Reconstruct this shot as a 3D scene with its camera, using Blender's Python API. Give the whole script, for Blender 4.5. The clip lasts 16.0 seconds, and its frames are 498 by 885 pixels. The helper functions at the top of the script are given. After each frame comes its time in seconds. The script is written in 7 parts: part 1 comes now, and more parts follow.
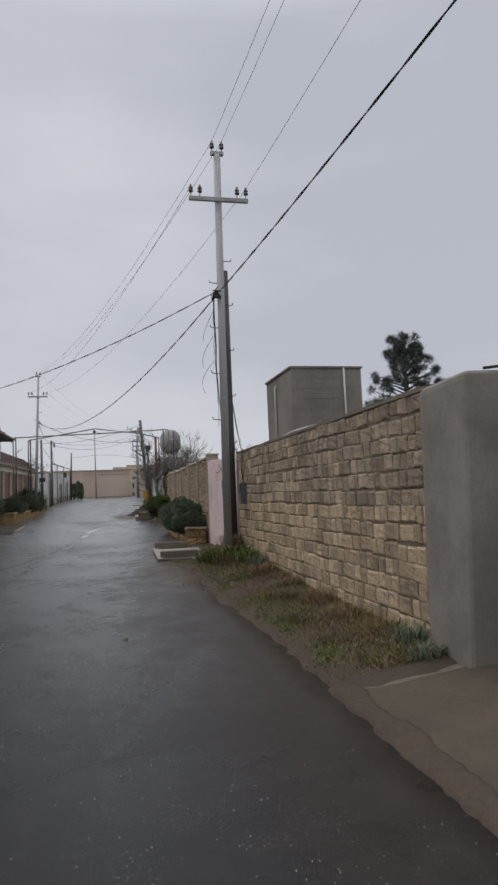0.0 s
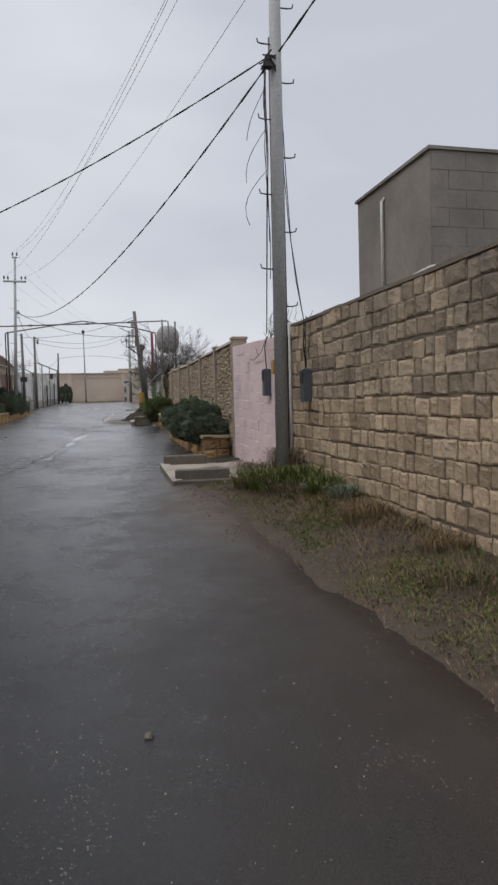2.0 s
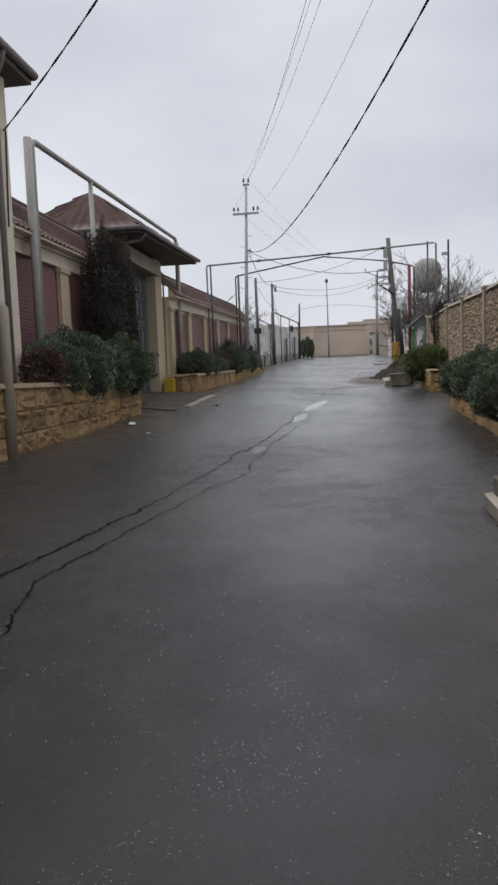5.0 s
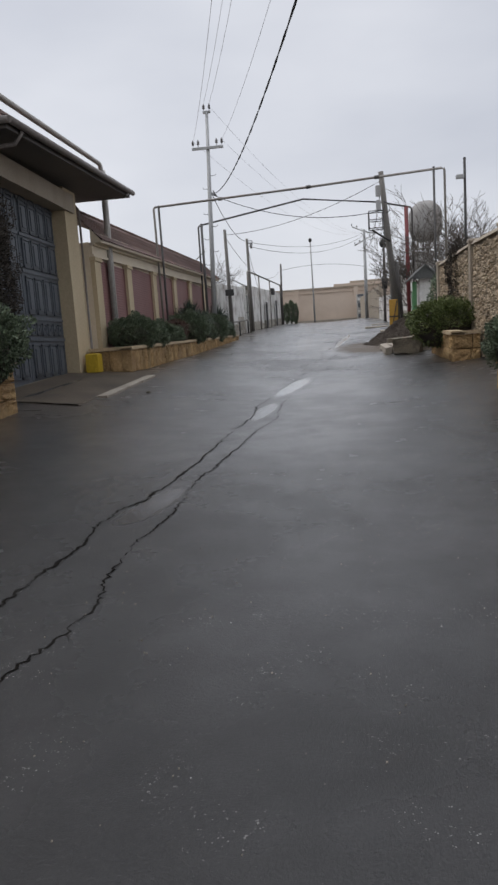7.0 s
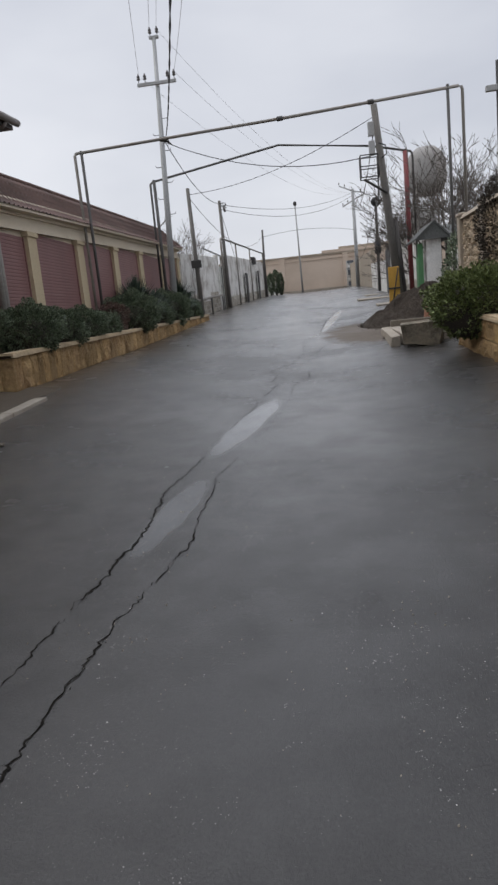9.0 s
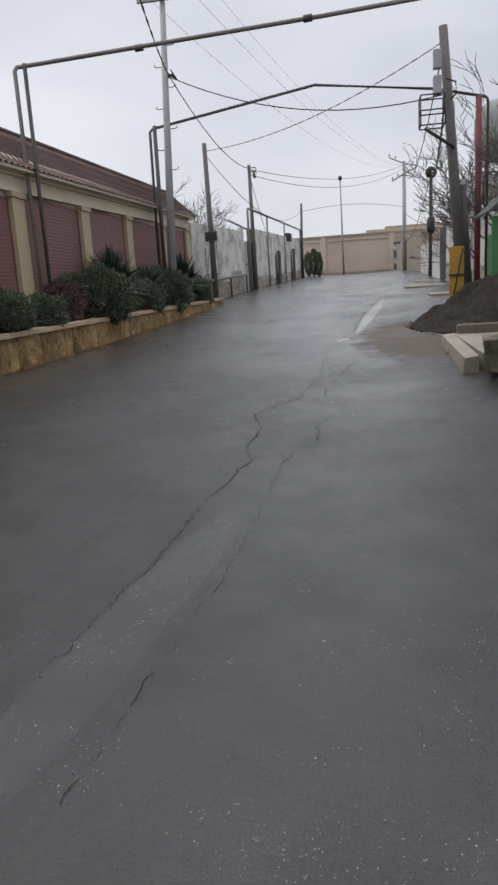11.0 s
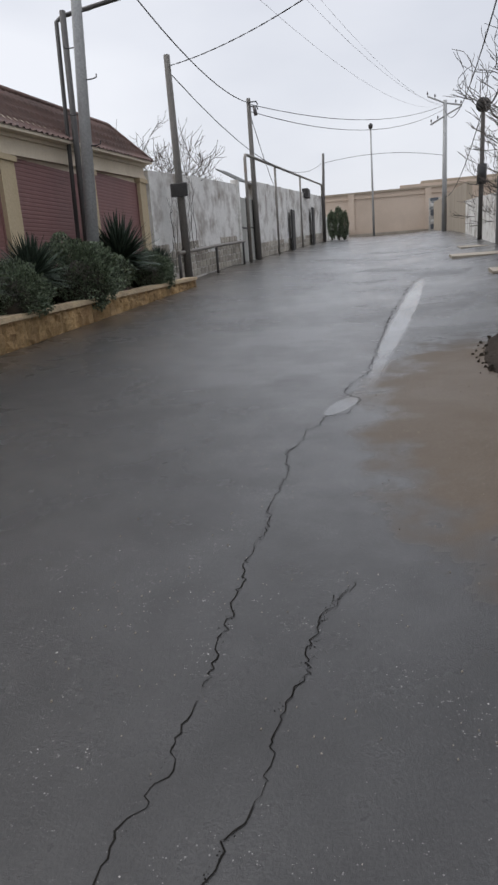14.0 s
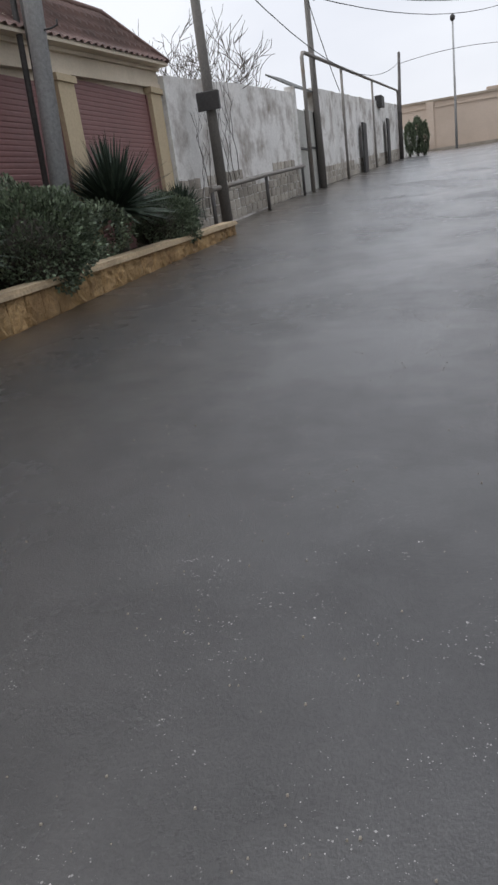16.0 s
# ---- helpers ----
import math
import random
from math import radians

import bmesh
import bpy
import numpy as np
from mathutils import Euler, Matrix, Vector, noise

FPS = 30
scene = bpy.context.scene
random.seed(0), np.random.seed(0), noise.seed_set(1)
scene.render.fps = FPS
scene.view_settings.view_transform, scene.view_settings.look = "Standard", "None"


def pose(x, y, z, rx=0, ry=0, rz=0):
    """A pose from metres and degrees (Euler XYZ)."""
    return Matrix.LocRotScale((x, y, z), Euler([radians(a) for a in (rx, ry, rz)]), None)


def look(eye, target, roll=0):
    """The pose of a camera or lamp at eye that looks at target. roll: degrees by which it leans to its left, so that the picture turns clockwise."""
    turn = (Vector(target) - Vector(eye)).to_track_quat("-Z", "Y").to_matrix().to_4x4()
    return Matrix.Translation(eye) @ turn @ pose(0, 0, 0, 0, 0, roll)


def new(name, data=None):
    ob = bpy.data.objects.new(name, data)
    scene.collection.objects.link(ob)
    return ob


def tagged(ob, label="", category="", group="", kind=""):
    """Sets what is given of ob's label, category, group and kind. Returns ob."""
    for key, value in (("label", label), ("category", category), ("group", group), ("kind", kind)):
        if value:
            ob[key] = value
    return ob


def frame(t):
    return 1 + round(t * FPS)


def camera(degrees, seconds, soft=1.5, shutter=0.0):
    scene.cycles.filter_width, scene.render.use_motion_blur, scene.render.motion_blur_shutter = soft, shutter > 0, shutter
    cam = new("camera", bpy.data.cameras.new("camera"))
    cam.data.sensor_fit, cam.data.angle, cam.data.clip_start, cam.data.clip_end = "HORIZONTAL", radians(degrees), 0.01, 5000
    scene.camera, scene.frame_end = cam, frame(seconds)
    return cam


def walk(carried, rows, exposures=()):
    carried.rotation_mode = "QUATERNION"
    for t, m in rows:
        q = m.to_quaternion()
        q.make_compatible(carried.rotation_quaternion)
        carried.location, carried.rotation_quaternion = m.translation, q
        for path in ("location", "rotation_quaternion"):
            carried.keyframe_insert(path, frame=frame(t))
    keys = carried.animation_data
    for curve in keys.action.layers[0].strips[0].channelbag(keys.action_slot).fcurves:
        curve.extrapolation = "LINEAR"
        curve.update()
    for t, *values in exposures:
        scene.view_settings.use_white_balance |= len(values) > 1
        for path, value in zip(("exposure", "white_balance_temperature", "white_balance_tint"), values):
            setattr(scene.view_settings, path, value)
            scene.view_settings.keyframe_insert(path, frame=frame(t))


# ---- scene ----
cam = camera(41.2, 16.0, soft=2.6)
PATH = [
    (0, (0.088, -4.697, 1.681), (0.514, -2.753, 1.888), -2.4),
    (0.1, (0.096, -4.361, 1.651), (0.692, -2.469, 1.905), -2.0),
    (0.5, (0.123, -3.232, 1.557), (0.707, -1.329, 1.756), -0.9),
    (1, (0.137, -1.835, 1.542), (0.724, 0.076, 1.606), 0.2),
    (1.5, (0.128, -0.432, 1.579), (0.702, 1.484, 1.527), -1.7),
    (1.9, (0.092, 0.599, 1.592), (0.557, 2.543, 1.514), -1.8),
    (2, (0.118, 0.865, 1.61), (0.563, 2.814, 1.541), -1.5),
    (2.3, (0.14, 1.661, 1.654), (0.514, 3.625, 1.597), -0.9),
    (2.5, (0.13, 2.213, 1.654), (0.448, 4.187, 1.593), -0.9),
    (3, (0.117, 3.573, 1.696), (0.274, 5.565, 1.625), -0.5),
    (3.5, (0.066, 4.898, 1.729), (0.115, 6.896, 1.651), 0.2),
    (4, (0.135, 6.264, 1.758), (-0.004, 8.253, 1.609), 0.3),
    (4.2, (0.127, 6.749, 1.77), (-0.079, 8.731, 1.599), 0.1),
    (6.3, (0.161, 12.397, 1.818), (-0.123, 14.367, 1.62), -3.2),
    (6.5, (0.146, 12.92, 1.817), (-0.123, 14.891, 1.605), -3.1),
    (7, (0.164, 14.281, 1.855), (-0.086, 16.246, 1.576), -3.8),
    (7.5, (0.191, 15.566, 1.925), (-0.015, 17.525, 1.579), -4.4),
    (8, (0.258, 16.895, 1.993), (0.039, 18.853, 1.647), -5.6),
    (8.2, (0.278, 17.381, 2.061), (0.055, 19.336, 1.702), -6.2),
    (10.3, (0.489, 22.735, 2.347), (0.236, 24.683, 1.971), -4.1),
    (10.5, (0.513, 23.19, 2.359), (0.26, 25.136, 1.976), -3.9),
    (11, (0.514, 24.334, 2.432), (0.172, 26.26, 2.015), -3.5),
    (11.5, (0.566, 25.519, 2.491), (0.182, 27.434, 2.061), -2.9),
    (12, (0.602, 26.663, 2.545), (0.191, 28.565, 2.086), -2.9),
    (12.5, (0.629, 27.834, 2.611), (0.22, 29.732, 2.134), -4.8),
    (13, (0.64, 28.898, 2.658), (0.216, 30.786, 2.155), -5.2),
    (13.5, (0.648, 29.973, 2.749), (0.225, 31.859, 2.237), -4.4),
    (14, (0.618, 31.133, 2.786), (0.185, 33.016, 2.27), -4.2),
    (14.5, (0.504, 32.186, 2.838), (-0.043, 34.039, 2.322), -4.7),
    (15, (0.304, 33.258, 2.849), (-0.321, 35.065, 2.26), -5.4),
    (15.3, (0.171, 33.877, 2.839), (-0.474, 35.664, 2.214), -5.5),
    (15.5, (0.071, 34.259, 2.849), (-0.583, 36.034, 2.199), -6.3),
    (16, (-0.017, 35.287, 2.929), (-0.668, 37.051, 2.247), -8.1),
]
walk(cam, [(t, look(eye, target, roll)) for t, eye, target, roll in PATH],
     [(0, -0.14), (0.8, -0.08), (2, 0.08), (4, 0.12), (7, 0.14), (11, 0.18), (14, 0.30), (16, 0.44)])
# world, sun and exposure
SUN_ELEV, SUN_TURN = radians(52), radians(-85)
world = bpy.data.worlds.new("overcast_sky")
scene.world = world
world.use_nodes = True
wn, wl = world.node_tree.nodes, world.node_tree.links
wn.clear()
w_out = wn.new("ShaderNodeOutputWorld")
w_sky = wn.new("ShaderNodeTexSky")
w_sky.sky_type, w_sky.sun_disc = "NISHITA", False
w_sky.sun_elevation, w_sky.sun_rotation = SUN_ELEV, SUN_TURN
w_sky.air_density, w_sky.dust_density = 1.0, 4.0
w_blue = wn.new("ShaderNodeBackground")
w_blue.inputs["Strength"].default_value = 0.012
w_co = wn.new("ShaderNodeTexCoord")
w_map = wn.new("ShaderNodeMapping")
w_map.inputs["Scale"].default_value = (1.0, 1.0, 2.6)
w_map.inputs["Location"].default_value = (0.35, 0.1, 0.2)
w_noise = wn.new("ShaderNodeTexNoise")
w_noise.inputs["Scale"].default_value, w_noise.inputs["Detail"].default_value = 1.7, 5.0
w_noise.inputs["Roughness"].default_value = 0.42
w_ramp = wn.new("ShaderNodeValToRGB")
w_ramp.color_ramp.elements[0].position, w_ramp.color_ramp.elements[0].color = 0.37, (0.525, 0.545, 0.605, 1)
w_ramp.color_ramp.elements[1].position, w_ramp.color_ramp.elements[1].color = 0.62, (0.705, 0.718, 0.762, 1)
w_grey = wn.new("ShaderNodeBackground")
w_add = wn.new("ShaderNodeAddShader")
wl.new(w_sky.outputs[0], w_blue.inputs["Color"])
wl.new(w_co.outputs["Generated"], w_map.inputs["Vector"])
wl.new(w_map.outputs[0], w_noise.inputs["Vector"])
wl.new(w_noise.outputs["Fac"], w_ramp.inputs[0])
# an overcast sky grows brighter towards the zenith
w_sep = wn.new("ShaderNodeSeparateXYZ")
w_up = wn.new("ShaderNodeMapRange")
w_up.inputs["From Min"].default_value, w_up.inputs["From Max"].default_value = 0.62, 1.0
w_up.inputs["To Min"].default_value, w_up.inputs["To Max"].default_value = 0.95, 2.9
wl.new(w_co.outputs["Generated"], w_sep.inputs[0])
wl.new(w_sep.outputs[2], w_up.inputs["Value"])
wl.new(w_up.outputs[0], w_grey.inputs["Strength"])
wl.new(w_ramp.outputs[0], w_grey.inputs["Color"])
wl.new(w_blue.outputs[0], w_add.inputs[0])
wl.new(w_grey.outputs[0], w_add.inputs[1])
wl.new(w_add.outputs[0], w_out.inputs["Surface"])
sun_data = bpy.data.lights.new("sun", "SUN")
sun_data.energy, sun_data.angle, sun_data.color = 0.6, radians(60), (1.0, 0.97, 0.93)
sun = new("sun", sun_data)
sun.rotation_euler = (radians(-38), 0, radians(85))


# ---- materials ----
def mix_rgb(nt, fac, a, b, kind="MIX"):
    n = nt.nodes.new("ShaderNodeMix")
    n.data_type, n.blend_type = "RGBA", kind
    for sock, val in ((n.inputs[0], fac), (n.inputs[6], a), (n.inputs[7], b)):
        if isinstance(val, bpy.types.NodeSocket):
            nt.links.new(val, sock)
        elif isinstance(val, (int, float)):
            sock.default_value = val
        else:
            sock.default_value = (*val, 1)
    return n.outputs[2]


def noise_tex(nt, vec, scale, detail=5, rough=0.6):
    n = nt.nodes.new("ShaderNodeTexNoise")
    n.inputs["Scale"].default_value, n.inputs["Detail"].default_value = scale, detail
    n.inputs["Roughness"].default_value = rough
    nt.links.new(vec, n.inputs["Vector"])
    return n.outputs["Fac"]


def ramp(nt, fac, lo, hi):
    n = nt.nodes.new("ShaderNodeMapRange")
    n.inputs["From Min"].default_value, n.inputs["From Max"].default_value = lo, hi
    nt.links.new(fac, n.inputs["Value"])
    return n.outputs[0]


def calc(nt, op, a, b=0.0):
    n = nt.nodes.new("ShaderNodeMath")
    n.operation = op
    for sock, val in ((n.inputs[0], a), (n.inputs[1], b)):
        if isinstance(val, bpy.types.NodeSocket):
            nt.links.new(val, sock)
        else:
            sock.default_value = val
    return n.outputs[0]


def start_mat(name):
    m = bpy.data.materials.new(name)
    m.use_nodes = True
    nt = m.node_tree
    bsdf = nt.nodes["Principled BSDF"]
    geo = nt.nodes.new("ShaderNodeNewGeometry")
    return m, nt, bsdf, geo.outputs["Position"], geo


def add_bump(nt, bsdf, height, strength, dist=0.02):
    b = nt.nodes.new("ShaderNodeBump")
    b.inputs["Strength"].default_value, b.inputs["Distance"].default_value = strength, dist
    nt.links.new(height, b.inputs["Height"])
    nt.links.new(b.outputs[0], bsdf.inputs["Normal"])


def surface(name, base, other, scale=2.0, fine=25.0, rough=(0.7, 0.95), bump=0.3, dist=0.015, metal=0.0, stain=None,
            stain_scale=0.9, stain_lim=(0.5, 0.7), vary=0.0, island=0.0, streak=False, spec=0.4, grain=0.5):
    """A rough surface with grain at two scales, patches of stain, and a shade that varies from piece to piece."""
    m, nt, bsdf, pos, geo = start_mat(name)
    vec = pos
    if streak:
        mp = nt.nodes.new("ShaderNodeMapping")
        mp.inputs["Scale"].default_value = (1.0, 1.0, 0.14)
        nt.links.new(pos, mp.inputs["Vector"])
        vec = mp.outputs[0]
    big, small = noise_tex(nt, vec, scale), noise_tex(nt, pos, fine, 6, 0.7)
    col = mix_rgb(nt, ramp(nt, big, 0.3, 0.7), base, other)
    col = mix_rgb(nt, grain, col, mix_rgb(nt, ramp(nt, small, 0.3, 0.72), [c * 0.55 for c in base], [min(1, c * 1.35) for c in other]))
    if stain:
        sf = ramp(nt, noise_tex(nt, vec, stain_scale, 7, 0.65), *stain_lim)
        col = mix_rgb(nt, sf, col, stain)
    if vary or island:
        if vary:
            rnd = nt.nodes.new("ShaderNodeObjectInfo").outputs["Random"]
        else:
            rnd = geo.outputs["Random Per Island"]
        amount = vary or island
        mr = nt.nodes.new("ShaderNodeMapRange")
        mr.inputs["To Min"].default_value, mr.inputs["To Max"].default_value = 1 - amount, 1 + amount
        nt.links.new(rnd, mr.inputs["Value"])
        hsv = nt.nodes.new("ShaderNodeHueSaturation")
        nt.links.new(mr.outputs[0], hsv.inputs["Value"])
        nt.links.new(col, hsv.inputs["Color"])
        col = hsv.outputs[0]
    nt.links.new(col, bsdf.inputs["Base Color"])
    rr = nt.nodes.new("ShaderNodeMapRange")
    rr.inputs["To Min"].default_value, rr.inputs["To Max"].default_value = rough
    nt.links.new(small, rr.inputs["Value"])
    nt.links.new(rr.outputs[0], bsdf.inputs["Roughness"])
    bsdf.inputs["Metallic"].default_value = metal
    bsdf.inputs["Specular IOR Level"].default_value = spec
    if bump:
        add_bump(nt, bsdf, calc(nt, "ADD", calc(nt, "MULTIPLY", big, 0.6), small), bump, dist)
    return m


def asphalt():
    m, nt, bsdf, pos, geo = start_mat("wet_asphalt")
    sep = nt.nodes.new("ShaderNodeSeparateXYZ")
    nt.links.new(pos, sep.inputs[0])
    px, py = sep.outputs[0], sep.outputs[1]
    big, mid, small = noise_tex(nt, pos, 0.45, 4), noise_tex(nt, pos, 2.6, 6), noise_tex(nt, pos, 90, 4, 0.75)
    grit = noise_tex(nt, pos, 34, 3, 0.6)
    col = mix_rgb(nt, ramp(nt, big, 0.35, 0.65), (0.049, 0.048, 0.049), (0.073, 0.072, 0.073))
    col = mix_rgb(nt, 0.5, col, mix_rgb(nt, ramp(nt, mid, 0.3, 0.7), (0.040, 0.038, 0.037), (0.095, 0.092, 0.089)))
    col = mix_rgb(nt, 0.42, col, mix_rgb(nt, ramp(nt, small, 0.35, 0.68), (0.018, 0.018, 0.018), (0.15, 0.145, 0.14)))
    col = mix_rgb(nt, 0.2, col, mix_rgb(nt, ramp(nt, grit, 0.38, 0.66), (0.022, 0.021, 0.021), (0.12, 0.117, 0.112)))
    # exposure drift put into the colour: near end darkened, far end lighter
    exposure_ramp = ramp(nt, calc(nt, "ADD", py, calc(nt, "MULTIPLY", big, 8)), 3, 24)
    col = mix_rgb(nt, exposure_ramp, mix_rgb(nt, 1.0, col, (0.18, 0.175, 0.177), "MULTIPLY"), mix_rgb(nt, 1.0, col, (0.29, 0.283, 0.28), "MULTIPLY"))
    # sand and silt washed over the edges
    def ellipse(cx, cy, rx, ry):
        dx = calc(nt, "DIVIDE", calc(nt, "SUBTRACT", px, cx), rx)
        dy = calc(nt, "DIVIDE", calc(nt, "SUBTRACT", py, cy), ry)
        return calc(nt, "SQRT", calc(nt, "ADD", calc(nt, "MULTIPLY", dx, dx), calc(nt, "MULTIPLY", dy, dy)))
    wob = calc(nt, "MULTIPLY", calc(nt, "SUBTRACT", mid, 0.5), 0.9)
    mud = ramp(nt, calc(nt, "ADD", ellipse(1.75, 36.2, 1.35, 3.0), wob), 1.08, 0.8)
    edge_r = ramp(nt, calc(nt, "ADD", ellipse(3.0, 6.5, 2.7, 12.0), wob), 1.15, 0.5)
    gravelly = ramp(nt, calc(nt, "ADD", ellipse(2.3, 10.4, 1.55, 3.6), wob), 1.1, 0.55)
    edge_l = calc(nt, "MULTIPLY", ramp(nt, calc(nt, "ADD", px, wob), -3.2, -4.3), ramp(nt, py, 16, 19))
    def strip(y0, half, x0, lean, wide):
        dx = calc(nt, "DIVIDE", calc(nt, "SUBTRACT", calc(nt, "SUBTRACT", px, x0), calc(nt, "MULTIPLY", calc(nt, "SUBTRACT", py, y0), lean)), wide)
        dy = calc(nt, "DIVIDE", calc(nt, "SUBTRACT", py, y0), half)
        return ramp(nt, calc(nt, "ADD", calc(nt, "SQRT", calc(nt, "ADD", calc(nt, "MULTIPLY", dx, dx), calc(nt, "MULTIPLY", dy, dy))), wob), 1.05, 0.75)
    pool = strip(26.8, 1.5, -0.50, 0.17, 0.19)
    for spec in ((23.9, 0.8, -0.80, 0.12, 0.14), (19.2, 0.55, -1.25, 0.18, 0.16), (42.0, 5.0, 0.82, 0.085, 0.15), (36.3, 0.28, 0.20, 0.3, 0.10)):
        pool = calc(nt, "MAXIMUM", pool, strip(*spec))
    mudcol = mix_rgb(nt, ramp(nt, small, 0.3, 0.7), (0.066, 0.050, 0.036), (0.145, 0.112, 0.080))
    col = mix_rgb(nt, calc(nt, "MULTIPLY", mud, 0.85), col, mudcol)
    col = mix_rgb(nt, calc(nt, "MULTIPLY", edge_r, 0.75), col, mix_rgb(nt, ramp(nt, small, 0.3, 0.7), (0.024, 0.018, 0.014), (0.064, 0.048, 0.037)))
    col = mix_rgb(nt, calc(nt, "MULTIPLY", gravelly, 0.7), col, mudcol)
    col = mix_rgb(nt, calc(nt, "MULTIPLY", edge_l, 0.5), col, mudcol)
    # pale stone chips showing in the surface
    for vscale, lim, size, amount, shape in ((34, (0.44, 0.62), 0.24, 0.75, "MANHATTAN"), (62, (0.42, 0.60), 0.34, 0.40, "MANHATTAN"), (110, (0.38, 0.60), 0.38, 0.34, "EUCLIDEAN")):
        vor = nt.nodes.new("ShaderNodeTexVoronoi")
        vor.inputs["Scale"].default_value = vscale
        vor.distance = shape
        nt.links.new(pos, vor.inputs["Vector"])
        chip_size = calc(nt, "MULTIPLY", calc(nt, "MULTIPLY", ramp(nt, noise_tex(nt, pos, 3.1, 4), *lim), ramp(nt, noise_tex(nt, pos, vscale * 0.45, 1), 0.5, 0.72)), size)
        chips = calc(nt, "LESS_THAN", vor.outputs["Distance"], chip_size)
        col = mix_rgb(nt, calc(nt, "MULTIPLY", chips, amount), col, (0.50, 0.48, 0.455))
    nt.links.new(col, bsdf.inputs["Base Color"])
    wet = ramp(nt, calc(nt, "ADD", calc(nt, "MULTIPLY", big, 0.7), calc(nt, "MULTIPLY", mid, 0.3)), 0.38, 0.62)
    rr = nt.nodes.new("ShaderNodeMapRange")
    rr.inputs["To Min"].default_value, rr.inputs["To Max"].default_value = 0.34, 0.13
    nt.links.new(wet, rr.inputs["Value"])
    dry = calc(nt, "MAXIMUM", mud, calc(nt, "MAXIMUM", gravelly, calc(nt, "MULTIPLY", edge_r, 0.6)))
    rough = calc(nt, "MULTIPLY", calc(nt, "ADD", rr.outputs[0], calc(nt, "MULTIPLY", dry, 0.35)), calc(nt, "SUBTRACT", 1.0, calc(nt, "MULTIPLY", pool, 0.6)))
    nt.links.new(rough, bsdf.inputs["Roughness"])
    bsdf.inputs["Specular IOR Level"].default_value = 0.25
    # a film of rainwater, its coat weakened towards the near end to dim reflections
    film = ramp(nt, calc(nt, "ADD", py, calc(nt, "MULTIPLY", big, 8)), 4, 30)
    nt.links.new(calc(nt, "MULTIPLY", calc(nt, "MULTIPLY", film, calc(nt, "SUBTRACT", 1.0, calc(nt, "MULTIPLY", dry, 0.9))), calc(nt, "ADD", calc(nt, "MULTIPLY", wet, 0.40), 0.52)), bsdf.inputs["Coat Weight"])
    bsdf.inputs["Coat IOR"].default_value = 1.5
    nt.links.new(calc(nt, "ADD", calc(nt, "MULTIPLY", rough, 0.65), calc(nt, "SUBTRACT", 0.30, calc(nt, "MULTIPLY", pool, 0.22))), bsdf.inputs["Coat Roughness"])
    add_bump(nt, bsdf, calc(nt, "MULTIPLY", calc(nt, "ADD", calc(nt, "MULTIPLY", small, 0.8), calc(nt, "MULTIPLY", mid, 0.5)), calc(nt, "SUBTRACT", 1.0, calc(nt, "MULTIPLY", pool, 0.7))), 0.38, 0.010)
    nt.links.new(bsdf.inputs["Normal"].links[0].from_socket, bsdf.inputs["Coat Normal"])
    return m


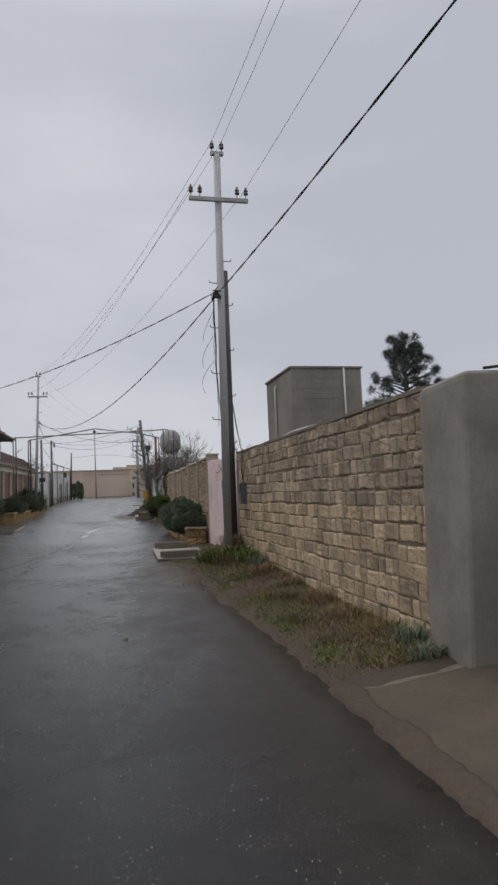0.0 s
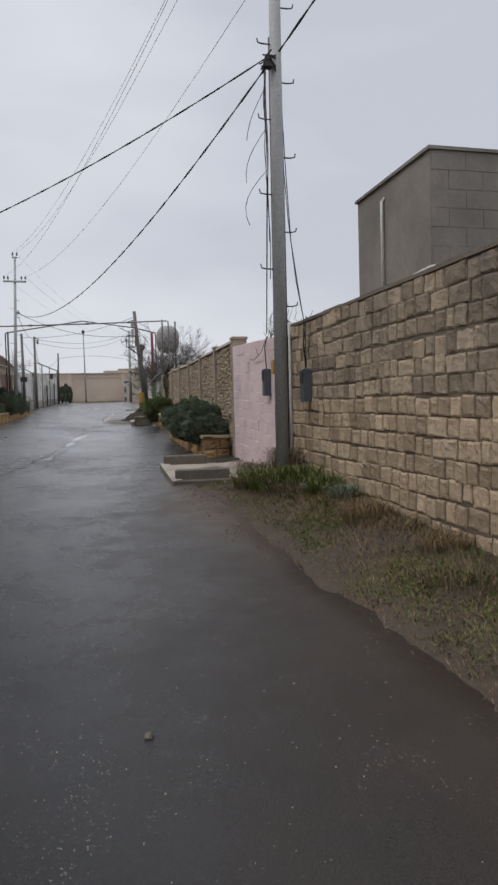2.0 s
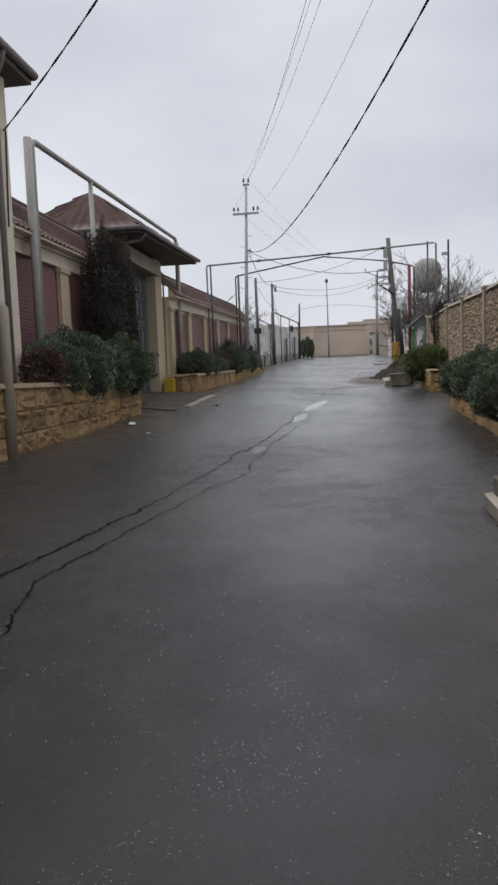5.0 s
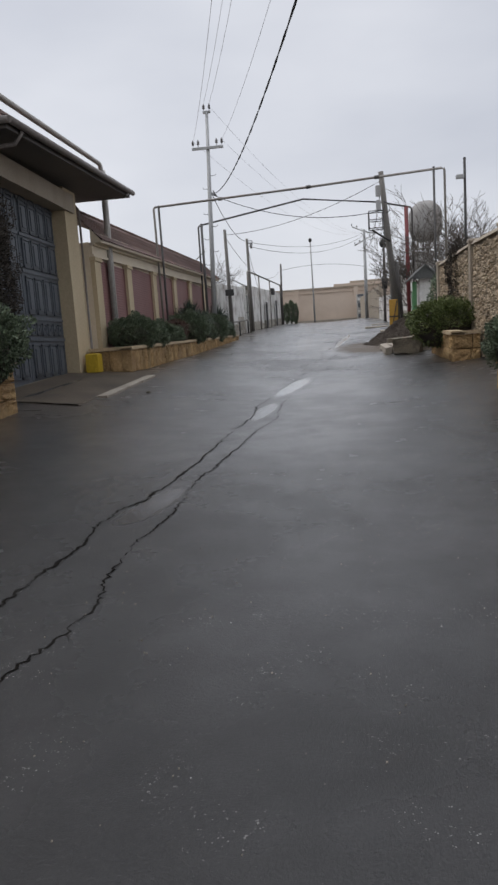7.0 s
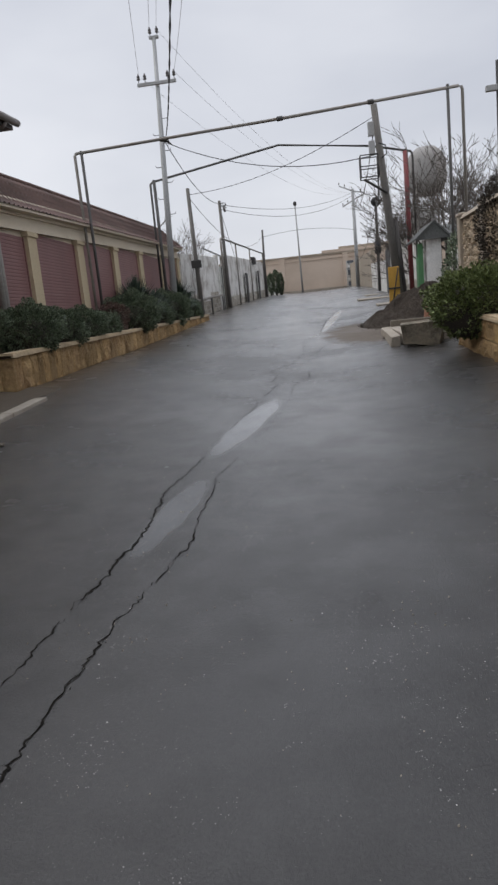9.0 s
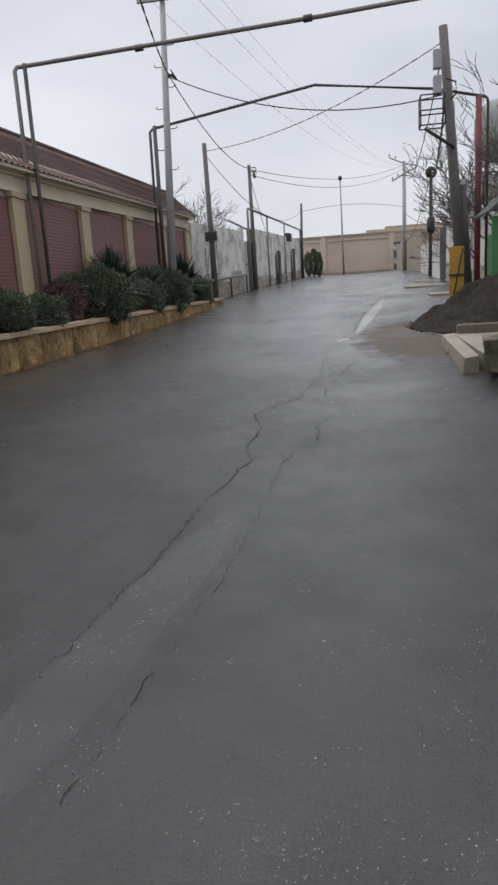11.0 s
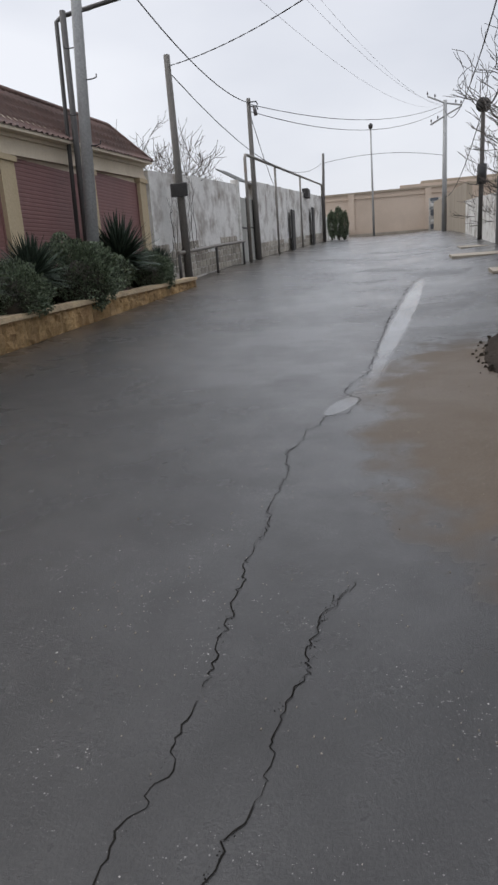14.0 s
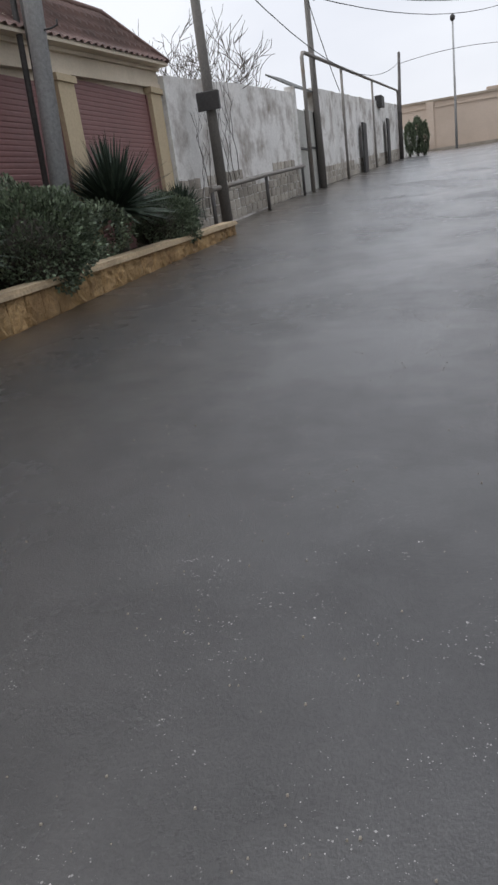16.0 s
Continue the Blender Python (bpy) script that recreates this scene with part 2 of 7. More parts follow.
MAT = {
    "asphalt": asphalt(),
    "dirt": surface("damp_soil", (0.042, 0.030, 0.021), (0.092, 0.066, 0.045), 1.3, 30, bump=0.6, dist=0.03),
    "earth": surface("sandy_ground", (0.10, 0.082, 0.062), (0.20, 0.17, 0.13), 0.3, 12, bump=0.5),
    "crack": surface("open_crack", (0.008, 0.0075, 0.007), (0.022, 0.020, 0.018), 8, 60, bump=0.5, spec=0.0),
    "block": surface("limestone_block", (0.375, 0.28, 0.185), (0.55, 0.43, 0.295), 2.6, 22, bump=0.9, dist=0.03, stain=(0.165, 0.13, 0.098),
                     stain_scale=1.1, stain_lim=(0.52, 0.80), vary=0.28, grain=0.32),
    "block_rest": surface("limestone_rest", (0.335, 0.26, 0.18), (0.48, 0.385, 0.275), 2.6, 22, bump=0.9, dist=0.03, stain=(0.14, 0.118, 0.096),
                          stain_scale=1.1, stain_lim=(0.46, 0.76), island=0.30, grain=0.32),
    "mortar": surface("weathered_mortar", (0.13, 0.105, 0.078), (0.22, 0.182, 0.138), 3, 35, bump=0.6),
    "grey_block": surface("grey_block", (0.225, 0.20, 0.172), (0.30, 0.268, 0.232), 1.2, 20, bump=0.4, stain=(0.15, 0.138, 0.122), stain_lim=(0.45, 0.75), grain=0.25),
    "render": surface("cement_render", (0.19, 0.172, 0.15), (0.275, 0.252, 0.222), 1.3, 30, bump=0.3, stain=(0.12, 0.105, 0.088), stain_lim=(0.46, 0.78), grain=0.22),
    "concrete": surface("old_concrete", (0.27, 0.235, 0.19), (0.40, 0.355, 0.295), 1.6, 28, bump=0.45, stain=(0.17, 0.14, 0.11), stain_lim=(0.48, 0.78), grain=0.3),
    "apron": surface("worn_muddy_concrete", (0.060, 0.046, 0.031), (0.104, 0.081, 0.056), 1.2, 26, bump=0.45, stain=(0.038, 0.030, 0.023), stain_lim=(0.46, 0.72), grain=0.35),
    "dark_concrete": surface("damp_concrete", (0.10, 0.085, 0.068), (0.19, 0.165, 0.13), 2.5, 28, bump=0.5),
    "pink": surface("faded_pink_paint", (0.72, 0.55, 0.555), (0.80, 0.645, 0.645), 1.4, 26, rough=(0.75, 0.95), bump=0.5, stain=(0.50, 0.40, 0.385), stain_scale=0.8, stain_lim=(0.52, 0.85), grain=0.25),
    "rubble": surface("rough_limestone", (0.29, 0.225, 0.155), (0.46, 0.375, 0.27), 4, 30, bump=0.7, island=0.3),
    # mortar with the shade between stones put into its colour; also on the gap wall
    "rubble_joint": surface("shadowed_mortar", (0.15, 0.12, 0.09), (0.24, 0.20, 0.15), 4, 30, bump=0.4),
    "post": surface("beige_cement_post", (0.29, 0.242, 0.188), (0.39, 0.335, 0.265), 1.5, 28, bump=0.3, grain=0.2, stain=(0.20, 0.165, 0.125), stain_lim=(0.5, 0.85), streak=True),
    "gold": surface("ochre_rusticated_stone", (0.33, 0.200, 0.085), (0.49, 0.335, 0.165), 3.5, 20, bump=1.0, dist=0.05, vary=0.26, stain=(0.20, 0.115, 0.055),
                    stain_scale=1.7, stain_lim=(0.48, 0.72)),
    "gold_core": surface("ochre_mortar", (0.15, 0.105, 0.055), (0.23, 0.165, 0.09), 3, 25, bump=0.4),
    "gold_cap": surface("tan_coping", (0.42, 0.32, 0.20), (0.54, 0.43, 0.29), 2.2, 25, bump=0.3, stain=(0.15, 0.11, 0.07), stain_lim=(0.5, 0.8)),
    "cream": surface("cream_paint", (0.60, 0.52, 0.40), (0.68, 0.60, 0.48), 1.0, 24, rough=(0.7, 0.9), bump=0.12, stain=(0.46, 0.39, 0.29), stain_lim=(0.55, 0.9), streak=True, grain=0.2),
    "cream_col": surface("ochre_cream_paint", (0.45, 0.365, 0.235), (0.53, 0.435, 0.295), 1.0, 24, rough=(0.7, 0.9), bump=0.12, stain=(0.38, 0.295, 0.19), stain_lim=(0.55, 0.9), streak=True, grain=0.25),
    "shutter": surface("maroon_metal_shutter", (0.19, 0.095, 0.088), (0.245, 0.125, 0.116), 1.2, 18, rough=(0.45, 0.65), bump=0.08, streak=True, grain=0.2),
    "roof": surface("brown_metal_tile", (0.125, 0.074, 0.063), (0.19, 0.118, 0.098), 1.8, 16, rough=(0.5, 0.75), bump=0.2, stain=(0.065, 0.045, 0.037), stain_lim=(0.45, 0.75)),
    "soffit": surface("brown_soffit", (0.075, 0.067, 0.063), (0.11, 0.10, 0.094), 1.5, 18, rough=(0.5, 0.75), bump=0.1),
    "gutter": surface("grey_gutter", (0.14, 0.12, 0.11), (0.21, 0.185, 0.17), 2, 18, rough=(0.4, 0.65), bump=0.1),
    "gate_dark": surface("blue_grey_gate_paint", (0.075, 0.085, 0.10), (0.11, 0.122, 0.14), 1.4, 22, rough=(0.35, 0.6), bump=0.12, stain=(0.055, 0.06, 0.068), stain_lim=(0.5, 0.8), streak=True),
    "siding": surface("brown_brick_cladding", (0.135, 0.092, 0.086), (0.19, 0.132, 0.122), 1.2, 18, rough=(0.55, 0.8), bump=0.2, grain=0.2),
    "bay": surface("pale_cream_panel", (0.50, 0.46, 0.39), (0.60, 0.56, 0.48), 0.8, 20, rough=(0.6, 0.8), bump=0.06, stain=(0.40, 0.36, 0.29), stain_lim=(0.55, 0.9), grain=0.2),
    "steel": surface("galvanised_pole", (0.29, 0.295, 0.295), (0.40, 0.405, 0.40), 2.5, 30, rough=(0.45, 0.7), bump=0.12, metal=0.2, stain=(0.22, 0.21, 0.195), stain_lim=(0.5, 0.8), streak=True),
    "dark_wood": surface("dark_weathered_wood", (0.045, 0.041, 0.038), (0.095, 0.086, 0.080), 3, 34, rough=(0.6, 0.9), bump=0.6, streak=True),
    "old_wood": surface("weathered_wood", (0.10, 0.093, 0.085), (0.18, 0.168, 0.152), 4, 40, rough=(0.75, 0.95), bump=0.6, streak=True),
    "pipe": surface("grey_pipe_paint", (0.15, 0.138, 0.12), (0.24, 0.22, 0.195), 2.5, 30, rough=(0.45, 0.7), bump=0.12, stain=(0.16, 0.10, 0.06), stain_lim=(0.55, 0.8)),
    "dark_pipe": surface("dark_pipe_paint", (0.045, 0.043, 0.042), (0.08, 0.075, 0.07), 2.5, 30, rough=(0.45, 0.7), bump=0.12),
    "red_pipe": surface("red_oxide_pipe", (0.14, 0.028, 0.030), (0.21, 0.05, 0.05), 2.5, 30, rough=(0.5, 0.75), bump=0.15),
    "white_pipe": surface("white_plastic_pipe", (0.55, 0.54, 0.50), (0.66, 0.64, 0.60), 2.5, 30, rough=(0.4, 0.6), bump=0.05),
    "wire": surface("black_cable", (0.015, 0.015, 0.016), (0.03, 0.03, 0.031), 3, 30, rough=(0.5, 0.7), bump=0.0),
    "bare_wire": surface("bare_conductor", (0.26, 0.26, 0.27), (0.36, 0.36, 0.37), 3, 30, rough=(0.4, 0.6), bump=0.0, metal=0.2),
    "glass_ins": surface("brown_insulator", (0.06, 0.055, 0.055), (0.12, 0.11, 0.11), 8, 30, rough=(0.2, 0.4), bump=0.0),
    "whitewash": surface("peeling_whitewash", (0.62, 0.61, 0.58), (0.76, 0.74, 0.71), 1.3, 18, rough=(0.8, 0.95), bump=0.45, stain=(0.26, 0.225, 0.19), stain_scale=1.25, stain_lim=(0.47, 0.68), grain=0.3),
    "worn_wall": surface("exposed_block_base", (0.30, 0.27, 0.225), (0.44, 0.405, 0.35), 2.0, 20, bump=0.7, vary=0.25, stain=(0.19, 0.165, 0.135), stain_lim=(0.5, 0.75)),
    "white_gate": surface("grey_white_gate_paint", (0.34, 0.34, 0.31), (0.45, 0.45, 0.41), 1.2, 20, rough=(0.5, 0.75), bump=0.15, stain=(0.22, 0.19, 0.14), stain_lim=(0.55, 0.8)),
    "far_wall": surface("tan_compound_wall", (0.50, 0.405, 0.325), (0.56, 0.46, 0.375), 0.35, 8, bump=0.15, stain=(0.42, 0.34, 0.27), stain_scale=0.25, stain_lim=(0.5, 0.85), grain=0.2),
    "sand": surface("dark_damp_sand", (0.030, 0.024, 0.019), (0.064, 0.052, 0.042), 1.6, 45, bump=0.9, dist=0.04, rough=(0.9, 1.0), spec=0.12),
    "yellow": surface("yellow_metal_paint", (0.42, 0.22, 0.03), (0.52, 0.30, 0.05), 2, 24, rough=(0.45, 0.7), bump=0.1, stain=(0.20, 0.11, 0.04), stain_lim=(0.55, 0.8)),
    "bright_yellow": surface("yellow_plastic", (0.50, 0.33, 0.02), (0.58, 0.40, 0.04), 2, 24, rough=(0.4, 0.55), bump=0.03),
    "green": surface("bright_green_paint", (0.06, 0.18, 0.07), (0.10, 0.25, 0.11), 2, 24, rough=(0.4, 0.7), bump=0.1),
    "clay": surface("terracotta", (0.22, 0.10, 0.06), (0.32, 0.16, 0.10), 2, 24, bump=0.2),
    "leaf": surface("dark_evergreen_leaf", (0.050, 0.078, 0.046), (0.165, 0.20, 0.125), 5, 30, rough=(0.4, 0.65), bump=0.0, island=0.7, spec=0.4),
    "leaf_light": surface("bright_evergreen_leaf", (0.065, 0.092, 0.030), (0.17, 0.20, 0.075), 5, 30, rough=(0.45, 0.7), bump=0.0, island=0.6, spec=0.3),
    "leaf_red": surface("reddish_brown_leaf", (0.062, 0.034, 0.028), (0.12, 0.070, 0.055), 5, 30, rough=(0.5, 0.75), bump=0.0, island=0.5),
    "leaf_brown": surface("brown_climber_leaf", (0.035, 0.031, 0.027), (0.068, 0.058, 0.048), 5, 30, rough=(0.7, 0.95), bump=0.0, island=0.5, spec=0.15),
    "palm": surface("dark_green_yucca_blade", (0.030, 0.046, 0.034), (0.072, 0.095, 0.068), 5, 30, rough=(0.45, 0.7), bump=0.0, island=0.5, spec=0.3),
    "needle": surface("pine_needles", (0.045, 0.064, 0.056), (0.085, 0.110, 0.092), 5, 30, rough=(0.5, 0.8), bump=0.0, island=0.4),
    "dead_weed": surface("dead_brown_weed", (0.10, 0.076, 0.048), (0.19, 0.145, 0.092), 5, 30, rough=(0.8, 0.95), bump=0.0, island=0.5, spec=0.2),
    "bark": surface("grey_bark", (0.06, 0.05, 0.043), (0.12, 0.105, 0.09), 6, 40, bump=0.5),
    "grass": surface("green_grass", (0.062, 0.084, 0.018), (0.145, 0.165, 0.042), 4, 20, bump=0.0, island=0.55),
    "dry_grass": surface("dry_grass", (0.14, 0.092, 0.045), (0.25, 0.18, 0.095), 4, 20, bump=0.0, island=0.5),
    "litter": surface("white_litter", (0.6, 0.6, 0.58), (0.7, 0.7, 0.68), 4, 20, bump=0.1),
    "rust_tank": surface("grey_water_tank", (0.24, 0.235, 0.225), (0.33, 0.32, 0.305), 1.5, 15, rough=(0.6, 0.85), bump=0.2, stain=(0.21, 0.18, 0.155), stain_lim=(0.45, 0.7), streak=True),
    "dark_iron": surface("dark_iron", (0.025, 0.024, 0.024), (0.05, 0.047, 0.045), 2, 24, rough=(0.5, 0.75), bump=0.15),
    "poster": surface("torn_posters", (0.35, 0.34, 0.32), (0.55, 0.52, 0.48), 3.5, 14, bump=0.1, stain=(0.12, 0.16, 0.18), stain_scale=2.5, stain_lim=(0.5, 0.62)),
    "pale_pipe": surface("pale_grey_pipe_paint", (0.30, 0.285, 0.26), (0.40, 0.38, 0.35), 2.5, 30, rough=(0.45, 0.7), bump=0.12, stain=(0.22, 0.17, 0.12), stain_lim=(0.55, 0.8)),
    "mossy": surface("mossy_broken_concrete", (0.13, 0.105, 0.075), (0.28, 0.24, 0.18), 5, 26, bump=0.9, dist=0.04, stain=(0.06, 0.055, 0.035), stain_scale=3.0, stain_lim=(0.48, 0.62)),
    "slate": surface("grey_sheet_roof", (0.085, 0.088, 0.085), (0.13, 0.135, 0.13), 1.5, 18, bump=0.2),
}


# ---- shape helpers ----
PROFILE = [(-60, -1.2), (-10, -.2), (0, .05), (3, .13), (6, .21), (8, .30), (12, .50), (14, .57), (17, .60), (20, .70), (24.4, .95),
           (28, 1.17), (32, 1.42), (36, 1.64), (42, 1.95), (47, 2.2), (52, 2.5), (60, 2.9), (80, 3.9), (112, 5.0), (200, 5.2)]


def road_z(x, y):
    """The height of the road, which climbs away from the start and is dished towards its middle."""
    c = float(np.interp(y, [k[0] for k in PROFILE], [k[1] for k in PROFILE]))
    dish = float(np.interp(y, [0, 10, 18, 29, 36, 60], [.006, .008, .014, .014, .007, .007]))
    return c + dish * min(abs(x), 6) ** 2


def ease(v):
    v = max(0.0, min(1.0, v))
    return v * v * (3 - 2 * v)


def right_edge(y):
    e = float(np.interp(y, [-30, -2, 0, 3, 9, 11.5, 12.5, 15.2, 16.5, 200], [2.0, 1.95, 2.0, 2.02, 1.85, 1.75, 1.7, 2.2, 4.6, 4.6]))
    return e + 0.10 * (noise.noise((y * 0.9, 3, 0)) + 0.6 * noise.noise((y * 3.1, 7, 0)))


def ground_z(x, y):
    z = road_z(x, y) - 0.045
    if y < 17 and x > 1.8:
        z += ease((x - right_edge(y) + 0.12) / 0.35) * 0.03 + ease((x - 2.0) / 1.3) * float(np.interp(y, [-5, 0, 6, 11.2, 12.0, 15, 17], [0.02, 0.08, 0.13, 0.28, 0.04, 0.0, 0.0]))
        z += 0.03 * noise.noise((x * 2.3, y * 2.3, 0)) * ease((x - 2.1) / 0.4)
    if 11.9 < y < 15.3 and x > 1.2:
        z -= 0.12
    return z


class Build:
    """Gathers vertices and faces of one mesh."""

    def __init__(self):
        self.v, self.f, self.smooth = [], [], []

    def face(self, pts, smooth=False):
        i = len(self.v)
        self.v += [tuple(p) for p in pts]
        self.f.append(tuple(range(i, i + len(pts))))
        self.smooth.append(smooth)

    def hexa(self, low, high):
        """A solid between a lower and an upper quad."""
        i = len(self.v)
        self.v += [tuple(p) for p in low] + [tuple(p) for p in high]
        for f in ((3, 2, 1, 0), (4, 5, 6, 7), (0, 1, 5, 4), (1, 2, 6, 5), (2, 3, 7, 6), (3, 0, 4, 7)):
            self.f.append(tuple(i + k for k in f))
            self.smooth.append(False)
        return self

    def box(self, x0, x1, y0, y1, z0, z1, rise=0.0, bev=0.0):
        """A box whose bottom and top climb by rise from y0 to y1; bev chamfers its upper rim."""
        lo = [(x0, y0, z0), (x1, y0, z0), (x1, y1, z0 + rise), (x0, y1, z0 + rise)]
        if bev:
            mid = [(x, y, z + z1 - z0 - bev) for x, y, z in lo]
            hi = [(x0 + bev, y0 + bev, z1), (x1 - bev, y0 + bev, z1), (x1 - bev, y1 - bev, z1 + rise), (x0 + bev, y1 - bev, z1 + rise)]
            self.hexa(lo, mid)
            return self.hexa(mid, hi)
        return self.hexa(lo, [(x, y, z + z1 - z0) for x, y, z in lo])

    def tube(self, pts, r, n=8, caps=True):
        pts = [Vector(p) for p in pts]
        rs = r if isinstance(r, (list, tuple)) else [r] * len(pts)
        i0 = len(self.v)
        ref = None
        for k, p in enumerate(pts):
            d = (pts[min(k + 1, len(pts) - 1)] - pts[max(k - 1, 0)]).normalized()
            if ref is None:
                ref = Vector((0, 0, 1)) if abs(d.z) < 0.9 else Vector((1, 0, 0))
            a = d.cross(ref).normalized()
            b = d.cross(a)
            for j in range(n):
                t = 2 * math.pi * j / n
                self.v.append(tuple(p + (a * math.cos(t) + b * math.sin(t)) * rs[k]))
        for k in range(len(pts) - 1):
            for j in range(n):
                q = i0 + k * n
                self.f.append((q + j, q + (j + 1) % n, q + n + (j + 1) % n, q + n + j))
                self.smooth.append(True)
        if caps:
            self.f.append(tuple(i0 + j for j in reversed(range(n))))
            self.f.append(tuple(i0 + (len(pts) - 1) * n + j for j in range(n)))
            self.smooth += [False, False]
        return self

    def grid(self, rows, smooth=True):
        i, w = len(self.v), len(rows[0])
        for row in rows:
            self.v += [tuple(p) for p in row]
        for a in range(len(rows) - 1):
            for b in range(w - 1):
                q = i + a * w + b
                self.f.append((q, q + 1, q + w + 1, q + w))
                self.smooth.append(smooth)
        return self

    def mesh(self, name, material):
        me = bpy.data.meshes.new(name)
        me.from_pydata(self.v, [], self.f)
        me.polygons.foreach_set("use_smooth", self.smooth)
        me.materials.append(MAT[material])
        me.update()
        return me

    def make(self, name, material, parent=None, label=""):
        ob = new(name, self.mesh(name, material))
        if parent:
            ob.parent = parent
            if parent.type == "EMPTY":
                ob.matrix_parent_inverse = Matrix.Translation(parent.location).inverted()
        return tagged(ob, label=label)


def base_at(name, x, y, z, label, category, group="", kind=""):
    ob = new(name)
    ob.empty_display_size = 0.1
    ob.location = (x, y, z)
    return tagged(ob, label, category, group, kind)


def structure(name, build, material, label, category):
    return tagged(build.make(name, material), label, category, kind="structure")


def quick_part(name, me, parent, m=None):
    """A piece that shares its mesh with others like it."""
    ob = new(name, me)
    ob.parent = parent
    if parent.type == "EMPTY":
        ob.matrix_parent_inverse = Matrix.Translation(parent.location).inverted()
    if m is not None:
        ob.matrix_basis = m
    return ob


def stone_mesh(name, material, seed, rough=0.06, bulge=0.12, edge=0.34):
    """A unit stone, 1 x 1 in y and z with its face towards -x, worn at the edges; x from 0 (face) to 1 (back)."""
    rnd = random.Random(seed)
    b = Build()
    steps = (-0.5, -0.46, -0.36, -0.1, 0.14, 0.36, 0.46, 0.5)
    n = len(steps) - 1
    tilt_y, tilt_z = rnd.uniform(-1, 1) * bulge, rnd.uniform(-1, 1) * bulge
    cut = [rnd.uniform(0, rough) for _ in range(8)]
    rows = []
    for i in range(n + 1):
        row = []
        for j in range(n + 1):
            y, z = steps[i], steps[j]
            rim = max(abs(y), abs(z))
            d = edge * rnd.uniform(0.7, 1.2) if rim > 0.48 else edge * 0.3 + rnd.uniform(0, 0.07) if rim > 0.44 else rnd.uniform(-bulge, bulge) * 0.6 + tilt_y * y + tilt_z * z
            k = 1 - (cut[(i + 2 * j) % 8] if rim > 0.44 else 0)
            row.append((d, y * k, z * (1 - (cut[(2 * i + j + 3) % 8] if rim > 0.44 else 0))))
        rows.append(row)
    b.grid(rows, smooth=False)
    rim = [rows[0][j] for j in range(n + 1)] + [rows[i][n] for i in range(1, n + 1)] + [rows[n][j] for j in range(n - 1, -1, -1)] + [rows[i][0] for i in range(n - 1, 0, -1)]
    for a in range(len(rim)):
        p, q = rim[a], rim[(a + 1) % len(rim)]
        b.face([p, q, (1, q[1], q[2]), (1, p[1], p[2])])
    return b.mesh(name, material)


def sag(a, b, drop, n=14):
    a, b = Vector(a), Vector(b)
    return [a.lerp(b, k / n) - Vector((0, 0, drop * 4 * (k / n) * (1 - k / n))) for k in range(n + 1)]


def wire(name, a, b, drop, r, label, material="wire", n=14, twist=False):
    w = Build()
    pts = sag(a, b, drop, n)
    if twist:
        for ph in (0, math.pi):
            fine = sag(a, b, drop, n * 4)
            w.tube([p + Vector((math.cos(k * 1.5 + ph), 0, math.sin(k * 1.5 + ph))) * r * 0.6 for k, p in enumerate(fine)], r * 0.58, 5)
    else:
        w.tube(pts, r, 6)
    return tagged(w.make(name, material), label, "overhead cable", group="overhead wires")


# ---- ground and road ----
g = Build()
xs = sorted(set([-260, -160, -90, -50, -30, -18, -12, -9, -7.5, -6.5, -6, -5.5, -5] + [round(-4.6 + 0.4 * k, 2) for k in range(17)] + [round(2.0 + 0.15 * k, 2) for k in range(11)] + [4, 4.5, 5, 6, 7.5, 9, 12, 18, 30, 50, 90, 160, 260]))
ys = sorted(set([-260, -120, -60, -40, -28, -20, -14] + [round(-10 + 0.5 * k, 2) for k in range(56)] + [18 + k for k in range(96)] + [120, 140, 170, 220, 300, 420]))
g.grid([[(x, y, ground_z(x, y)) for x in xs] for y in ys])
structure("ground", g, "earth", "sandy brown earth beside and beyond the road", "ground")

r = Build()
rows = []
for y in [-30, -24, -18, -14] + [round(-10 + 0.25 * k, 2) for k in range(480)] + [111.9]:
    e = right_edge(y)
    row = [(-4.9, y, road_z(-4.9, y) - 0.06)]
    for k in range(25):
        x = -4.9 + (e + 4.9) * k / 24
        row.append((x, y, road_z(x, y) + 0.012 * noise.noise((x * 0.7, y * 0.7, 5)) + 0.004 * noise.noise((x * 3, y * 3, 9))))
    row.append((e + 0.06, y, road_z(e, y) - 0.07))
    rows.append(row)
r.grid(rows)
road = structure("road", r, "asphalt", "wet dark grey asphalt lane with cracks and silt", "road")


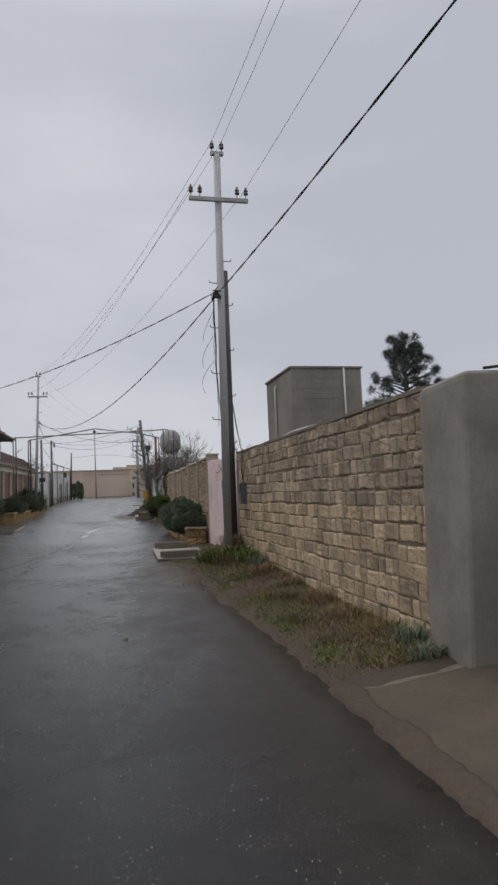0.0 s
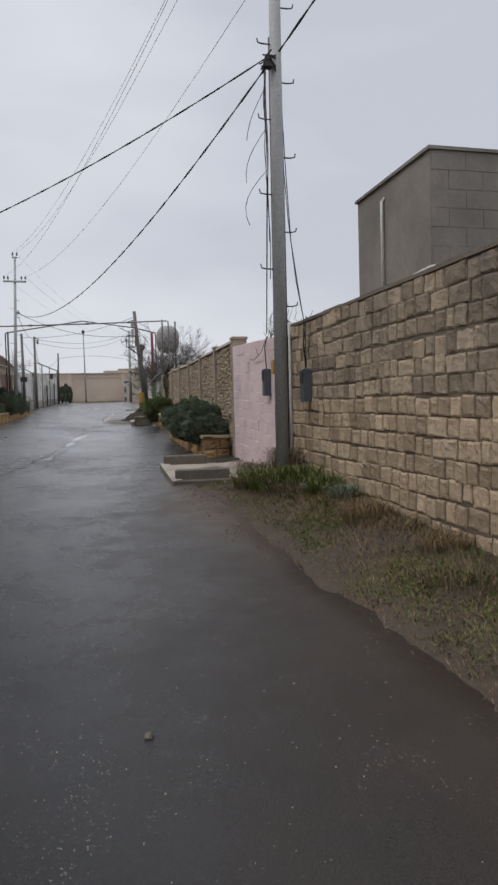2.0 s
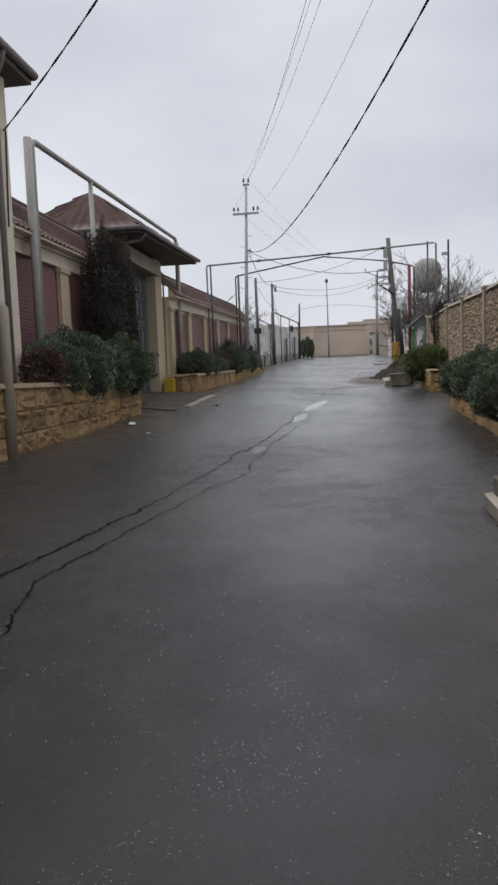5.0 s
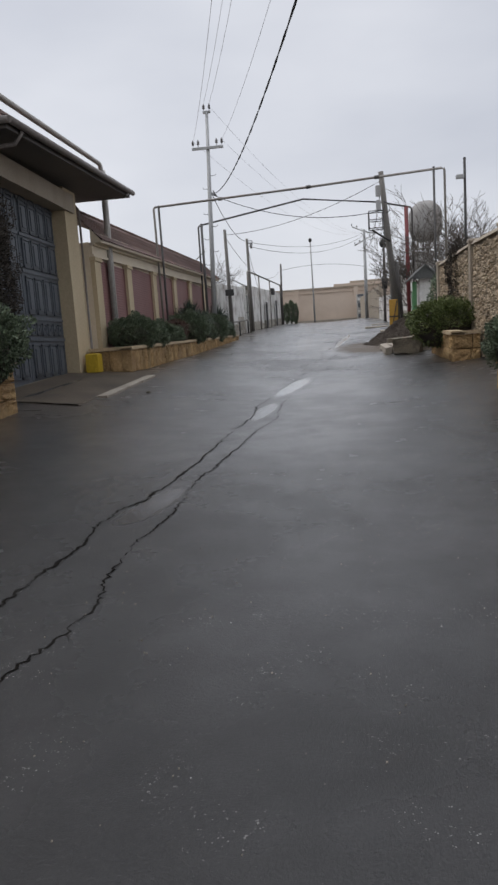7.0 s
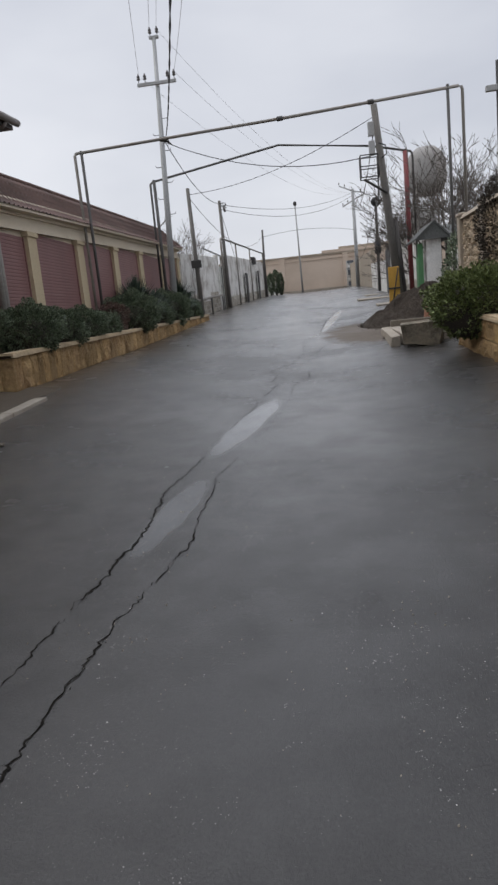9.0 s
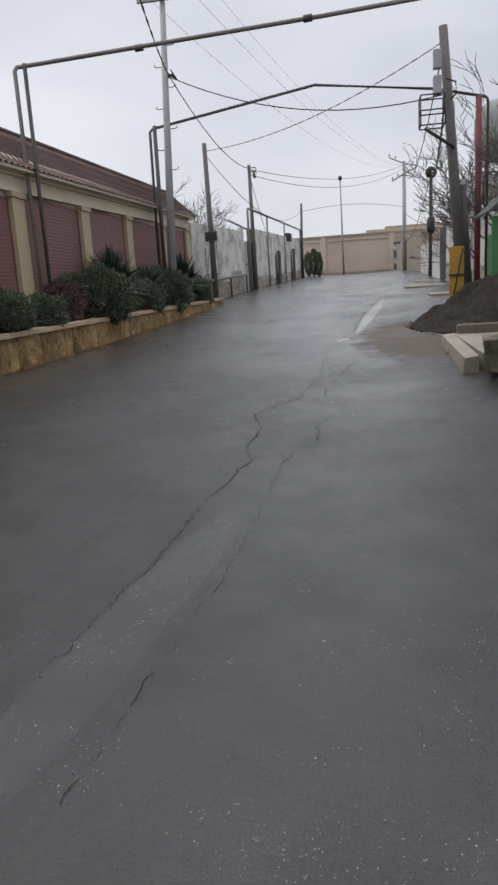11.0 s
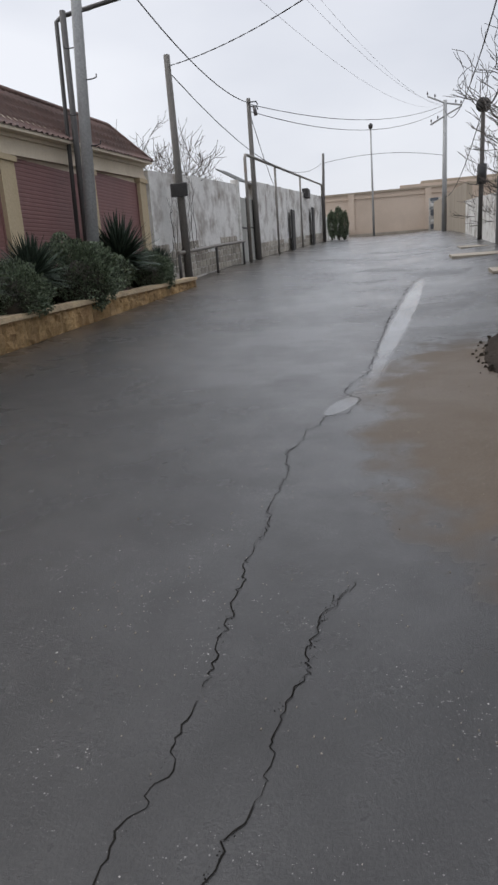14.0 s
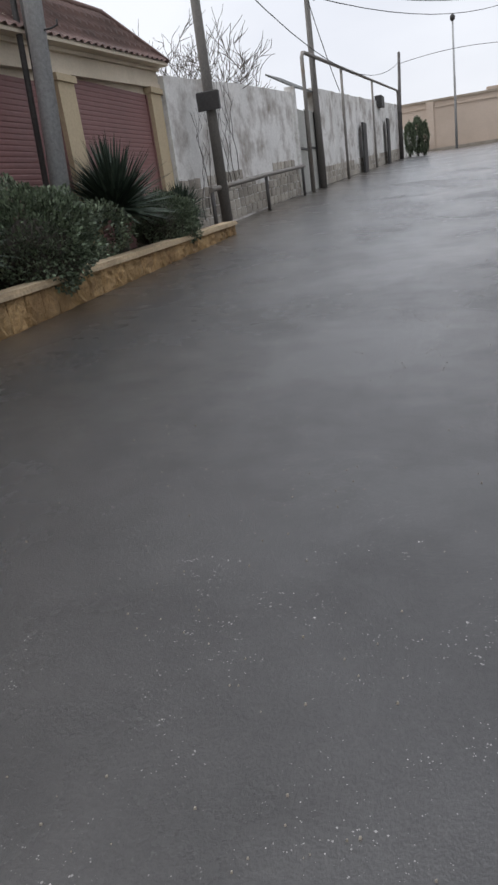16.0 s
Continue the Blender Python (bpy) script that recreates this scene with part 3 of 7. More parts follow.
def road_crack(line, wide, seed, label, gap=0.15, branch=0.5):
    """An open crack: a jagged broken line of varying width, with short side cracks."""
    rnd = random.Random(seed)
    b = Build()

    def height(x, y):
        return road_z(x, y) + 0.012 * noise.noise((x * 0.7, y * 0.7, 5)) + 0.004 * noise.noise((x * 3, y * 3, 9)) + 0.003

    def trace(pts, wide, gap):
        fine = [Vector((pts[0][0], pts[0][1]))]
        for p, q in zip(pts, pts[1:]):
            p, q = Vector(p), Vector(q)
            l = (q - p).length
            run = 0.0
            while run < l:
                run += rnd.uniform(0.010, 0.045)
                t = min(run / l, 1)
                c = p.lerp(q, t)
                off = 0.035 * noise.noise((c.y * 3.3, seed, 1)) + 0.014 * noise.noise((c.y * 11, c.x * 11, seed)) + rnd.uniform(-0.015, 0.015)
                n = Vector((-(q - p).y, (q - p).x)) / l
                fine.append(c + n * off)
        rows = []
        for k, p in enumerate(fine):
            d = fine[min(k + 1, len(fine) - 1)] - fine[max(k - 1, 0)]
            d = d / max(d.length, 1e-6)
            side = Vector((-d.y, d.x))
            open_ = 0.55 + 0.55 * noise.noise((p.x * 1.3, p.y * 1.3, seed)) + 0.6 * noise.noise((p.x * 6, p.y * 6, seed + 4)) + rnd.uniform(-0.25, 0.25)
            w = wide * min(1.1, max(0.0, open_ - gap)) * float(np.interp(p.y, [10, 20, 24.5, 25.5, 28.3, 29, 36, 47], [2.1, 1.9, 1.0, 0.28, 0.25, 0.6, 0.42, 1.2]))
            if w < 0.0012:
                if len(rows) > 1:
                    b.grid(rows, smooth=False)
                rows = []
                continue
            lean = rnd.uniform(-0.3, 0.3) * w
            rows.append([(p.x + side.x * (lean + w * u), p.y + side.y * (lean + w * u), height(p.x, p.y)) for u in (-0.5, 0.5)])
        if len(rows) > 1:
            b.grid(rows, smooth=False)
        return fine

    main = trace(line, wide, gap)
    for p in main:
        if rnd.random() < 0.03 * branch:
            a = rnd.uniform(0, 6.28)
            pts = [p]
            for _ in range(rnd.randint(2, 5)):
                a += rnd.uniform(-0.7, 0.7)
                pts.append(pts[-1] + Vector((math.cos(a), math.sin(a))) * rnd.uniform(0.03, 0.09))
            trace([tuple(q) for q in pts], wide * 0.25, 0.1)
    return tagged(b.make("crack", "crack"), label, "road damage", kind="structure")


CRACK_WEST = [(-2.4, 11.9), (-2.03, 13.2), (-1.75, 15.1), (-1.66, 16.4), (-1.55, 17.32), (-1.53, 17.66), (-1.46, 18.28), (-1.53, 18.64), (-1.46, 19.14), (-1.34, 19.39), (-1.27, 20.06), (-1.18, 20.85), (-1.08, 22.2), (-.93, 23.5),
              (-.97, 24.39), (-.85, 25.2), (-.76, 26.2), (-.58, 27.4), (-.48, 28.4), (-.34, 29.1), (-.42, 29.5), (-.4, 30.1), (-.54, 30.65), (-.32, 31.1), (-.2, 31.28),
              (-.13, 31.57), (-.18, 31.67), (-.13, 31.86), (-.08, 32.16), (-.03, 32.64), (0, 32.92), (-.01, 33.32), (-.03, 33.74), (-.01, 34.11), (-.04, 34.5), (-.01, 34.82), (-.08, 35.21),
              (0, 35.44), (-.01, 35.71), (.09, 35.78), (.1, 36.02), (.28, 36.08), (.33, 36.5), (.2, 36.7), (.23, 37.1), (.38, 37.55), (.46, 39.4), (.58, 41.56), (.96, 45.78), (1.19, 47.3)]
CRACK_EAST = [(-1.9, 10.6), (-1.65, 12.0), (-1.85, 12.8), (-1.6, 14.2), (-1.35, 16.0), (-1.13, 16.9), (-1.05, 17.32), (-1.11, 17.67), (-1.13, 18.23), (-1.06, 18.78), (-1.03, 19.3), (-1.07, 19.86),
              (-.97, 20.59), (-.84, 21.51), (-.76, 22.45), (-.58, 23.3), (-.60, 24.8), (-.33, 26.16), (-.16, 27.4), (-.11, 28.4), (-.07, 29.3), (.13, 29.6), (.12, 30.17),
              (.36, 31.05), (.22, 31.2), (.11, 31.38), (.09, 31.46), (.11, 31.62), (.11, 31.84)]
CRACK_END = [(.21, 32.07), (.16, 32.23), (.2, 32.38), (.29, 32.56), (.25, 32.81), (.32, 33.02), (.34, 33.37), (.44, 33.6), (.45, 33.86), (.51, 34.14)]
LONG = "long jagged open crack in the asphalt"
road_crack(CRACK_WEST, 0.015, 3, LONG, -0.08, 0.6)
road_crack(CRACK_EAST, 0.011, 4, LONG, -0.05, 0.6)
road_crack(CRACK_END, 0.010, 7, LONG, -0.05, 0.6)
THIN = "thin crack across the asphalt"
road_crack([(-.08, 32.16), (.04, 32.12), (.17, 32.18)], 0.005, 8, THIN)
road_crack([(.21, 32.07), (.44, 32.12), (.67, 32.10), (.99, 32.12), (1.6, 32.25), (2.3, 32.4)], 0.007, 5, THIN, 0.05)
road_crack([(-.12, 31.83), (.11, 31.84), (.21, 31.92), (.46, 31.96), (.8, 31.95)], 0.008, 9, THIN, 0.05)
road_crack([(.21, 31.59), (.23, 31.42), (.25, 31.22), (.1, 30.8), (.14, 30.2)], 0.005, 10, THIN, 0.25)
road_crack([(-.33, 29.15), (-.2, 29.28), (-.07, 29.3)], 0.014, 11, THIN)
road_crack([(-.4, 30.1), (-.2, 29.95), (.12, 30.17)], 0.008, 12, THIN)
road_crack([(-2.9, 52.3), (-1.2, 52.0), (.6, 52.2), (2.2, 52.1)], 0.05, 6, THIN)
cr = Build()
rnd = random.Random(63)
for line, share in ((CRACK_WEST, 1.0), (CRACK_EAST, 1.0), (CRACK_END, 1.4), ([(-.33, 29.15), (-.2, 29.28), (-.07, 29.3)], 3.0)):
    for (xa, ya), (xb, yb) in zip(line, line[1:]):
        if yb < 17:
            continue
        for k in range(int(math.hypot(xb - xa, yb - ya) * 80 * share)):
            t = rnd.random()
            x, y = xa + (xb - xa) * t + rnd.gauss(0, 0.011), ya + (yb - ya) * t
            if noise.noise((x * 2, y * 2, 17)) < -0.05:
                continue
            q = rnd.uniform(0.001, 0.003)
            z = road_z(x, y) + 0.012 * noise.noise((x * 0.7, y * 0.7, 5)) + 0.004 * noise.noise((x * 3, y * 3, 9))
            cr.hexa([(x - q, y - q, z - 0.003), (x + q, y - q * .6, z - 0.003), (x + q * .7, y + q, z - 0.003), (x - q, y + q * .8, z - 0.003)],
                    [(x - q * .5, y - q * .6, z + q), (x + q * .6, y - q * .3, z + q * .8), (x + q * .4, y + q * .6, z + q), (x - q * .6, y + q * .4, z + q * .7)])
tagged(cr.make("asphalt_crumbs", "crack"), "dark asphalt crumbs broken from the crack edges", "asphalt crumbs", kind="stuff")

# ---- block wall, pier and verge ----
WALL_X = 3.3


def block_top(y):
    return 2.87 + 0.0277 * (y - 1.6)


bw = base_at("wall_east_block", WALL_X, 6, 0.2, "tall wall of rough tan limestone blocks with worn joints", "wall", kind="structure")
core = Build().box(WALL_X + 0.017, WALL_X + 0.24, 1.5, 11.5, 0.0, block_top(1.5) - 0.02, 0.0277 * 10.0)
core.make("core", "mortar", bw)
cop = Build()
y = 1.5
rnd = random.Random(8)
while y < 11.45:
    l = rnd.uniform(0.5, 1.1)
    z = block_top(y)
    cop.box(WALL_X - 0.01, WALL_X + 0.26, y, min(y + l, 11.5), z - 0.025, z + 0.012 + rnd.uniform(0, 0.012), 0.0277 * l)
    y += l
cop.make("coping", "mortar", bw)
blocks = [stone_mesh("block", "block", 40 + k, 0.12, 0.16, 0.20) for k in range(14)]
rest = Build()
count = 0
rnd = random.Random(21)
for c in range(13):
    y = 1.55 - rnd.uniform(0, 0.25)
    zc = -0.0 + c * 0.199
    while y < 11.42:
        l = rnd.choice((0.16, 0.19, 0.20, 0.22, 0.25, 0.30, 0.37)) * rnd.uniform(0.92, 1.08)
        y0, y1 = max(y, 1.5), min(y + l, 11.49)
        y += l
        if y1 - y0 < 0.06:
            continue
        ym = (y0 + y1) / 2
        top = block_top(ym) - 0.025 - (12 - c) * 0.199 + 0.035 * noise.noise((ym * 0.7, c * 0.5, 3)) + rnd.uniform(-0.010, 0.010)
        h = 0.199 - rnd.uniform(-0.006, 0.016)
        if top < ground_z(3.2, ym) - 0.05:
            continue
        depth = 0.07
        out = rnd.uniform(-0.004, 0.014)
        m = Matrix.Translation((WALL_X - out, ym, top - 0.1)) @ Matrix.Rotation(rnd.uniform(-0.035, 0.035) + 0.0277, 4, "X") @ Matrix.Diagonal((depth, (y1 - y0) - rnd.uniform(0.004, 0.02), h, 1))
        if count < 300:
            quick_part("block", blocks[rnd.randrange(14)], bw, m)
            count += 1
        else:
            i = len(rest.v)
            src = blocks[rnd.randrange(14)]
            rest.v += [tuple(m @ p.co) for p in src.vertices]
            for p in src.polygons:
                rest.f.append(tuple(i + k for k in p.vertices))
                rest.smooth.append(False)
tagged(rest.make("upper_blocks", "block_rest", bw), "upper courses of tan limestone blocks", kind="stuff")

pier = base_at("wall_pier", 3.3, 1.1, 0.15, "smooth grey cement-rendered gate pier, sharp at its corner", "pier", kind="structure")
plan = [(3.5, 1.72), (3.27, 1.64), (3.235, 1.58), (3.22, 1.5), (3.20, 0.82), (3.21, 0.79), (3.235, 0.775), (4.6, 0.62), (4.6, 1.72)]
pb = Build()
zl = [0.0, 0.5, 1.2, 2.0, 2.78, 2.83, 2.86]
inset = [0, 0, 0, 0, 0, 0.01, 0.05]
for k in range(len(zl) - 1):
    for a in range(len(plan)):
        p, q = plan[a], plan[(a + 1) % len(plan)]
        def at(pt, k):
            lean = zl[k] / 2.86
            return (pt[0] + (3.9 - pt[0]) * inset[k] + 0.04 * lean, pt[1] + (1.2 - pt[1]) * inset[k] - (0.18 if pt[1] < 1 else 0.05) * lean, zl[k])
        pb.face([at(q, k), at(p, k), at(p, k + 1), at(q, k + 1)], smooth=False)
pb.face([at(p, len(zl) - 1) for p in reversed(plan)])
pb.make("shaft", "render", pier)

structure("wall_east_south", Build().box(4.6, 4.8, -30, 0.9, -1.2, 2.6), "render", "plain grey cement wall beside the entrance", "wall")
apron = Build()
rows = []
for k in range(37):
    t = k / 36
    y = -6.5 + 7.25 * t
    x0 = float(np.interp(y, [-6.5, -3, -1.2, 0, .8], [2.15, 2.0, 2.1, 2.0, 2.05])) + 0.10 * noise.noise((y * 2, 1, 1)) + 0.05 * noise.noise((y * 7, 1, 1))
    row = [(x0, y, road_z(2, y) - 0.03)]
    for k2 in range(15):
        x = x0 + 0.12 + (4.5 - x0) * k2 / 14
        row.append((x, y, max(road_z(x, y), ground_z(x, y)) + 0.03 + 0.012 * noise.noise((y * 2, x * 1.7, 2)) + 0.004 * noise.noise((y * 9, x * 9, 2))))
    rows.append(row)
rows.append([(p[0] + 0.03, p[1] + 0.14, p[2] - 0.015) for p in rows[-1]])
rows.append([(p[0] + 0.05, p[1] + 0.30, p[2] - 0.12) for p in rows[-1]])
apron.grid(rows, smooth=False)
structure("pavement_apron", apron, "apron", "muddy stained concrete apron in front of the entrance", "pavement")
silt = Build()
rows = []
for k in range(121):
    y = -6.5 + 7.5 * k / 120
    a = 1.93 + 0.07 * noise.noise((y * 2.6, 4, 4)) + 0.04 * noise.noise((y * 9, 4, 4))
    b = 2.2 + 0.12 * noise.noise((y * 1.9, 9, 4)) + 0.06 * noise.noise((y * 8, 9, 4))
    row = []
    for k2 in range(9):
        x = a + (b - a) * k2 / 8
        low = max(road_z(x, y), ground_z(x, y))
        row.append((x, y, low - 0.02 if k2 == 0 else low - 0.01 if k2 == 8 else low + 0.022 + 0.026 * ease(k2 / 5) + 0.022 * noise.noise((x * 9, y * 9, 6)) * math.sin(math.pi * k2 / 8)))
    rows.append(row)
silt.grid(rows)
structure("verge_silt", silt, "dirt", "dark wet silt washed along the edge of the apron", "verge")


def blade(b, base, height, lean, width, rnd):
    a = rnd.uniform(0, 2 * math.pi)
    d = Vector((math.cos(a), math.sin(a), 0))
    s = Vector((-d.y, d.x, 0)) * width
    p = Vector(base)
    m = p + d * lean * 0.35 + Vector((0, 0, height * 0.6))
    t = p + d * lean + Vector((0, 0, height))
    b.face([p - s, p + s, m + s * 0.6, m - s * 0.6])
    b.face([m - s * 0.6, m + s * 0.6, t])


def verge(name, material, n, seed, test, hmax, label, width=0.004):
    rnd = random.Random(seed)
    b = Build()
    tries = 0
    while n > 0 and tries < 60000:
        tries += 1
        y = rnd.uniform(1.2, 12.0)
        x = rnd.uniform(right_edge(y) - 0.1, 3.28)
        keep, scale = test(x, y)
        if rnd.random() > keep:
            continue
        n -= 1
        h = hmax * scale * rnd.uniform(0.4, 1.1)
        blade(b, (x, y, ground_z(x, y) + 0.01), h, h * rnd.uniform(0.4, 1.8), width * rnd.uniform(0.7, 1.4), rnd)
    return tagged(b.make(name, material), label, "grass", kind="stuff")


def green_spots(x, y):
    d = (x - right_edge(y)) / max(0.2, 3.3 - right_edge(y))
    n = noise.noise((x * 1.1, y * 0.8, 1)) * 0.5 + 0.5
    return (1.0 if d < 0.7 else 0.3) * ease((d - 0.02) * 4) * ease(n * 2.4 - 0.65 + 0.6 * math.exp(-((y - 4.6) / 1.8) ** 2)), 0.5 + 0.6 * n


def dry_spots(x, y):
    d = (x - right_edge(y)) / max(0.2, 3.3 - right_edge(y))
    n = noise.noise((x * 0.9, y * 0.6, 8)) * 0.5 + 0.5
    return (0.3 + 0.7 * ease((d - 0.15) * 2)) * ease(n * 2.2 - 0.25), 0.5 + 0.7 * d


soil = Build()
rows = []
for k in range(-1, 60):
    y = 0.9 + 11.4 * k / 59
    e = right_edge(y) - 0.06 + 0.12 * noise.noise((y * 2, 0, 4))
    rows.append([(e + (3.32 - e) * s, y, ground_z(e + (3.32 - e) * s, y) + 0.032 - (0.16 if k < 0 else 0.05 if k == 0 else 0) + (0.0 if s in (0, 1) else 0.03 * noise.noise((s * 5, y * 3, 2)))) for s in (0, .1, .25, .4, .55, .7, .85, 1)])
soil.grid(rows)
structure("verge", soil, "dirt", "damp brown earth verge along the foot of the wall", "verge")
verge("green_grass", "grass", 42000, 5, green_spots, 0.07, "short green grass on the verge", 0.005)
verge("dry_grass", "dry_grass", 26000, 6, dry_spots, 0.10, "tangled dry grass along the foot of the wall")


def tuft(name, x, y, material, label, n=130, h=0.35, seed=0, width=0.007, wide=0.22):
    """A clump of blades that rise, arch over and droop at their tips."""
    rnd = random.Random(seed)
    b = Build()
    for k in range(n):
        a, q = rnd.uniform(0, 6.28), rnd.random() ** 0.6 * wide
        out = a + rnd.uniform(-0.9, 0.9)
        d = Vector((math.cos(out), math.sin(out), 0))
        side = Vector((-d.y, d.x, 0)) * width * rnd.uniform(0.6, 1.2)
        p = Vector((x + math.cos(a) * q, y + math.sin(a) * q, ground_z(x, y) - 0.02))
        hh, reach = h * rnd.uniform(0.45, 1.1), h * rnd.uniform(0.3, 1.0)
        p1, p2, p3 = p + d * reach * 0.25 + Vector((0, 0, hh * 0.7)), p + d * reach * 0.65 + Vector((0, 0, hh)), p + d * reach + Vector((0, 0, hh * rnd.uniform(0.55, 0.95)))
        b.face([p - side, p + side, p1 + side, p1 - side])
        b.face([p1 - side, p1 + side, p2 + side * 0.7, p2 - side * 0.7])
        b.face([p2 - side * 0.7, p2 + side * 0.7, p3])
    return tagged(b.make(name, material), label, "weed", group="weeds by the wall", kind="stuff")


for k, (x, y, mtl, h, n, wide) in enumerate([
        (2.62, 10.35, "grass", .34, 330, .34), (2.45, 10.9, "grass", .26, 260, .30), (2.95, 10.0, "grass", .30, 240, .28), (3.05, 11.1, "dead_weed", .40, 420, .26), (2.62, 11.45, "dead_weed", .32, 380, .26),
        (3.05, 9.2, "grass", .26, 300, .24), (3.1, 8.6, "leaf", .22, 240, .2), (3.14, 1.8, "leaf", .24, 260, .16), (3.02, 1.3, "leaf", .18, 200, .16), (3.12, 2.4, "dry_grass", .20, 260, .24),
        (3.05, 3.3, "dry_grass", .22, 260, .26), (3.08, 4.6, "dry_grass", .20, 260, .26), (2.85, 5.4, "dead_weed", .13, 260, .4), (3.1, 6.2, "dry_grass", .20, 240, .24), (2.95, 7.6, "dry_grass", .24, 240, .24),
        (2.7, 3.9, "dead_weed", .11, 260, .42), (2.75, 2.6, "dead_weed", .11, 260, .4), (2.55, 10.7, "dead_weed", .34, 260, .42), (2.75, 9.7, "dead_weed", .22, 260, .40), (2.15, -0.9, "dead_weed", .035, 300, .30), (2.08, -1.6, "grass", .03, 260, .24), (2.12, -2.3, "dead_weed", .035, 300, .28)]):
    tuft("weed_tuft", x, y, mtl, "tuft of %s at the roadside" % ({"dry_grass": "dry stalks", "dead_weed": "dead brown weeds"}.get(mtl, "arching green weeds")), n, h, 100 + k, 0.008 if mtl == "grass" else 0.004, wide)


def pebble(name, x, y, z, size, material, label, category, seed, squash=0.6):
    rr = random.Random(seed)
    b = Build()
    rows = []
    for i in range(6):
        th = math.pi * i / 5
        row = []
        for j in range(9):
            ph = 2 * math.pi * (j % 8) / 8
            k = size * (0.8 + 0.35 * noise.noise((math.cos(ph) * 1.3 + seed, math.sin(ph) * 1.3, th)))
            row.append((x + k * math.sin(th) * math.cos(ph), y + k * math.sin(th) * math.sin(ph), z + k * squash * (math.cos(th) + 0.7)))
        rows.append(row)
    b.grid(rows, smooth=False)
    return tagged(b.make(name, material), label, category)


for k, (x, y, s) in enumerate([(2.9, 9.6, .14), (2.75, 9.9, .11), (3.0, 9.1, .09), (2.2, 8.3, .05), (2.45, 7.0, .045), (2.3, 12.0, .06), (2.6, 11.9, .07)]):
    pebble("stone", x, y, ground_z(x, y) - 0.01, s, "grey_block", "loose pale stone lying on the verge", "stone", k)


# ---- plants ----
def leaf_blob(name, material, rx, ry, rz, n, size, seed, flat=0.0):
    """A crown of many small leaves on a lumpy outline, standing on its own origin."""
    rnd = random.Random(seed)
    b = Build()
    for _ in range(n):
        u = Vector((rnd.gauss(0, 1), rnd.gauss(0, 1), rnd.gauss(0, 1))).normalized()
        lump = 0.86 + 0.26 * noise.noise(u * 2.1 + Vector((seed, 0, 0))) + 0.20 * noise.noise(u * 4.6 + Vector((0, seed, 0)))
        k = lump * (1 - 0.26 * rnd.random() ** 1.9)
        p = Vector((u.x * rx * k, u.y * ry * k, rz + u.z * rz * k))
        if p.z < 0.02:
            continue
        out = (u + Vector((rnd.uniform(-.7, .7), rnd.uniform(-.7, .7), rnd.uniform(-.3, .9)))).normalized()
        side = out.cross(Vector((rnd.uniform(-1, 1), rnd.uniform(-1, 1), rnd.uniform(-1, 1)))).normalized()
        s = size * rnd.uniform(0.6, 1.3)
        tip, mid = p + out * s, p + out * s * 0.5
        b.face([p, mid + side * s * 0.28, tip, mid - side * s * 0.28])
    return b.mesh(name, material)


# dark ball filling a crown, standing in for the shade between its leaves
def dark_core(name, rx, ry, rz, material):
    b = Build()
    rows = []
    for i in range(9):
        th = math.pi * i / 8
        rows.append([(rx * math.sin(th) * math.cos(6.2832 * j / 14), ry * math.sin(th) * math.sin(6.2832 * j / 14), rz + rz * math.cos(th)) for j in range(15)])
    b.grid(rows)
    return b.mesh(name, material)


BUSH = [leaf_blob("crown", "leaf", 0.62, 0.75, 0.52, 21000, 0.040, 1), leaf_blob("crown", "leaf", 0.6, 0.65, 0.46, 19000, 0.038, 2),
        leaf_blob("crown", "leaf_light", 0.6, 0.7, 0.5, 14000, 0.044, 3)]
CORE = dark_core("shade_core", 0.40, 0.47, 0.36, "leaf_brown")


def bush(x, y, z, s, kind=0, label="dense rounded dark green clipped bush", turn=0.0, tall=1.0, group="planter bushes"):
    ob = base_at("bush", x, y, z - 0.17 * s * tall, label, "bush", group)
    for me, nm in ((BUSH[kind], "crown"), (CORE, "shade_core")):
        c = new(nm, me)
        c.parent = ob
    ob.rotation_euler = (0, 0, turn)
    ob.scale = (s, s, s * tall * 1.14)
    return ob


def yucca(x, y, z, s, seed, stem=0.36, label="spiky dark green yucca"):
    rnd = random.Random(seed)
    ob = base_at("yucca", x, y, z, label, "yucca", "planter yuccas")
    Build().tube([(x, y, z), (x + 0.02, y, z + stem)], [0.08 * s, 0.06 * s], 7).make("stem", "bark", ob)
    b = Build()
    for k in range(400):
        a, el = rnd.uniform(0, 6.28), rnd.uniform(-0.25, 1.5)
        d = Vector((math.cos(a) * math.cos(el), math.sin(a) * math.cos(el), math.sin(el)))
        side = d.cross(Vector((0, 0, 1))).normalized() * 0.022 * s
        l = s * rnd.uniform(0.5, 0.80)
        p = Vector((x, y, z + stem)) + d * 0.05
        m, t = p + d * l * 0.5, p + d * l - Vector((0, 0, 0.06 * s * rnd.random()))
        up = side.cross(d).normalized() * 0.01 * s
        b.face([p - side, p + up, m + up, m - side])
        b.face([p + up, p + side, m + side, m + up])
        b.face([m - side, m + up, t])
        b.face([m + up, m + side, t])
    b.make("foliage", "palm", ob)
    return ob


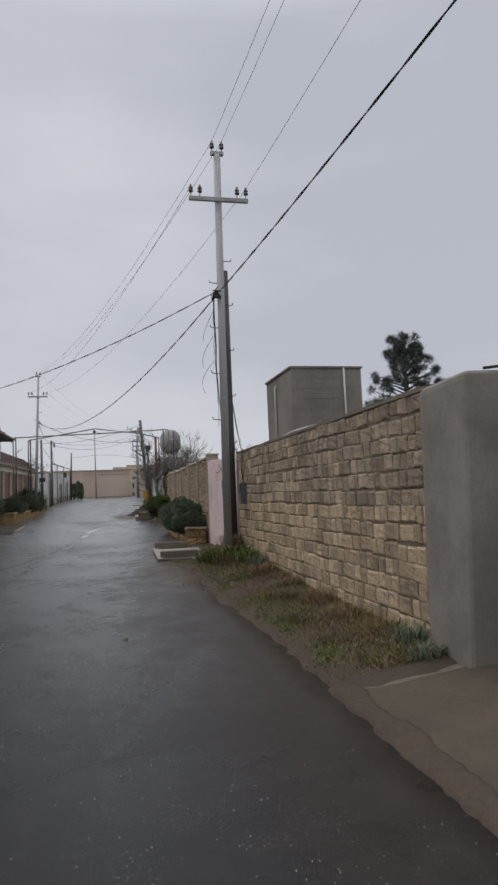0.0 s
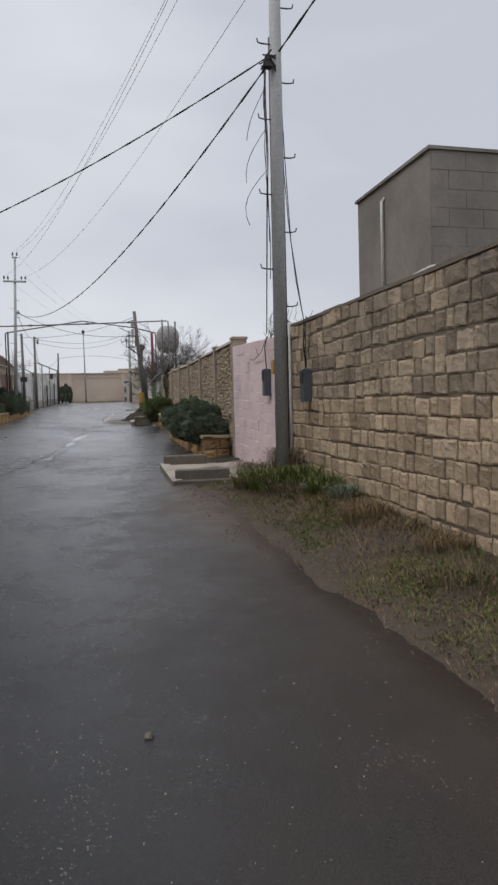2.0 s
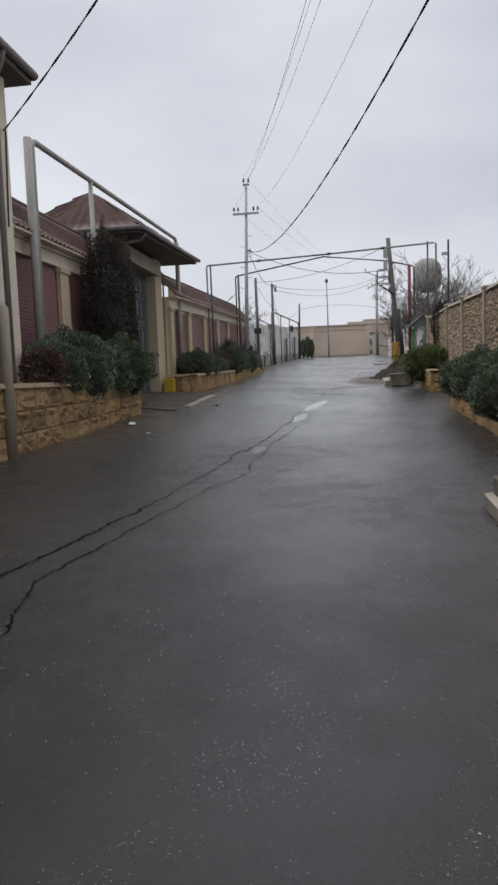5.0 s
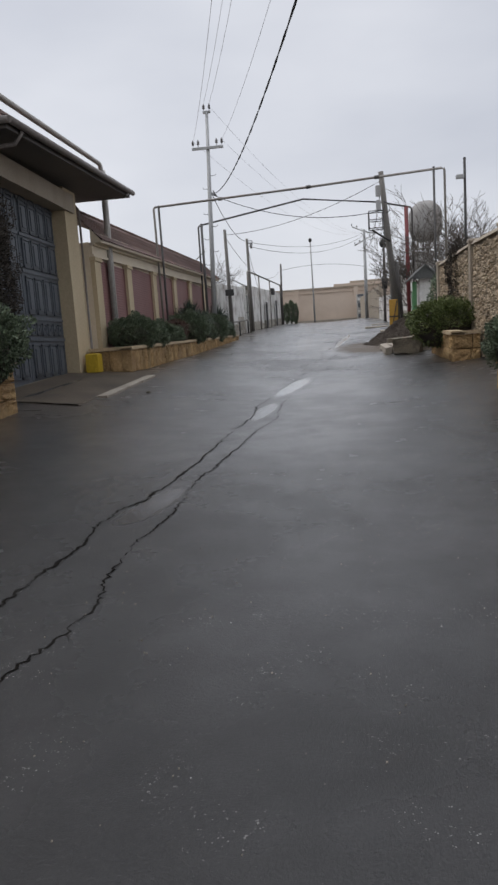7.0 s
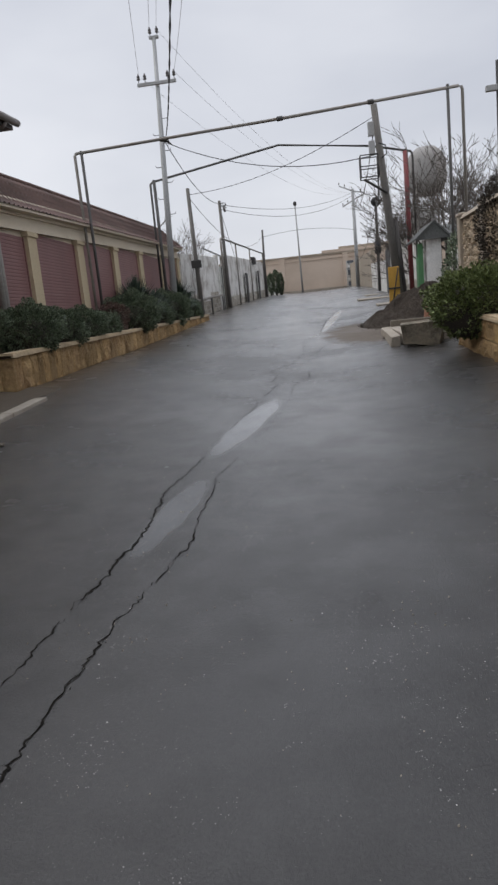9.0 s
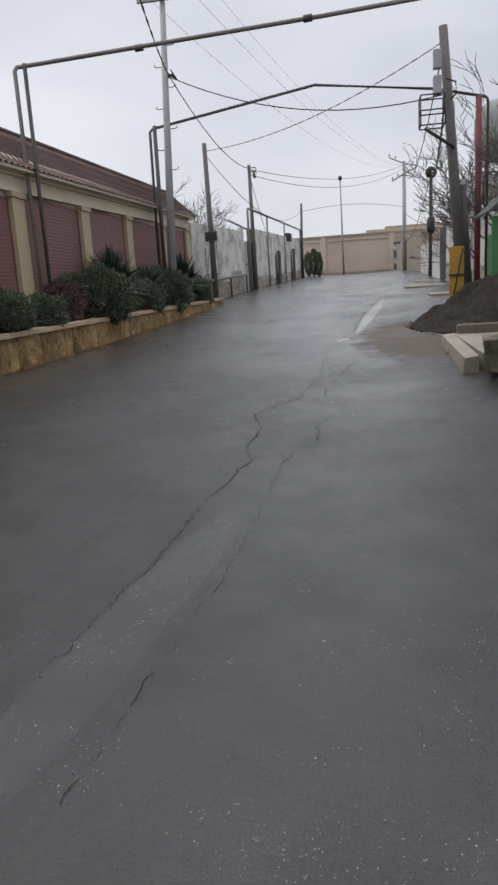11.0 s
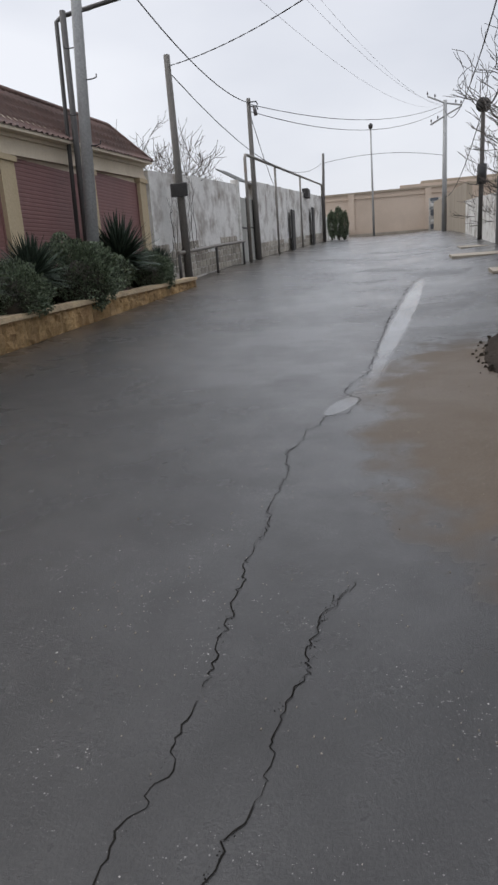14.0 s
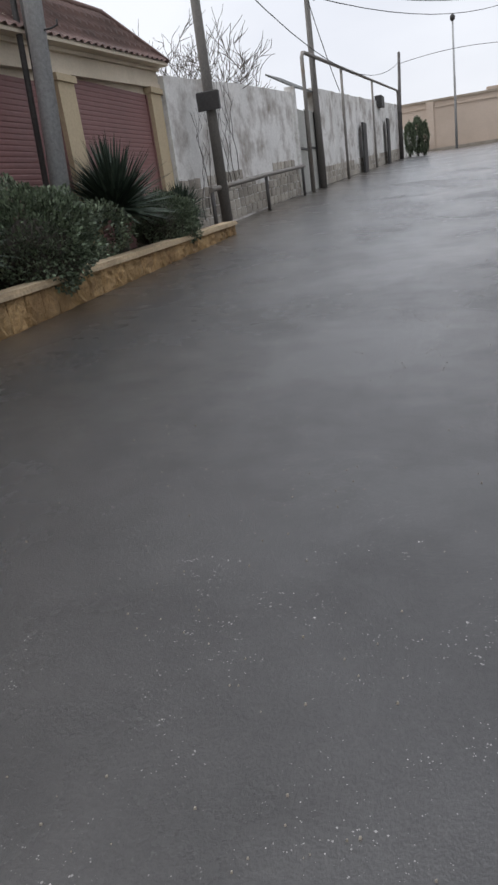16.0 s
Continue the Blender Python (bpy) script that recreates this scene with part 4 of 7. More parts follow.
def bare_tree(x, y, z, height, seed, label, depth=5, spread=0.55, r0=0.09, leaf=None):
    rnd = random.Random(seed)
    ob = base_at("bare_tree", x, y, z, label, "tree", "bare winter trees")
    trunk, twigs = Build(), Build()

    def grow(p, d, l, r, k):
        pts, rad = [p], [r]
        for s in range(3):
            d = (d + Vector((rnd.uniform(-.32, .32), rnd.uniform(-.32, .32), rnd.uniform(-.1, .2)))).normalized()
            p = p + d * l / 3
            pts.append(p)
            rad.append(r * (1 - 0.15 * (s + 1)))
        (trunk if k > depth - 2 else twigs).tube(pts, rad, 6 if k > 3 else 3, caps=False)
        if k == 0:
            return
        for _ in range(3 if k > 1 else 2):
            a = rnd.uniform(0, 6.28)
            nd = (d + Vector((math.cos(a), math.sin(a), rnd.uniform(-.35, .4))) * spread * rnd.uniform(0.7, 1.5)).normalized()
            grow(pts[rnd.choice((1, 2, 3, 3))], nd, l * rnd.uniform(0.62, 0.84), max(rad[-1] * 0.66, 0.010), k - 1)

    grow(Vector((x, y, z - 0.1)), Vector((rnd.uniform(-.1, .1), rnd.uniform(-.1, .1), 1)), height * 0.27, r0, depth)
    trunk.make("trunk", "bark", ob)
    twigs.make("crown", "bark", ob)
    return ob


# ---- stone planters ----
GOLD = [stone_mesh("stone", "gold", 70 + k, 0.03, 0.36, 0.13) for k in range(9)]


def planter(name, x_face, depth, y0, y1, base, top, courses, length, seed, label, end_stones=True, facing=-1):
    """A rusticated stone planter along the road. base and top give heights by y; facing -1 looks to the west, 1 to the east."""
    rnd = random.Random(seed)
    ob = base_at(name, x_face, (y0 + y1) / 2, base((y0 + y1) / 2), label, "planter", kind="structure")
    x_in = x_face - facing * depth
    cap = 0.07

    def run(b, xa, xb, lo, hi, ya=y0, yb=y1):
        n = max(1, int((yb - ya) / 2))
        for k in range(n):
            p, q = ya + (yb - ya) * k / n, ya + (yb - ya) * (k + 1) / n
            x0, x1 = min(xa, xb), max(xa, xb)
            b.hexa([(x0, p, lo(p)), (x1, p, lo(p)), (x1, q, lo(q)), (x0, q, lo(q))], [(x0, p, hi(p)), (x1, p, hi(p)), (x1, q, hi(q)), (x0, q, hi(q))])
        return b

    run(Build(), x_face - facing * 0.045, x_face - facing * 0.25, lambda y: base(y) - 0.2, lambda y: top(y) - cap, y0 + 0.05, y1 - 0.05).make("core", "gold_core", ob)
    run(Build(), x_face - facing * 0.25, x_in, lambda y: base(y) - 0.2, lambda y: top(y) - 0.09, y0 + 0.05, y1 - 0.05).make("soil", "dirt", ob)
    b = Build()
    run(b, x_face + facing * 0.035, x_face - facing * 0.27, lambda y: top(y) - cap, lambda y: top(y) - 0.03, y0 - 0.03, y1 + 0.03)
    run(b, x_face + facing * 0.02, x_face - facing * 0.25, lambda y: top(y) - 0.03, lambda y: top(y), y0 - 0.015, y1 + 0.015)
    b.box(min(x_face, x_in), max(x_face, x_in), y0 - 0.03, y0 + 0.22, top(y0) - cap + 0.003, top(y0) + 0.003)
    b.make("coping", "gold_cap", ob, "moulded tan stone coping")
    for c in range(courses):
        y = y0 + (0.0 if c % 2 else -length / 2)
        while y < y1:
            l = length * rnd.uniform(0.75, 1.3)
            a, e = max(y, y0), min(y + l, y1)
            y += l
            if e - a < 0.08:
                continue
            ym = (a + e) / 2
            lo, hi = base(ym) - 0.04, top(ym) - cap
            h = (hi - lo) / courses
            slope = math.atan((top(y1) - top(y0)) / (y1 - y0))
            m = Matrix.Translation((x_face, ym, lo + h * (c + 0.5))) @ Matrix.Rotation(slope, 4, "X") @ Matrix.Diagonal((-facing * 0.105, e - a - 0.008, h - 0.010, 1))
            quick_part("stone", GOLD[rnd.randrange(9)], ob, m)
    if end_stones:
        for c in range(courses):
            x = 0.0
            while x < depth - 0.02:
                l = min(length * rnd.uniform(0.8, 1.2), depth - x)
                lo, hi = base(y0) - 0.04, top(y0) - cap
                h = (hi - lo) / courses
                xm = x_face - facing * (x + l / 2)
                m = Matrix.Translation((xm, y0, lo + h * (c + 0.5))) @ Matrix.Rotation(radians(90), 4, "Z") @ Matrix.Diagonal((0.075, l - 0.012, h - 0.012, 1))
                quick_part("stone", GOLD[rnd.randrange(9)], ob, m)
                x += l
    return ob


planter("planter_west_near", -4.35, 1.0, 6.0, 23.45, lambda y: road_z(-4.35, y), lambda y: 1.83 + 0.005 * (y - 6), 3, 0.46, 31, "long ochre rusticated-stone planter with a moulded coping", False, 1)
planter("planter_west_far", -4.25, 1.0, 29.0, 47.7, lambda y: road_z(-4.25, y), lambda y: 2.09 + 0.0273 * (y - 29.0), 1, 0.27, 32, "long low ochre stone planter with a moulded coping", True, 1)
planter("planter_east_near", 2.62, 0.66, 16.85, 24.5, lambda y: road_z(2.6, y), lambda y: 1.25 + 0.058 * (y - 16.85), 2, 0.40, 33, "ochre stone planter full of clipped bushes", True, -1)
planter("planter_east_far", 2.72, 0.58, 28.6, 31.3, lambda y: road_z(2.7, y), lambda y: 1.94 + 0.05 * (y - 28.6), 2, 0.42, 34, "short ochre stone planter with one bush", True, -1)


# ---- west side: house, walls, gate ----
def tile_sheet(b, a0, a1, c0, c1, step=0.35, wave=0.2, amp=0.022):
    """A metal-tile roof face between an eave line a0-a1 and a ridge line c0-c1: waves along, steps up."""
    a0, a1, c0, c1 = Vector(a0), Vector(a1), Vector(c0), Vector(c1)
    up_n = max(2, round(((c0 + c1) / 2 - (a0 + a1) / 2).length / step))
    along_n = max(4, int((a1 - a0).length / wave * 6))
    nrm = (a1 - a0).cross((c0 + c1) / 2 - a0).normalized()
    if nrm.z < 0:
        nrm = -nrm
    length = (a1 - a0).length
    rows = []
    for k in range(up_n):
        for t, lift in ((k / up_n, 0.03), ((k + 0.98) / up_n, 0.0)):
            p, q = a0.lerp(c0, t), a1.lerp(c1, t)
            rows.append([p.lerp(q, s / along_n) + nrm * (lift + amp * math.cos(2 * math.pi * (p.lerp(q, s / along_n) - a0).dot((a1 - a0).normalized()) / wave)) for s in range(along_n + 1)])
    b.grid(rows)
    return b


def eave(y):
    return 4.81 + 0.041 * (y - 34.65)


def bay_wall(name, y0, y1, piers, eave_z, x, hip_end, label):
    """A roofed garden wall of cream piers and beam with brown shutter panels between the piers."""
    ob = base_at(name, x, (y0 + y1) / 2, road_z(-5, (y0 + y1) / 2), label, "wall", kind="structure")
    rise = eave_z(y1) - eave_z(y0)
    zb = road_z(-5, y0) - 0.3
    b = Build()
    b.box(x - 0.45, x - 0.06, y0, y1, zb, eave_z(y0) - 0.02, rise)
    b.make("back", "cream", ob)
    b = Build()
    b.box(x - 0.058, x + 0.02, y0, y1, eave_z(y0) - 0.30, eave_z(y0) - 0.06, rise)
    b.box(x - 0.055, x + 0.05, y0, y1, eave_z(y0) - 0.36, eave_z(y0) - 0.30, rise)
    b.box(x - 0.055, x + 0.08, y0, y1, eave_z(y0) - 0.10, eave_z(y0) - 0.03, rise)
    b.make("beam", "cream", ob, "cream painted beam with mouldings")
    for p in piers:
        b = Build()
        b.box(x - 0.057, x + 0.055, p - 0.21, p + 0.21, zb, eave_z(p) - 0.42)
        b.box(x - 0.056, x + 0.09, p - 0.25, p + 0.25, eave_z(p) - 0.46, eave_z(p) - 0.37)
        b.make("pilaster", "cream_col", ob, "ochre cream pilaster")
    edges = sorted(piers)
    for p, q in zip(edges, edges[1:]):
        b = Build()
        zt = eave_z(p) - 0.37
        z = zb + 0.3
        rows = []
        while z < zt:
            for dz, dx in ((0.0, 0.0), (0.012, 0.006), (0.05, 0.006), (0.062, 0.0)):
                rows.append([(x - 0.045 + dx, p + 0.215, z + dz), (x - 0.045 + dx, q - 0.215, z + dz)])
            z += 0.066
        b.grid(rows, smooth=False)
        b.make("shutter", "shutter", ob, "dark red-brown slatted metal shutter panel")
        fr = Build()
        fr.box(x - 0.056, x - 0.02, p + 0.21, p + 0.25, zb, zt)
        fr.box(x - 0.056, x - 0.02, q - 0.25, q - 0.21, zb, zt)
        fr.make("shutter_frame", "shutter", ob)
    ex, rx, rz = x + 0.25, x - 0.5, 0.80
    r0, r1 = y0, y1 + (0.05 if hip_end else 0)
    top1 = r1 - (0.75 if hip_end else 0)
    b = Build()
    n = max(1, int((top1 - r0) / 3))
    tile_sheet(b, (ex, r0, eave_z(r0)), (ex, r1, eave_z(r1)), (rx, r0, eave_z(r0) + rz), (rx, top1, eave_z(top1) + rz), 0.27, 0.19)
    b.box(rx - 0.6, rx, r0, top1, eave_z(r0) + rz - 0.06, eave_z(r0) + rz, eave_z(top1) - eave_z(r0))
    if hip_end:
        tile_sheet(b, (ex, r1, eave_z(r1)), (rx - 0.6, r1, eave_z(r1)), (rx, top1, eave_z(top1) + rz), (rx - 0.6, top1, eave_z(top1) + rz), 0.27, 0.19)
    b.make("roof", "roof", ob, "brown metal-tile roof with wavy edge")
    b = Build()
    b.tube([(rx, r0, eave_z(r0) + rz + 0.02), (rx, top1, eave_z(top1) + rz + 0.02)] + ([(ex, r1, eave_z(r1) + 0.02)] if hip_end else []), 0.05, 8)
    b.make("ridge_cap", "roof", ob)
    b = Build()
    b.hexa([(x, r0, eave_z(r0) - 0.05), (ex - 0.01, r0, eave_z(r0) - 0.04), (ex - 0.01, r1, eave_z(r1) - 0.04), (x, r1, eave_z(r1) - 0.05)],
           [(x, r0, eave_z(r0) + 0.30), (ex - 0.01, r0, eave_z(r0) + 0.0), (ex - 0.01, r1, eave_z(r1) + 0.0), (x, r1, eave_z(r1) + 0.25)])
    b.make("soffit", "cream", ob)
    return ob


bay_wall("wall_west_far", 29.9, 47.45, [30.1, 32.7, 35.5, 38.4, 41.2, 44.25, 47.2], eave, -5.27, True, "cream wall with brown shutter panels under a metal-tile roof")
bay_wall("wall_west_near", 18.9, 25.0, [19.2, 22.0, 24.8], lambda y: 4.55 + 0.01 * (y - 19), -5.45, False, "cream wall with brown shutter panels under a metal-tile roof")

# gate house with its canopy
gh = base_at("gatehouse", -5.4, 27, road_z(-5.4, 27), "gatehouse with cream columns and a hipped brown tile canopy", "gatehouse")
ga = Build()
ga.box(-5.72, -5.30, 28.52, 29.22, 1.2, 5.55, 0.0)
ga.make("column", "cream_col", gh, "tall ochre cream column")
# near column and side wall take the dark soffit brown, the far pair cream
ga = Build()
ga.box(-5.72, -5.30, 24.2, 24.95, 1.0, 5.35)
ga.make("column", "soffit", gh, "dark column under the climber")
ga = Build()
ga.box(-5.75, -5.24, 24.3, 28.95, 5.06, 5.45)
ga.make("lintel", "post", gh, "grey-beige lintel")
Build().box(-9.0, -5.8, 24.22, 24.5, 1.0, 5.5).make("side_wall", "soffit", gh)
Build().box(-9.0, -5.73, 29.0, 29.2, 1.0, 5.5).make("side_wall", "cream", gh)
leafs = base_at("gate", -5.6, 27, 1.4, "closed dark blue-grey panelled metal double gate", "gate")
for y0, y1 in ((24.96, 26.72), (26.75, 28.51)):
    lf = Build().box(-5.64, -5.60, y0, y1, 1.38, 5.06).make("leaf", "gate_dark", leafs)
    for zc, zh, n in ((1.56, 0.66, 4), (2.40, 0.24, 6), (2.82, 0.72, 4), (3.70, 0.56, 4), (4.38, 0.55, 4)):
        w0 = (y1 - y0 - 0.16) / n
        for j in range(n):
            a, e = y0 + 0.08 + w0 * j + 0.03, y0 + 0.08 + w0 * (j + 1) - 0.03
            pn = Build()
            for x0, x1, q in ((-5.598, -5.566, 0.0), (-5.598, -5.580, 0.045), (-5.598, -5.560, 0.085)):
                if q == 0.0:
                    pn.box(x0, x1, a, a + 0.03, zc, zc + zh)
                    pn.box(x0, x1, e - 0.03, e, zc, zc + zh)
                    pn.box(x0, x1, a, e, zc, zc + 0.03)
                    pn.box(x0, x1, a, e, zc + zh - 0.03, zc + zh)
                else:
                    pn.box(x0, x1, a + q, e - q, zc + q, zc + zh - q, 0, 0.004)
            if zc > 4.3:
                pn.tube([(-5.575, (a + e) / 2 + (e - a) / 2 * math.cos(t / 8 * math.pi), zc + zh + 0.14 * math.sin(t / 8 * math.pi)) for t in range(9)], 0.018, 5)
            pn.make("panel", "gate_dark", lf)
    for z in (1.40, 2.29, 2.70, 3.60, 4.30, 4.98):
        Build().box(-5.598, -5.572, y0 + 0.02, y1 - 0.02, z, z + 0.06).make("cross_rail", "gate_dark", lf)
ca = Build()
CN, CF = (-4.5, 24.45, 5.55), (-4.5, 30.95, 5.88)
apex0, apex1 = (-6.25, 26.0, 6.88), (-6.25, 29.3, 7.05)
tile_sheet(ca, CN, CF, apex0, apex1, 0.4, 0.24, 0.03)
tile_sheet(ca, (-8.0, 30.95, 5.88), (-8.0, 24.45, 5.55), apex1, apex0, 0.4, 0.24, 0.03)
tile_sheet(ca, (-8.0, 24.45, 5.55), CN, apex0, apex0, 0.4, 0.24, 0.03)
tile_sheet(ca, CF, (-8.0, 30.95, 5.88), apex1, apex1, 0.4, 0.24, 0.03)
ca.make("roof", "roof", gh, "hipped brown metal-tile roof")
Build().hexa([(-8.0, 24.45, 5.42), (-4.52, 24.45, 5.42), (-4.52, 30.95, 5.75), (-8.0, 30.95, 5.75)],
             [(-8.0, 24.45, 5.50), (-4.52, 24.45, 5.50), (-4.52, 30.95, 5.83), (-8.0, 30.95, 5.83)]).make("soffit", "soffit", gh, "dark brown boarded soffit")
gt = Build()
gt.tube([(-8.0, 24.40, 5.53), (-4.45, 24.40, 5.53)], 0.06, 8)
gt.tube([(-4.45, 24.40, 5.53), (-4.45, 31.0, 5.86)], 0.06, 8)
gt.tube([(-4.47, 24.9, 5.50), (-4.62, 24.9, 5.32), (-5.1, 24.6, 5.20), (-5.24, 24.55, 5.0), (-5.24, 24.55, 1.3)], 0.035, 8)
gt.tube([(-4.47, 30.6, 5.80), (-4.55, 30.55, 5.68)], 0.035, 8)
gt.tube([(-5.5, 29.27, 5.5), (-5.26, 29.27, 5.2), (-5.26, 29.27, 1.75), (-5.2, 29.1, 1.62)], 0.03, 8)
gt.make("gutter", "gutter", gh, "grey metal gutter with downpipes")
ap = Build()
rows = []
for k in range(12):
    y = 24.3 + 5.2 * k / 11
    zf = road_z(-3.7, y)
    rows.append([(-3.74, y, zf - 0.02), (-3.78, y, zf + 0.035), (-4.4, y, zf + 0.10), (-5.6, y, zf + 0.2)])
ap.grid(rows, smooth=False)
structure("pavement_gate", ap, "apron", "worn concrete ramp before the gate", "pavement")
ke = Build()
for k in range(6):
    y = 25.2 + 0.56 * k
    ke.box(-3.80, -3.60 - 0.01 * (k % 2), y, y + 0.55, road_z(-3.7, y) - 0.05, road_z(-3.7, y) + 0.045, 0.03, 0.01)
structure("kerb_gate", ke, "concrete", "pale flush kerb along the ramp", "kerb")
yb = Build().box(-5.20, -4.92, 28.62, 28.92, road_z(-5, 28.7), road_z(-5, 28.7) + 0.42, 0, 0.03)
tagged(yb.make("plastic_crate", "bright_yellow"), "yellow plastic crate standing beside the gate column", "crate")

# two-storey house
ho = base_at("house", -8, 13, road_z(-5, 13), "two-storey brown-clad house with a cream bay and metal gutters", "house")
Build().box(-14, -4.95, 4, 18.85, 0.2, 6.58).make("wall", "siding", ho, "dark brown brick-patterned wall")
sd = Build()
z = 1.9
while z < 6.45:
    sd.box(-4.952, -4.938, 4.1, 18.5, z, z + 0.052)
    z += 0.07
sd.make("cladding", "siding", ho, "courses of brown cladding")
Build().box(-4.95, -4.87, 18.30, 18.87, 0.3, 6.55).make("corner_pilaster", "cream", ho)
ro = Build()
tile_sheet(ro, (-4.6, 3.5, 6.75), (-4.6, 19.25, 6.75), (-9.2, 8.0, 9.3), (-9.2, 15.0, 9.3), 0.4, 0.24, 0.03)
tile_sheet(ro, (-4.6, 19.25, 6.75), (-14.4, 19.25, 6.75), (-9.2, 15.0, 9.3), (-9.2, 15.0, 9.3), 0.4, 0.24, 0.03)
tile_sheet(ro, (-14.4, 19.25, 6.75), (-14.4, 3.5, 6.75), (-9.2, 15.0, 9.3), (-9.2, 8.0, 9.3), 0.4, 0.24, 0.03)
tile_sheet(ro, (-14.4, 3.5, 6.75), (-4.6, 3.5, 6.75), (-9.2, 8.0, 9.3), (-9.2, 8.0, 9.3), 0.4, 0.24, 0.03)
ro.make("roof", "roof", ho, "brown metal-tile roof")
Build().box(-14.4, -4.6, 3.5, 19.25, 6.59, 6.71).make("soffit", "soffit", ho)
gt = Build()
gt.tube([(-4.55, 3.5, 6.73), (-4.55, 19.28, 6.73)], 0.065, 8)
gt.tube([(-4.55, 19.28, 6.73), (-14, 19.28, 6.73)], 0.065, 8)
gt.tube([(-4.57, 18.3, 6.69), (-4.62, 18.32, 6.55), (-4.80, 18.42, 6.33), (-4.81, 18.42, 6.1), (-4.81, 18.42, 0.9)], 0.05, 8)
gt.make("gutter", "pipe", ho, "grey-brown gutter and downpipe")
Build().box(-4.94, -4.45, 12.0, 17.63, 2.98, 4.18, 0, 0.02).make("bay", "bay", ho, "cream panelled bay jutting over the planter")
fr = Build()
fr.box(-4.52, -4.43, 12.0, 17.66, 2.88, 2.98)
fr.box(-4.9, -4.43, 17.56, 17.66, 2.88, 2.98)
fr.make("bay_frame", "pipe", ho)
for z in (3.18, 3.24, 3.30):
    Build().box(-4.449, -4.444, 16.7, 16.95, z, z + 0.022).make("notice_bar", "yellow", ho, "faded yellow printed line")
tagged(Build().tube([(-4.32, 17.3, road_z(-4.32, 17.3) - 0.02), (-4.32, 17.3, 2.88), (-4.42, 17.3, 3.0)], 0.075, 12).make("support_post", "post"), "cream-grey round steel post carrying the bay", "post")


# ---- gas pipes on posts ----
def pipe_run(name, pts, r, material, label, posts=(), post_material=None, group="gas pipes"):
    ob = base_at(name, *pts[0], label, "pipe", group)
    Build().tube(pts, r, 10).make("pipe", material, ob)
    for a, c, pr in posts:
        Build().tube([a, c], pr, 9).make("post", post_material or material, ob)
    return ob


PX = -5.22
pipe_run("gas_pipe", [(PX, 20.45, 1.7), (PX, 20.45, 6.12), (PX, 20.5, 6.19), (PX, 20.58, 6.22), (PX, 30.9, 6.62), (PX, 31.0, 6.58), (PX, 31.03, 6.5), (PX, 31.03, 2.0)], 0.055, "pale_pipe",
         "grey gas pipe raised over the gate on posts", [((PX, 20.3, 1.7), (PX, 20.3, 6.2), 0.075), ((PX, 23.3, 1.7), (PX, 23.3, 6.33), 0.05), ((PX, 31.12, 1.9), (PX, 31.12, 6.5), 0.075)])
pipe_run("gas_pipe", [(-5.08, 35.7, 2.1), (-5.14, 35.8, 6.45), (-5.12, 35.85, 6.52), (-5.06, 35.9, 6.54), (0.0, 36.0, 6.74), (3.86, 36.0, 6.92), (3.92, 36.0, 6.90), (3.94, 36.0, 6.84), (3.94, 36.0, 2.2)], 0.035, "pipe",
         "thin gas pipe bridging the road on tall posts", [((-4.96, 35.8, 2.1), (-5.0, 35.9, 6.58), 0.035), ((3.62, 36.0, 1.8), (3.62, 36.0, 6.98), 0.035)], "dark_pipe")
for x, z in ((-3.0, 6.63), (1.9, 6.83), (-0.2, 6.735)):
    tagged(Build().tube([(x - 0.07, 36.0, z - 0.003), (x + 0.07, 36.0, z + 0.003)], 0.055, 9).make("pipe_coupling", "dark_pipe"), "dark sleeve coupling on the bridging gas pipe", "coupling", group="pipe couplings")
pipe_run("gas_pipe", [(-5.04, 42.9, 2.4), (-5.12, 43.4, 7.15), (-5.10, 43.5, 7.22), (-5.03, 43.5, 7.26), (-0.59, 44.2, 8.1), (2.6, 44.5, 7.75), (3.95, 44.5, 7.42), (4.0, 44.5, 7.36), (4.02, 44.5, 7.25), (4.02, 44.5, 2.4)], 0.038, "dark_pipe",
         "dark gas pipe bridging the road, peaked at its middle", [((-4.90, 42.95, 2.3), (-4.98, 43.4, 7.3), 0.055)])
pp = base_at("pipe_post", 3.78, 44.5, 2.1, "thick red-oxide painted steel post carrying a gas pipe", "post")
Build().tube([(3.78, 44.5, 2.0), (3.78, 44.5, 7.45)], 0.085, 10).make("shaft", "red_pipe", pp)


# ---- poles and wires ----
def insulator(parent, x, y, z):
    Build().tube([(x, y, z), (x, y, z + 0.16)], 0.011, 6).make("pin", "dark_iron", parent)
    b = Build()
    prof = [(0.11, 0.035), (0.13, 0.062), (0.17, 0.05), (0.19, 0.03), (0.205, 0.06), (0.24, 0.046), (0.27, 0.022), (0.29, 0.03), (0.31, 0.012)]
    b.tube([(x, y, z + p[0]) for p in prof], [p[1] for p in prof], 10)
    b.make("insulator", "glass_ins", parent, "dark glazed insulator")


def hooks(parent, pts, top, n, r):
    base, tip = Vector(pts), Vector(top)
    for k in range(n):
        p = base.lerp(tip, 0.28 + 0.5 * k / n)
        s = -1 if k % 2 else 1
        Build().tube([p, p + Vector((s * (r + 0.10), 0, 0)), p + Vector((s * (r + 0.17), 0, 0.015)), p + Vector((s * (r + 0.18), 0, 0.07))], 0.011, 5).make("step_hook", "dark_iron", parent)


